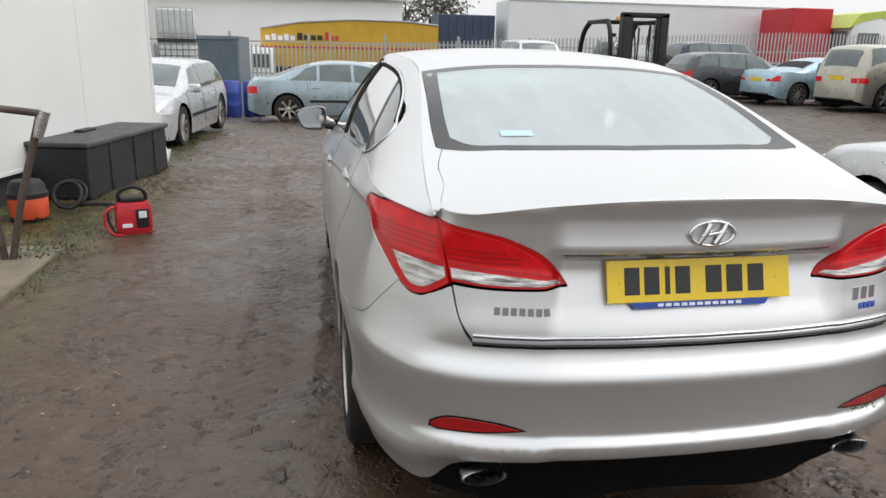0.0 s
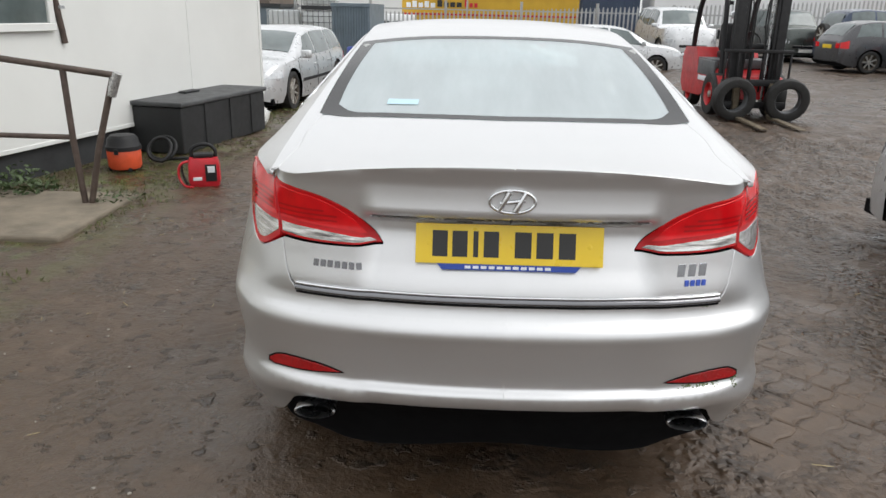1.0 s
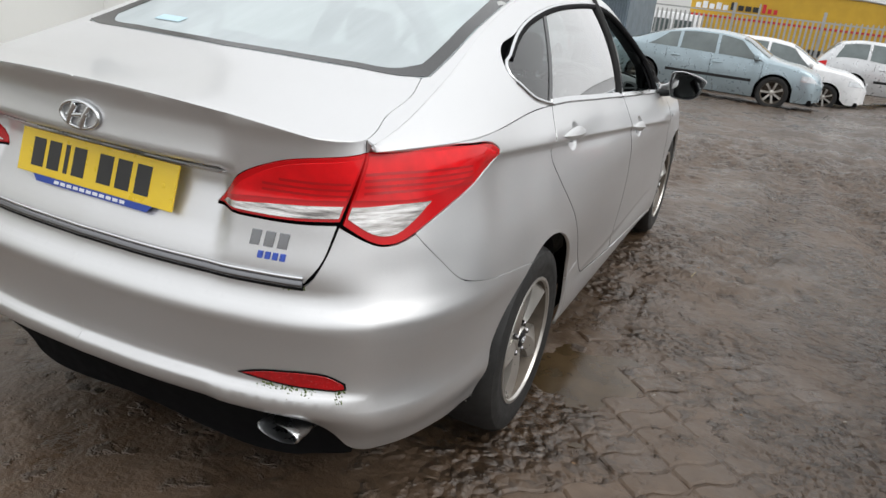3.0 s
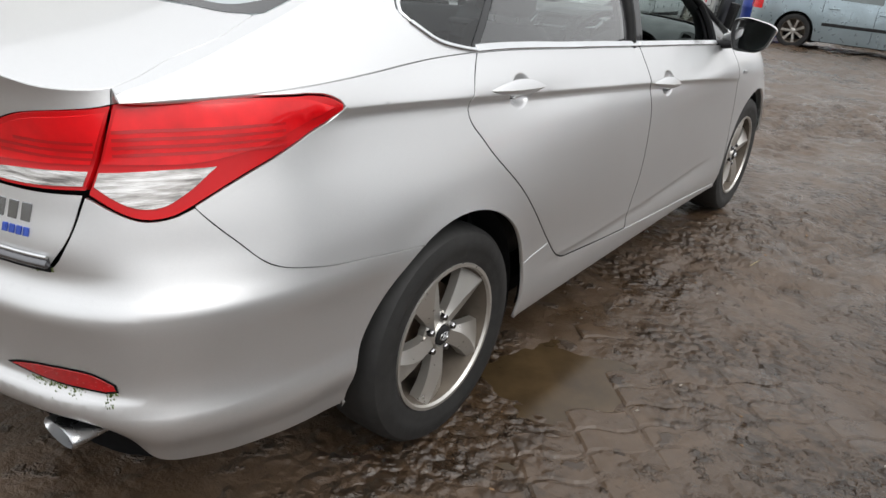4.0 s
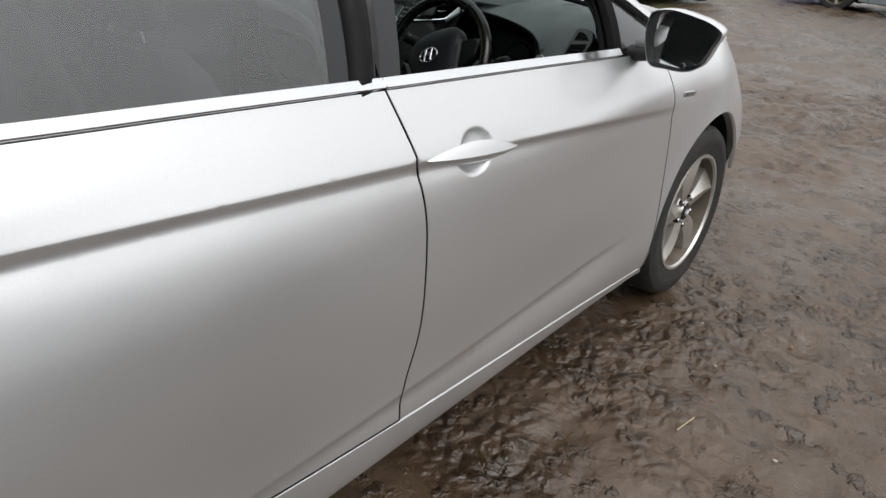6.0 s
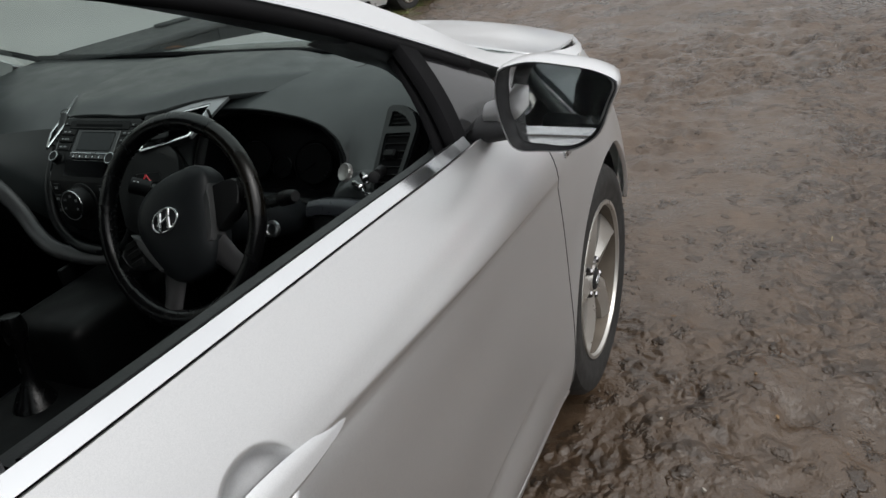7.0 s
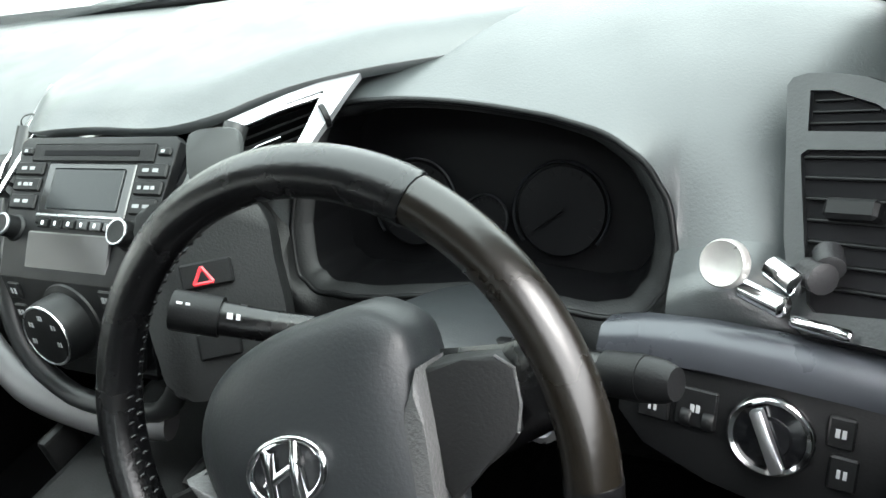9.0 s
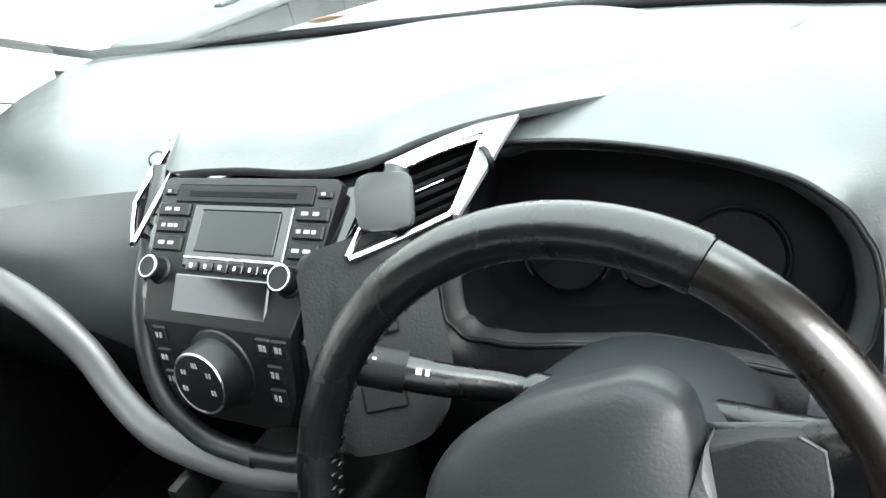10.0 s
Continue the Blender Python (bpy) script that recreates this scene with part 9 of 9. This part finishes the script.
for g in (1, -1):
    fork("mast_upright", (g * 0.33 - 0.07, -0.62, 0.10), (g * 0.33 + 0.07, -0.48, 2.06), MAST, "greasy black mast upright", 0.008)
    fork("mast_inner", (g * 0.245 - 0.03, -0.60, 0.12), (g * 0.245 + 0.03, -0.50, 2.02), MAST, "inner mast channel", 0.006)
    bm = bmesh.new()
    tube(bm, [(g * 0.18, -0.53, 0.2), (g * 0.18, -0.53, 1.2)], 0.03, 10)
    tube(bm, [(g * 0.18, -0.53, 1.2), (g * 0.18, -0.53, 1.9)], 0.018, 10)
    part("lift_ram", bm, SATIN_CHROME if g > 0 else MAST, fl, "hydraulic lift ram", smooth_angle=60)
    fork("chain", (g * 0.10 - 0.012, -0.60, 0.4), (g * 0.10 + 0.012, -0.58, 1.85), MAST, "lift chain", 0.002)
    bm = bmesh.new()
    tube(bm, through_points([(g * 0.14, -0.58, 0.9), (g * 0.10, -0.50, 1.5), (g * 0.16, -0.45, 1.95), (g * 0.2, -0.35, 1.5)], 0.05), 0.012, 8)
    part("hydraulic_hose", bm, BLACK_TRIM, fl, "", smooth_angle=60)
fork("mast_head", (-0.40, -0.62, 2.0), (0.40, -0.50, 2.08), MAST, "black mast cross-head")
fork("mast_cross_bar", (-0.33, -0.50, 1.05), (0.33, -0.46, 1.13), MAST)
fork("carriage_bar", (-0.52, -0.70, 0.50), (0.52, -0.63, 0.60), MAST, "black fork carriage bar")
fork("carriage_bar", (-0.52, -0.70, 0.16), (0.52, -0.63, 0.26), MAST, "black fork carriage bar")
for i in range(6):
    x = -0.50 + i * 0.2
    fork("backrest_bar", (x - 0.014, -0.69, 0.60), (x + 0.014, -0.66, 1.02), MAST, "load backrest bar", 0.004)
fork("backrest_top", (-0.53, -0.695, 1.0), (0.53, -0.655, 1.05), MAST, "", 0.006)
for g in (1, -1):
    bm = bmesh.new()
    prism(bm, [(-0.64, 0.55), (-0.70, 0.55), (-0.715, 0.06), (-0.76, 0.015), (-1.95, 0.010), (-1.95, 0.022), (-0.76, 0.055), (-0.665, 0.10)], -0.05, 0.05, Matrix(((0, 0, 1, g * 0.27), (1, 0, 0, 0), (0, 1, 0, 0), (0, 0, 0, 1))))
    part("fork_arm", bm, FORK, fl, "worn fork lying on the mud")
    w = road_wheel(fl, (g * 0.47, -0.25, 0.33), g, 0.33, 0, 0.22, FORK_RED, 0.56)
    w = road_wheel(fl, (g * 0.43, 1.02, 0.26), g, 0.26, 0, 0.18, FORK_RED, 0.56)
    bm = bmesh.new()
    lathe(bm, [(0.05, 0.0), (0.055, 0.03), (0.04, 0.05), (0.0, 0.052)], 16, pose(g * 0.40, -0.44, 1.55, 90, 0, 0))
    part("work_lamp", bm, HEADLAMP, fl, "work lamp", smooth_angle=40)
for x, y, a in ((4.06, 8.69, 4), (4.85, 8.64, -5)):
    ob = thing("loose_tyre", "worn black tyre standing upright against the forklift", "tyre", (x, y, 0.30), 0, "loose tyres by the forklift")
    bm = bmesh.new()
    prof = [(0.19, -0.07), (0.20, -0.095), (0.26, -0.105), (0.31, -0.09), (0.325, -0.05), (0.325, 0.05), (0.31, 0.09), (0.26, 0.105), (0.20, 0.095), (0.19, 0.07), (0.21, 0.06), (0.29, 0.06), (0.29, -0.06), (0.21, -0.06)]
    lathe(bm, prof, 40, pose(0, 0, 0.02, 90 + 6, 0, a), close=True)
    part("tyre_wall", bm, RUBBER, ob, "muddy worn tyre", smooth_angle=40)
    bm = bmesh.new()
    lathe(bm, [(0.195, -0.075), (0.19, 0.0), (0.195, 0.075), (0.185, 0.07), (0.18, 0.0), (0.185, -0.07)], 36, pose(0, 0, 0.02, 90 + 6, 0, a), close=True)
    part("steel_rim", bm, FORK_GREY, ob, "bare steel rim", smooth_angle=40)

# ---- fence, trailers, tanks and what stands beyond ----
GALV = surface("galvanised_steel", (0.42, 0.43, 0.43), 0.5, 0.5, var=0.12, scale=5)
fence = thing("fence", "galvanised steel palisade fence across the end of the yard", "fence", (0, 27.6, 0), kind="structure")
for z in (0.35, 1.55):
    part("rail", boxes(((-7.0, 0.03, z - 0.025), (34.0, 0.06, z + 0.025))), GALV, fence, "fence rail")
bm = bmesh.new()
prism(bm, [(-0.035, 0.03), (0.035, 0.03), (0.035, 1.86), (0.012, 1.95), (0.0, 1.92), (-0.012, 1.95), (-0.035, 1.86)], -0.006, 0.006, Matrix(((1, 0, 0, 0), (0, 0, 1, 0), (0, 1, 0, 0), (0, 0, 0, 1))))
pale = part("pale", bm, GALV, fence, "pale galvanised fence pale")
for i in range(240):
    q = new("pale", pale.data)
    x = -6.9 + i * 0.168
    q.parent, q.location = fence, (x, 0, 0.01 * math.sin(i * 2.7) + max(min(0.045 * (x - 9.65), 0.45), -0.5))
for i in range(14):
    part("fence_post", boxes(((-6.9 + i * 3.0, 0.06, 0), (-6.8 + i * 3.0, 0.16, 1.9))), GALV, fence)

YELLOW_CURTAIN = surface("yellow_curtain", (0.56, 0.34, 0.025), 0.5, var=0.1, scale=1.5, bump=0.15, grain=8)
tr = thing("curtain_trailer", "yellow curtain-sided trailer with a red band and dark lettering shapes", "trailer", (0.7, 31.6, 0))
bm = bmesh.new()
prism(bm, [(-3.6, 0.5), (4.3, 0.5), (4.3, 2.40), (2.8, 2.54), (0.4, 2.56), (-1.8, 2.42), (-3.6, 2.12)], 0, 2.5, Matrix(((1, 0, 0, 0), (0, 0, 1, 0), (0, 1, 0, 0), (0, 0, 0, 1))))
part("curtain", bm, YELLOW_CURTAIN, tr, "yellow curtain side")
part("band", boxes(((-3.58, -0.02, 1.30), (4.3, 0.0, 1.38))), RED_P, tr, "red band")
bm = bmesh.new()
tube(bm, [(-3.6, -0.02, 2.12), (-1.8, -0.02, 2.42), (0.4, -0.02, 2.56), (2.8, -0.02, 2.54), (4.3, -0.02, 2.40)], 0.04, 6)
part("roof_edge", bm, GALV, tr)
part("chassis", boxes(((-3.4, 0.1, 0.2), (4.1, 2.3, 0.5))), SKIRT, tr, "dark chassis")
rnd = random.Random(6)
for i in range(5):
    part("letter_shape", boxes(((-3.4 + i * 0.27, -0.03, 1.62), (-3.2 + i * 0.27, -0.005, 1.82 + 0.07 * (i % 2)))), WHITE_PRINT, tr, "white lettering shape")
for i in range(4):
    part("letter_shape", boxes(((-2.02 + i * 0.29, -0.03, 1.66), (-1.80 + i * 0.29, -0.005, 1.86 + 0.09 * (i == 0)))), PLATE_BLACK, tr, "dark lettering shape")
for i in range(3):
    part("letter_shape", boxes(((-0.80 + i * 0.22, -0.03, 1.66), (-0.66 + i * 0.22, -0.005, 1.84 + 0.16 * (i == 0)))), HAZARD_RED, tr, "red figure shape")
for x in (-2.6, -1.3, 4.2):
    road_wheel(tr, (x, 0.15, 0.48), 1, 0.48, 0, 0.28).matrix_basis = pose(x, 0.15, 0.48, 90, 0, 0)

TRAILER_WHITE = surface("white_box_trailer", (0.74, 0.75, 0.76), 0.5, var=0.04, scale=0.5)
tw = thing("box_trailer", "long white box trailer behind the fence", "trailer", (15.9, 33.2, 0))
part("box_body", boxes(((-7.2, 0, 1.1), (7.3, 2.5, 3.75), 0.04, 2)), TRAILER_WHITE, tw, "white trailer box")
part("frame_rail", boxes(((-7.2, -0.02, 1.0), (7.3, 0.0, 1.14))), GALV, tw)
part("frame_rail", boxes(((-7.2, -0.02, 3.68), (7.3, 0.0, 3.77))), GALV, tw)
part("chassis", boxes(((-6.0, 0.2, 0.5), (7.0, 2.3, 0.9))), SKIRT, tw)
for x in (-4.6, -3.3, -2.0):
    road_wheel(tw, (x, 0.15, 0.5), 1, 0.5, 0, 0.28).matrix_basis = pose(x, 0.15, 0.5, 90, 0, 0)
BLUE_UNIT = surface("dark_blue_container", (0.035, 0.055, 0.10), 0.5, var=0.15, scale=3)
ob = thing("blue_container", "dark blue steel unit between the trailers", "container", (6.75, 33.6, 0))
part("shell", boxes(((-1.4, 0, 0.0), (1.4, 2.4, 3.0), 0.03, 1)), BLUE_UNIT, ob)
for i in range(7):
    part("rib", boxes(((-1.3 + i * 0.4, -0.03, 0.1), (-1.15 + i * 0.4, 0.0, 2.9))), BLUE_UNIT, ob)
lorry = thing("lorry", "white lorry cab with a yellow-green visor and a red body", "lorry", (24.0, 30.2, 0))
LIME = surface("yellow_green_visor", (0.50, 0.58, 0.10), 0.4)
bm = bmesh.new()
prism(bm, [(0.0, 0.45), (2.2, 0.45), (2.2, 2.9), (1.7, 3.45), (0.5, 3.3), (0.15, 2.7), (0.0, 1.6)], -1.2, 1.2, Matrix(((1, 0, 0, 0), (0, 0, -1, 0), (0, 1, 0, 0), (0, 0, 0, 1))), 0.04)
part("cab", bm, TRAILER_WHITE, lorry, "white cab", smooth_angle=40)
bm = bmesh.new()
prism(bm, [(-0.05, 2.72), (0.48, 3.36), (1.72, 3.52), (2.2, 3.0), (1.6, 3.2), (0.6, 3.0)], -1.22, 1.22, Matrix(((1, 0, 0, 0), (0, 0, -1, 0), (0, 1, 0, 0), (0, 0, 0, 1))))
part("visor", bm, LIME, lorry, "yellow-green roof visor")
part("side_window", boxes(((0.5, -1.23, 1.75), (1.6, -1.19, 2.5), 0.01, 1)), GLASS_FAR, lorry)
part("windscreen", boxes(((-0.02, -1.05, 1.75), (0.06, 1.05, 2.6), 0.01, 1)), GLASS_FAR, lorry)
part("load_body", boxes(((-2.3, -0.2, 0.8), (-0.2, 2.4, 3.6), 0.03, 1)), RED_P, lorry, "red body behind")
for x in (0.8, 2.9):
    road_wheel(lorry, (x, -1.05, 0.5), 1, 0.5, 0, 0.3).matrix_basis = pose(x, -1.05, 0.5, 90, 0, 0)

# container, tanks, drums and bits at the far end of the cabin
CONT = surface("blue_grey_container", (0.15, 0.19, 0.22), 0.55, 0.1, var=0.15, scale=2)
ob = thing("shipping_container", "blue-grey corrugated shipping container", "container", (-3.28, 18.4, dip(-3.3, 18.4)))
part("shell", boxes(((-0.53, 0.02, 0.05), (0.53, 4.0, 2.10))), CONT, ob, "blue-grey container shell")
for i in range(14):
    bm = bmesh.new()
    box(bm, (-0.50 + i * 0.074, -0.015, 0.12), (-0.46 + i * 0.074, 0.025, 2.0), 0.008, 1)
    part("corrugation", bm, CONT, ob)
for z in (0.05, 2.0):
    part("frame_rail", boxes(((-0.55, -0.03, z), (0.55, 0.03, z + 0.1), 0.01, 1)), CONT, ob)
TANK = surface("milky_white_tank", (0.60, 0.62, 0.62), 0.45, var=0.08, scale=3)


def tank(at, label, cage):
    ob = thing("bulk_tank", label, "tank", at, 0, "stacked bulk tanks")
    part("bottle", boxes(((-0.55, -0.48, 0.16), (0.55, 0.48, 1.08), 0.07, 3)), TANK, ob, "milky plastic tank", smooth_angle=50)
    part("pallet", boxes(((-0.6, -0.5, 0.0), (0.6, 0.5, 0.14), 0.01, 1)), SKIRT, ob, "dark pallet")
    for i in range(7):
        bm = bmesh.new()
        x = -0.57 + i * 0.19
        tube(bm, [(x, -0.5, 0.14), (x, -0.5, 1.10)], 0.012 if cage else 0.022, 6)
        part("cage_bar", bm, GALV if not cage else FORK_GREY, ob)
    for z in (0.3, 0.5, 0.7, 0.9, 1.1) if cage else (0.3, 1.1):
        bm = bmesh.new()
        tube(bm, [(0.58, 0.5, z), (0.58, -0.5, z), (-0.58, -0.5, z), (-0.58, 0.5, z)], 0.012, 6)
        part("cage_bar", bm, GALV if not cage else FORK_GREY, ob)
    return ob


tank((-5.2, 24.3, dip(-5, 24) + 0.0), "white plastic bulk tank in a steel cage", True)
tank((-5.2, 24.3, dip(-5, 24) + 1.12), "white plastic bulk tank stacked on another", True)
tank((-5.2, 24.3, dip(-5, 24) + 2.24), "white plastic bulk tank at the top of the stack", False)
tank((-6.5, 24.6, dip(-5, 24) + 0.0), "white plastic bulk tank in a steel cage", True)
tank((-6.5, 24.6, dip(-5, 24) + 1.12), "white plastic bulk tank stacked on another", False)
DRUM = surface("blue_plastic_drum", (0.03, 0.06, 0.30), 0.45, var=0.15, scale=8)
for x, y in ((-2.95, 17.3), (-2.35, 17.6)):
    ob = thing("plastic_drum", "blue plastic drum beside the container", "drum", (x, y, dip(x, y)), 0, "blue drums")
    bm = bmesh.new()
    lathe(bm, [(0.0, 0.0), (0.27, 0.0), (0.29, 0.03), (0.285, 0.28), (0.295, 0.31), (0.285, 0.34), (0.285, 0.58), (0.295, 0.61), (0.285, 0.64), (0.28, 0.88), (0.25, 0.92), (0.0, 0.92)], 24)
    part("drum_body", bm, DRUM, ob, "", smooth_angle=40)
for i, (x, y, a) in enumerate(((-3.65, 16.2, 12), (-3.5, 16.7, -8), (-3.2, 16.3, 30))):
    ob = thing("scrap_panel", "dark scrap panel leaning by the drums", "scrap", (x, y, dip(x, y)), a, "scrap beside the drums")
    bm = bmesh.new()
    box(bm, (-0.05, -0.3, 0.0), (0.03, 0.3, 0.85 - 0.1 * i), 0.015, 1, pose(0, 0, 0, 0, 8, 0))
    part("panel", bm, (GALV, SKIRT, BLACK_TRIM)[i], ob)
ob = thing("grey_shed", "grey steel shed behind the cabin", "shed", (-8.6, 25.5, -0.8))
part("wall", boxes(((-2.0, 0, 0), (1.6, 3.0, 2.3))), CONT, ob)
part("roof", boxes(((-2.1, -0.1, 2.3), (1.7, 3.1, 2.42))), SKIRT, ob)
ob = thing("white_van", "white van behind the fence gate", "van", (-3.2, 29.8, -0.75), 0)
bm = bmesh.new()
prism(bm, [(-0.2, 0.35), (4.6, 0.35), (4.6, 1.0), (4.2, 1.15), (3.5, 1.95), (3.2, 2.05), (-0.1, 2.05), (-0.2, 1.9)], -0.9, 0.9, pose(0, 0, 0, 90, 0, 90), 0.04)
part("body", bm, TRAILER_WHITE, ob, "white van body", smooth_angle=40)
part("rear_window", boxes(((-0.75, -0.23, 1.25), (-0.08, -0.19, 1.8), 0.01, 1)), GLASS_FAR, ob)
part("rear_window", boxes(((0.08, -0.23, 1.25), (0.75, -0.19, 1.8), 0.01, 1)), GLASS_FAR, ob)
for g in (1, -1):
    road_wheel(ob, (g * 0.8, 0.8, 0.33), g, 0.33, 0, 0.2)

# far buildings and bare trees
BUILD = surface("pale_clad_building", (0.86, 0.87, 0.87), 0.6, var=0.03, scale=0.3)
ob = thing("warehouse", "long pale clad warehouse beyond the yard", "building", (-8.0, 52, 0), 2)
part("wall", boxes(((-20, 0, 0), (14, 12, 4.6))), BUILD, ob, "pale cladding")
part("roof", boxes(((-20.4, -0.5, 4.6), (14.4, 12.4, 4.95))), BUILD, ob)
ob = thing("brick_house", "dark-roofed building beyond the cabin", "building", (-17.0, 44, 0))
bm = bmesh.new()
prism(bm, [(-5, 0), (5, 0), (5, 4.0), (0, 6.2), (-5, 4.0)], 0, 9, Matrix(((1, 0, 0, 0), (0, 0, 1, 0), (0, 1, 0, 0), (0, 0, 0, 1))))
part("wall", bm, surface("grey_brown_brick", (0.16, 0.13, 0.11), 0.8, var=0.2, scale=2), ob)
part("roof", boxes(((-5.3, -0.2, 3.9), (0.0, 9.2, 4.1), 0, 1, pose(0, 0, 0)),), SKIRT, ob)
BARK = surface("grey_brown_bark", (0.09, 0.075, 0.06), 0.9, var=0.3, scale=5)
CROWN = surface("dull_winter_foliage", (0.085, 0.080, 0.055), 0.9, var=0.5, scale=0.6)


def tree(at, high, wide, seed):
    rnd = random.Random(seed)
    ob = thing("tree", "bare brown tree with a thin winter crown", "tree", at, 0, "trees beyond the trailers")
    bm = bmesh.new()
    tube(bm, [(0, 0, 0), (0.1, 0, high * 0.25), (0.0, 0.1, high * 0.6)], lambda q: 0.28 - 0.18 * q, 8)
    tips = []
    for i in range(16):
        a, z = rnd.uniform(0, 6.28), high * rnd.uniform(0.28, 0.6)
        e = Vector((wide * rnd.uniform(0.3, 0.95) * math.cos(a), wide * rnd.uniform(0.3, 0.95) * math.sin(a), z + high * rnd.uniform(0.12, 0.38)))
        tube(bm, [(0, 0.05, z), Vector((0, 0, z)).lerp(e, 0.5) + Vector((0, 0, 0.2)), e], lambda q: 0.09 - 0.075 * q, 5)
        tips.append(e)
    part("trunk", bm, BARK, ob, "trunk and limbs")
    co, fs = [], []
    for e in tips:
        for i in range(130):
            p = e + Vector((rnd.gauss(0, wide * 0.2), rnd.gauss(0, wide * 0.2), rnd.gauss(0, high * 0.075)))
            k = rnd.uniform(0.06, 0.18)
            d1, d2 = Vector((rnd.gauss(0, 1), rnd.gauss(0, 1), rnd.gauss(0, 1))).normalized() * k, Vector((rnd.gauss(0, 1), rnd.gauss(0, 1), rnd.gauss(0, 1))).normalized() * k * 0.6
            b = len(co)
            co += [tuple(p - d1), tuple(p + d2), tuple(p + d1), tuple(p - d2)]
            fs.append((b, b + 1, b + 2, b + 3))
    me = bpy.data.meshes.new("crown")
    me.from_pydata(co, [], fs)
    me.materials.append(CROWN)
    c = new("crown", me)
    c.parent = ob


tree((7.5, 62, 0), 7.0, 3.4, 1)
tree((3.8, 66, 0), 6.6, 2.8, 2)
tree((10.5, 64, 0), 6.8, 2.6, 3)


# ---- small litter trodden into the mud ----
def litter():
    """Pale stones, scraps of leaf and bits of straw lying on the mud."""
    rnd = random.Random(21)
    mats = (surface("pale_stone_chip", (0.34, 0.31, 0.27), 0.7, var=0.3, scale=40), surface("dead_leaf_scrap", (0.17, 0.10, 0.045), 0.7, var=0.5, scale=60), surface("dry_straw", (0.42, 0.35, 0.20), 0.7, var=0.3, scale=60))
    bm = bmesh.new()
    for i in range(420):
        if i < 150:  # along the verge
            x, y = rnd.gauss(-2.35, 0.35), rnd.uniform(-1.2, 6.5)
        elif i < 300:
            x, y = rnd.uniform(-2.2, -0.95), rnd.uniform(-1.6, 6.0)
        else:
            x, y = rnd.uniform(0.95, 3.2), rnd.uniform(-1.6, 5.0)
        kind = 0 if rnd.random() < 0.45 else (1 if rnd.random() < 0.75 else 2)
        r = rnd.uniform(0.003, 0.009) if kind < 2 else rnd.uniform(0.015, 0.04)
        m = Matrix.Translation((x, y, ground_z(x, y) + 0.002)) @ pose(0, 0, 0, rnd.uniform(-14, 14), rnd.uniform(-14, 14), rnd.uniform(0, 360))
        n = len(bm.faces)
        if kind == 2:
            box(bm, (-r, -0.0014, 0.0), (r, 0.0014, 0.002), 0, 1, m)
        else:
            k = rnd.randint(5, 7)
            ring = [(r * rnd.uniform(0.6, 1.1) * math.cos(6.283 * j / k), 0.65 * r * rnd.uniform(0.6, 1.1) * math.sin(6.283 * j / k)) for j in range(k)]
            prism(bm, ring, -0.004, r * (0.45 if kind == 0 else 0.10), m)
        bm.faces.ensure_lookup_table()
        for f in bm.faces[n:]:
            f.material_index = kind
    tagged(part("litter", bm, mats, None), "pale stone chips, leaf scraps and straw trodden into the mud", "litter", kind="stuff")


litter()


# ---- block paving showing through the mud ----
def pavers():
    road = thing("pavement", "interlocking block paving worn smooth under thin mud", "paving", kind="structure")
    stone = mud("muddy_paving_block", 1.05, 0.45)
    u, w = 0.212, 0.108
    long_a = [(0.0, 0.0), (0.14, 0.013), (0.36, 0.013), (0.5, 0.0), (0.64, -0.013), (0.86, -0.013), (1.0, 0.0)]
    outline_ = [(x * u, y) for x, y in long_a] + [(u, w * 0.5)] + [(x * u, w + y) for x, y in long_a[::-1]] + [(0.0, w * 0.5)]
    outline_ = [(x - u / 2, y - w / 2) for x, y in outline_]
    bm = bmesh.new()
    n = len(outline_)
    inner, rim, foot = shrunk(outline_, 0.013), shrunk(outline_, 0.0035), shrunk(outline_, 0.0025)
    rows = [[bm.verts.new((x, y, z)) for x, y in r] for r, z in ((foot, -0.05), (rim, -0.005), (inner, 0.0))]
    for a, b in zip(rows, rows[1:]):
        for i in range(n):
            bm.faces.new((a[i], a[(i + 1) % n], b[(i + 1) % n], b[i]))
    bm.faces.new(rows[-1])
    bmesh.ops.recalc_face_normals(bm, faces=bm.faces[:])
    me = bpy.data.meshes.new("paver")
    bm.to_mesh(me)
    bm.free()
    me.materials.append(stone)
    rnd = random.Random(8)
    turn = 46
    ca, sa = math.cos(radians(turn)), math.sin(radians(turn))
    count = 0
    cells = [(i, j) for j in range(-40, 40) for i in range(-20, 20)]
    for i, j in cells:
        p, q = i * u, j * w
        x, y = 1.85 + p * ca - q * sa, -0.2 + p * sa + q * ca
        if paving_mask(x, y) < 0.35 or hollow_at(x, y) > 0.45 or count >= 296:
            continue
        count += 1
        ob = new("paver", me)
        ob.parent = road
        ob.matrix_basis = pose(x, y, -0.0062 + rnd.gauss(0, 0.0022), rnd.gauss(0, 0.8), rnd.gauss(0, 0.8), turn + rnd.gauss(0, 0.9))


pavers()
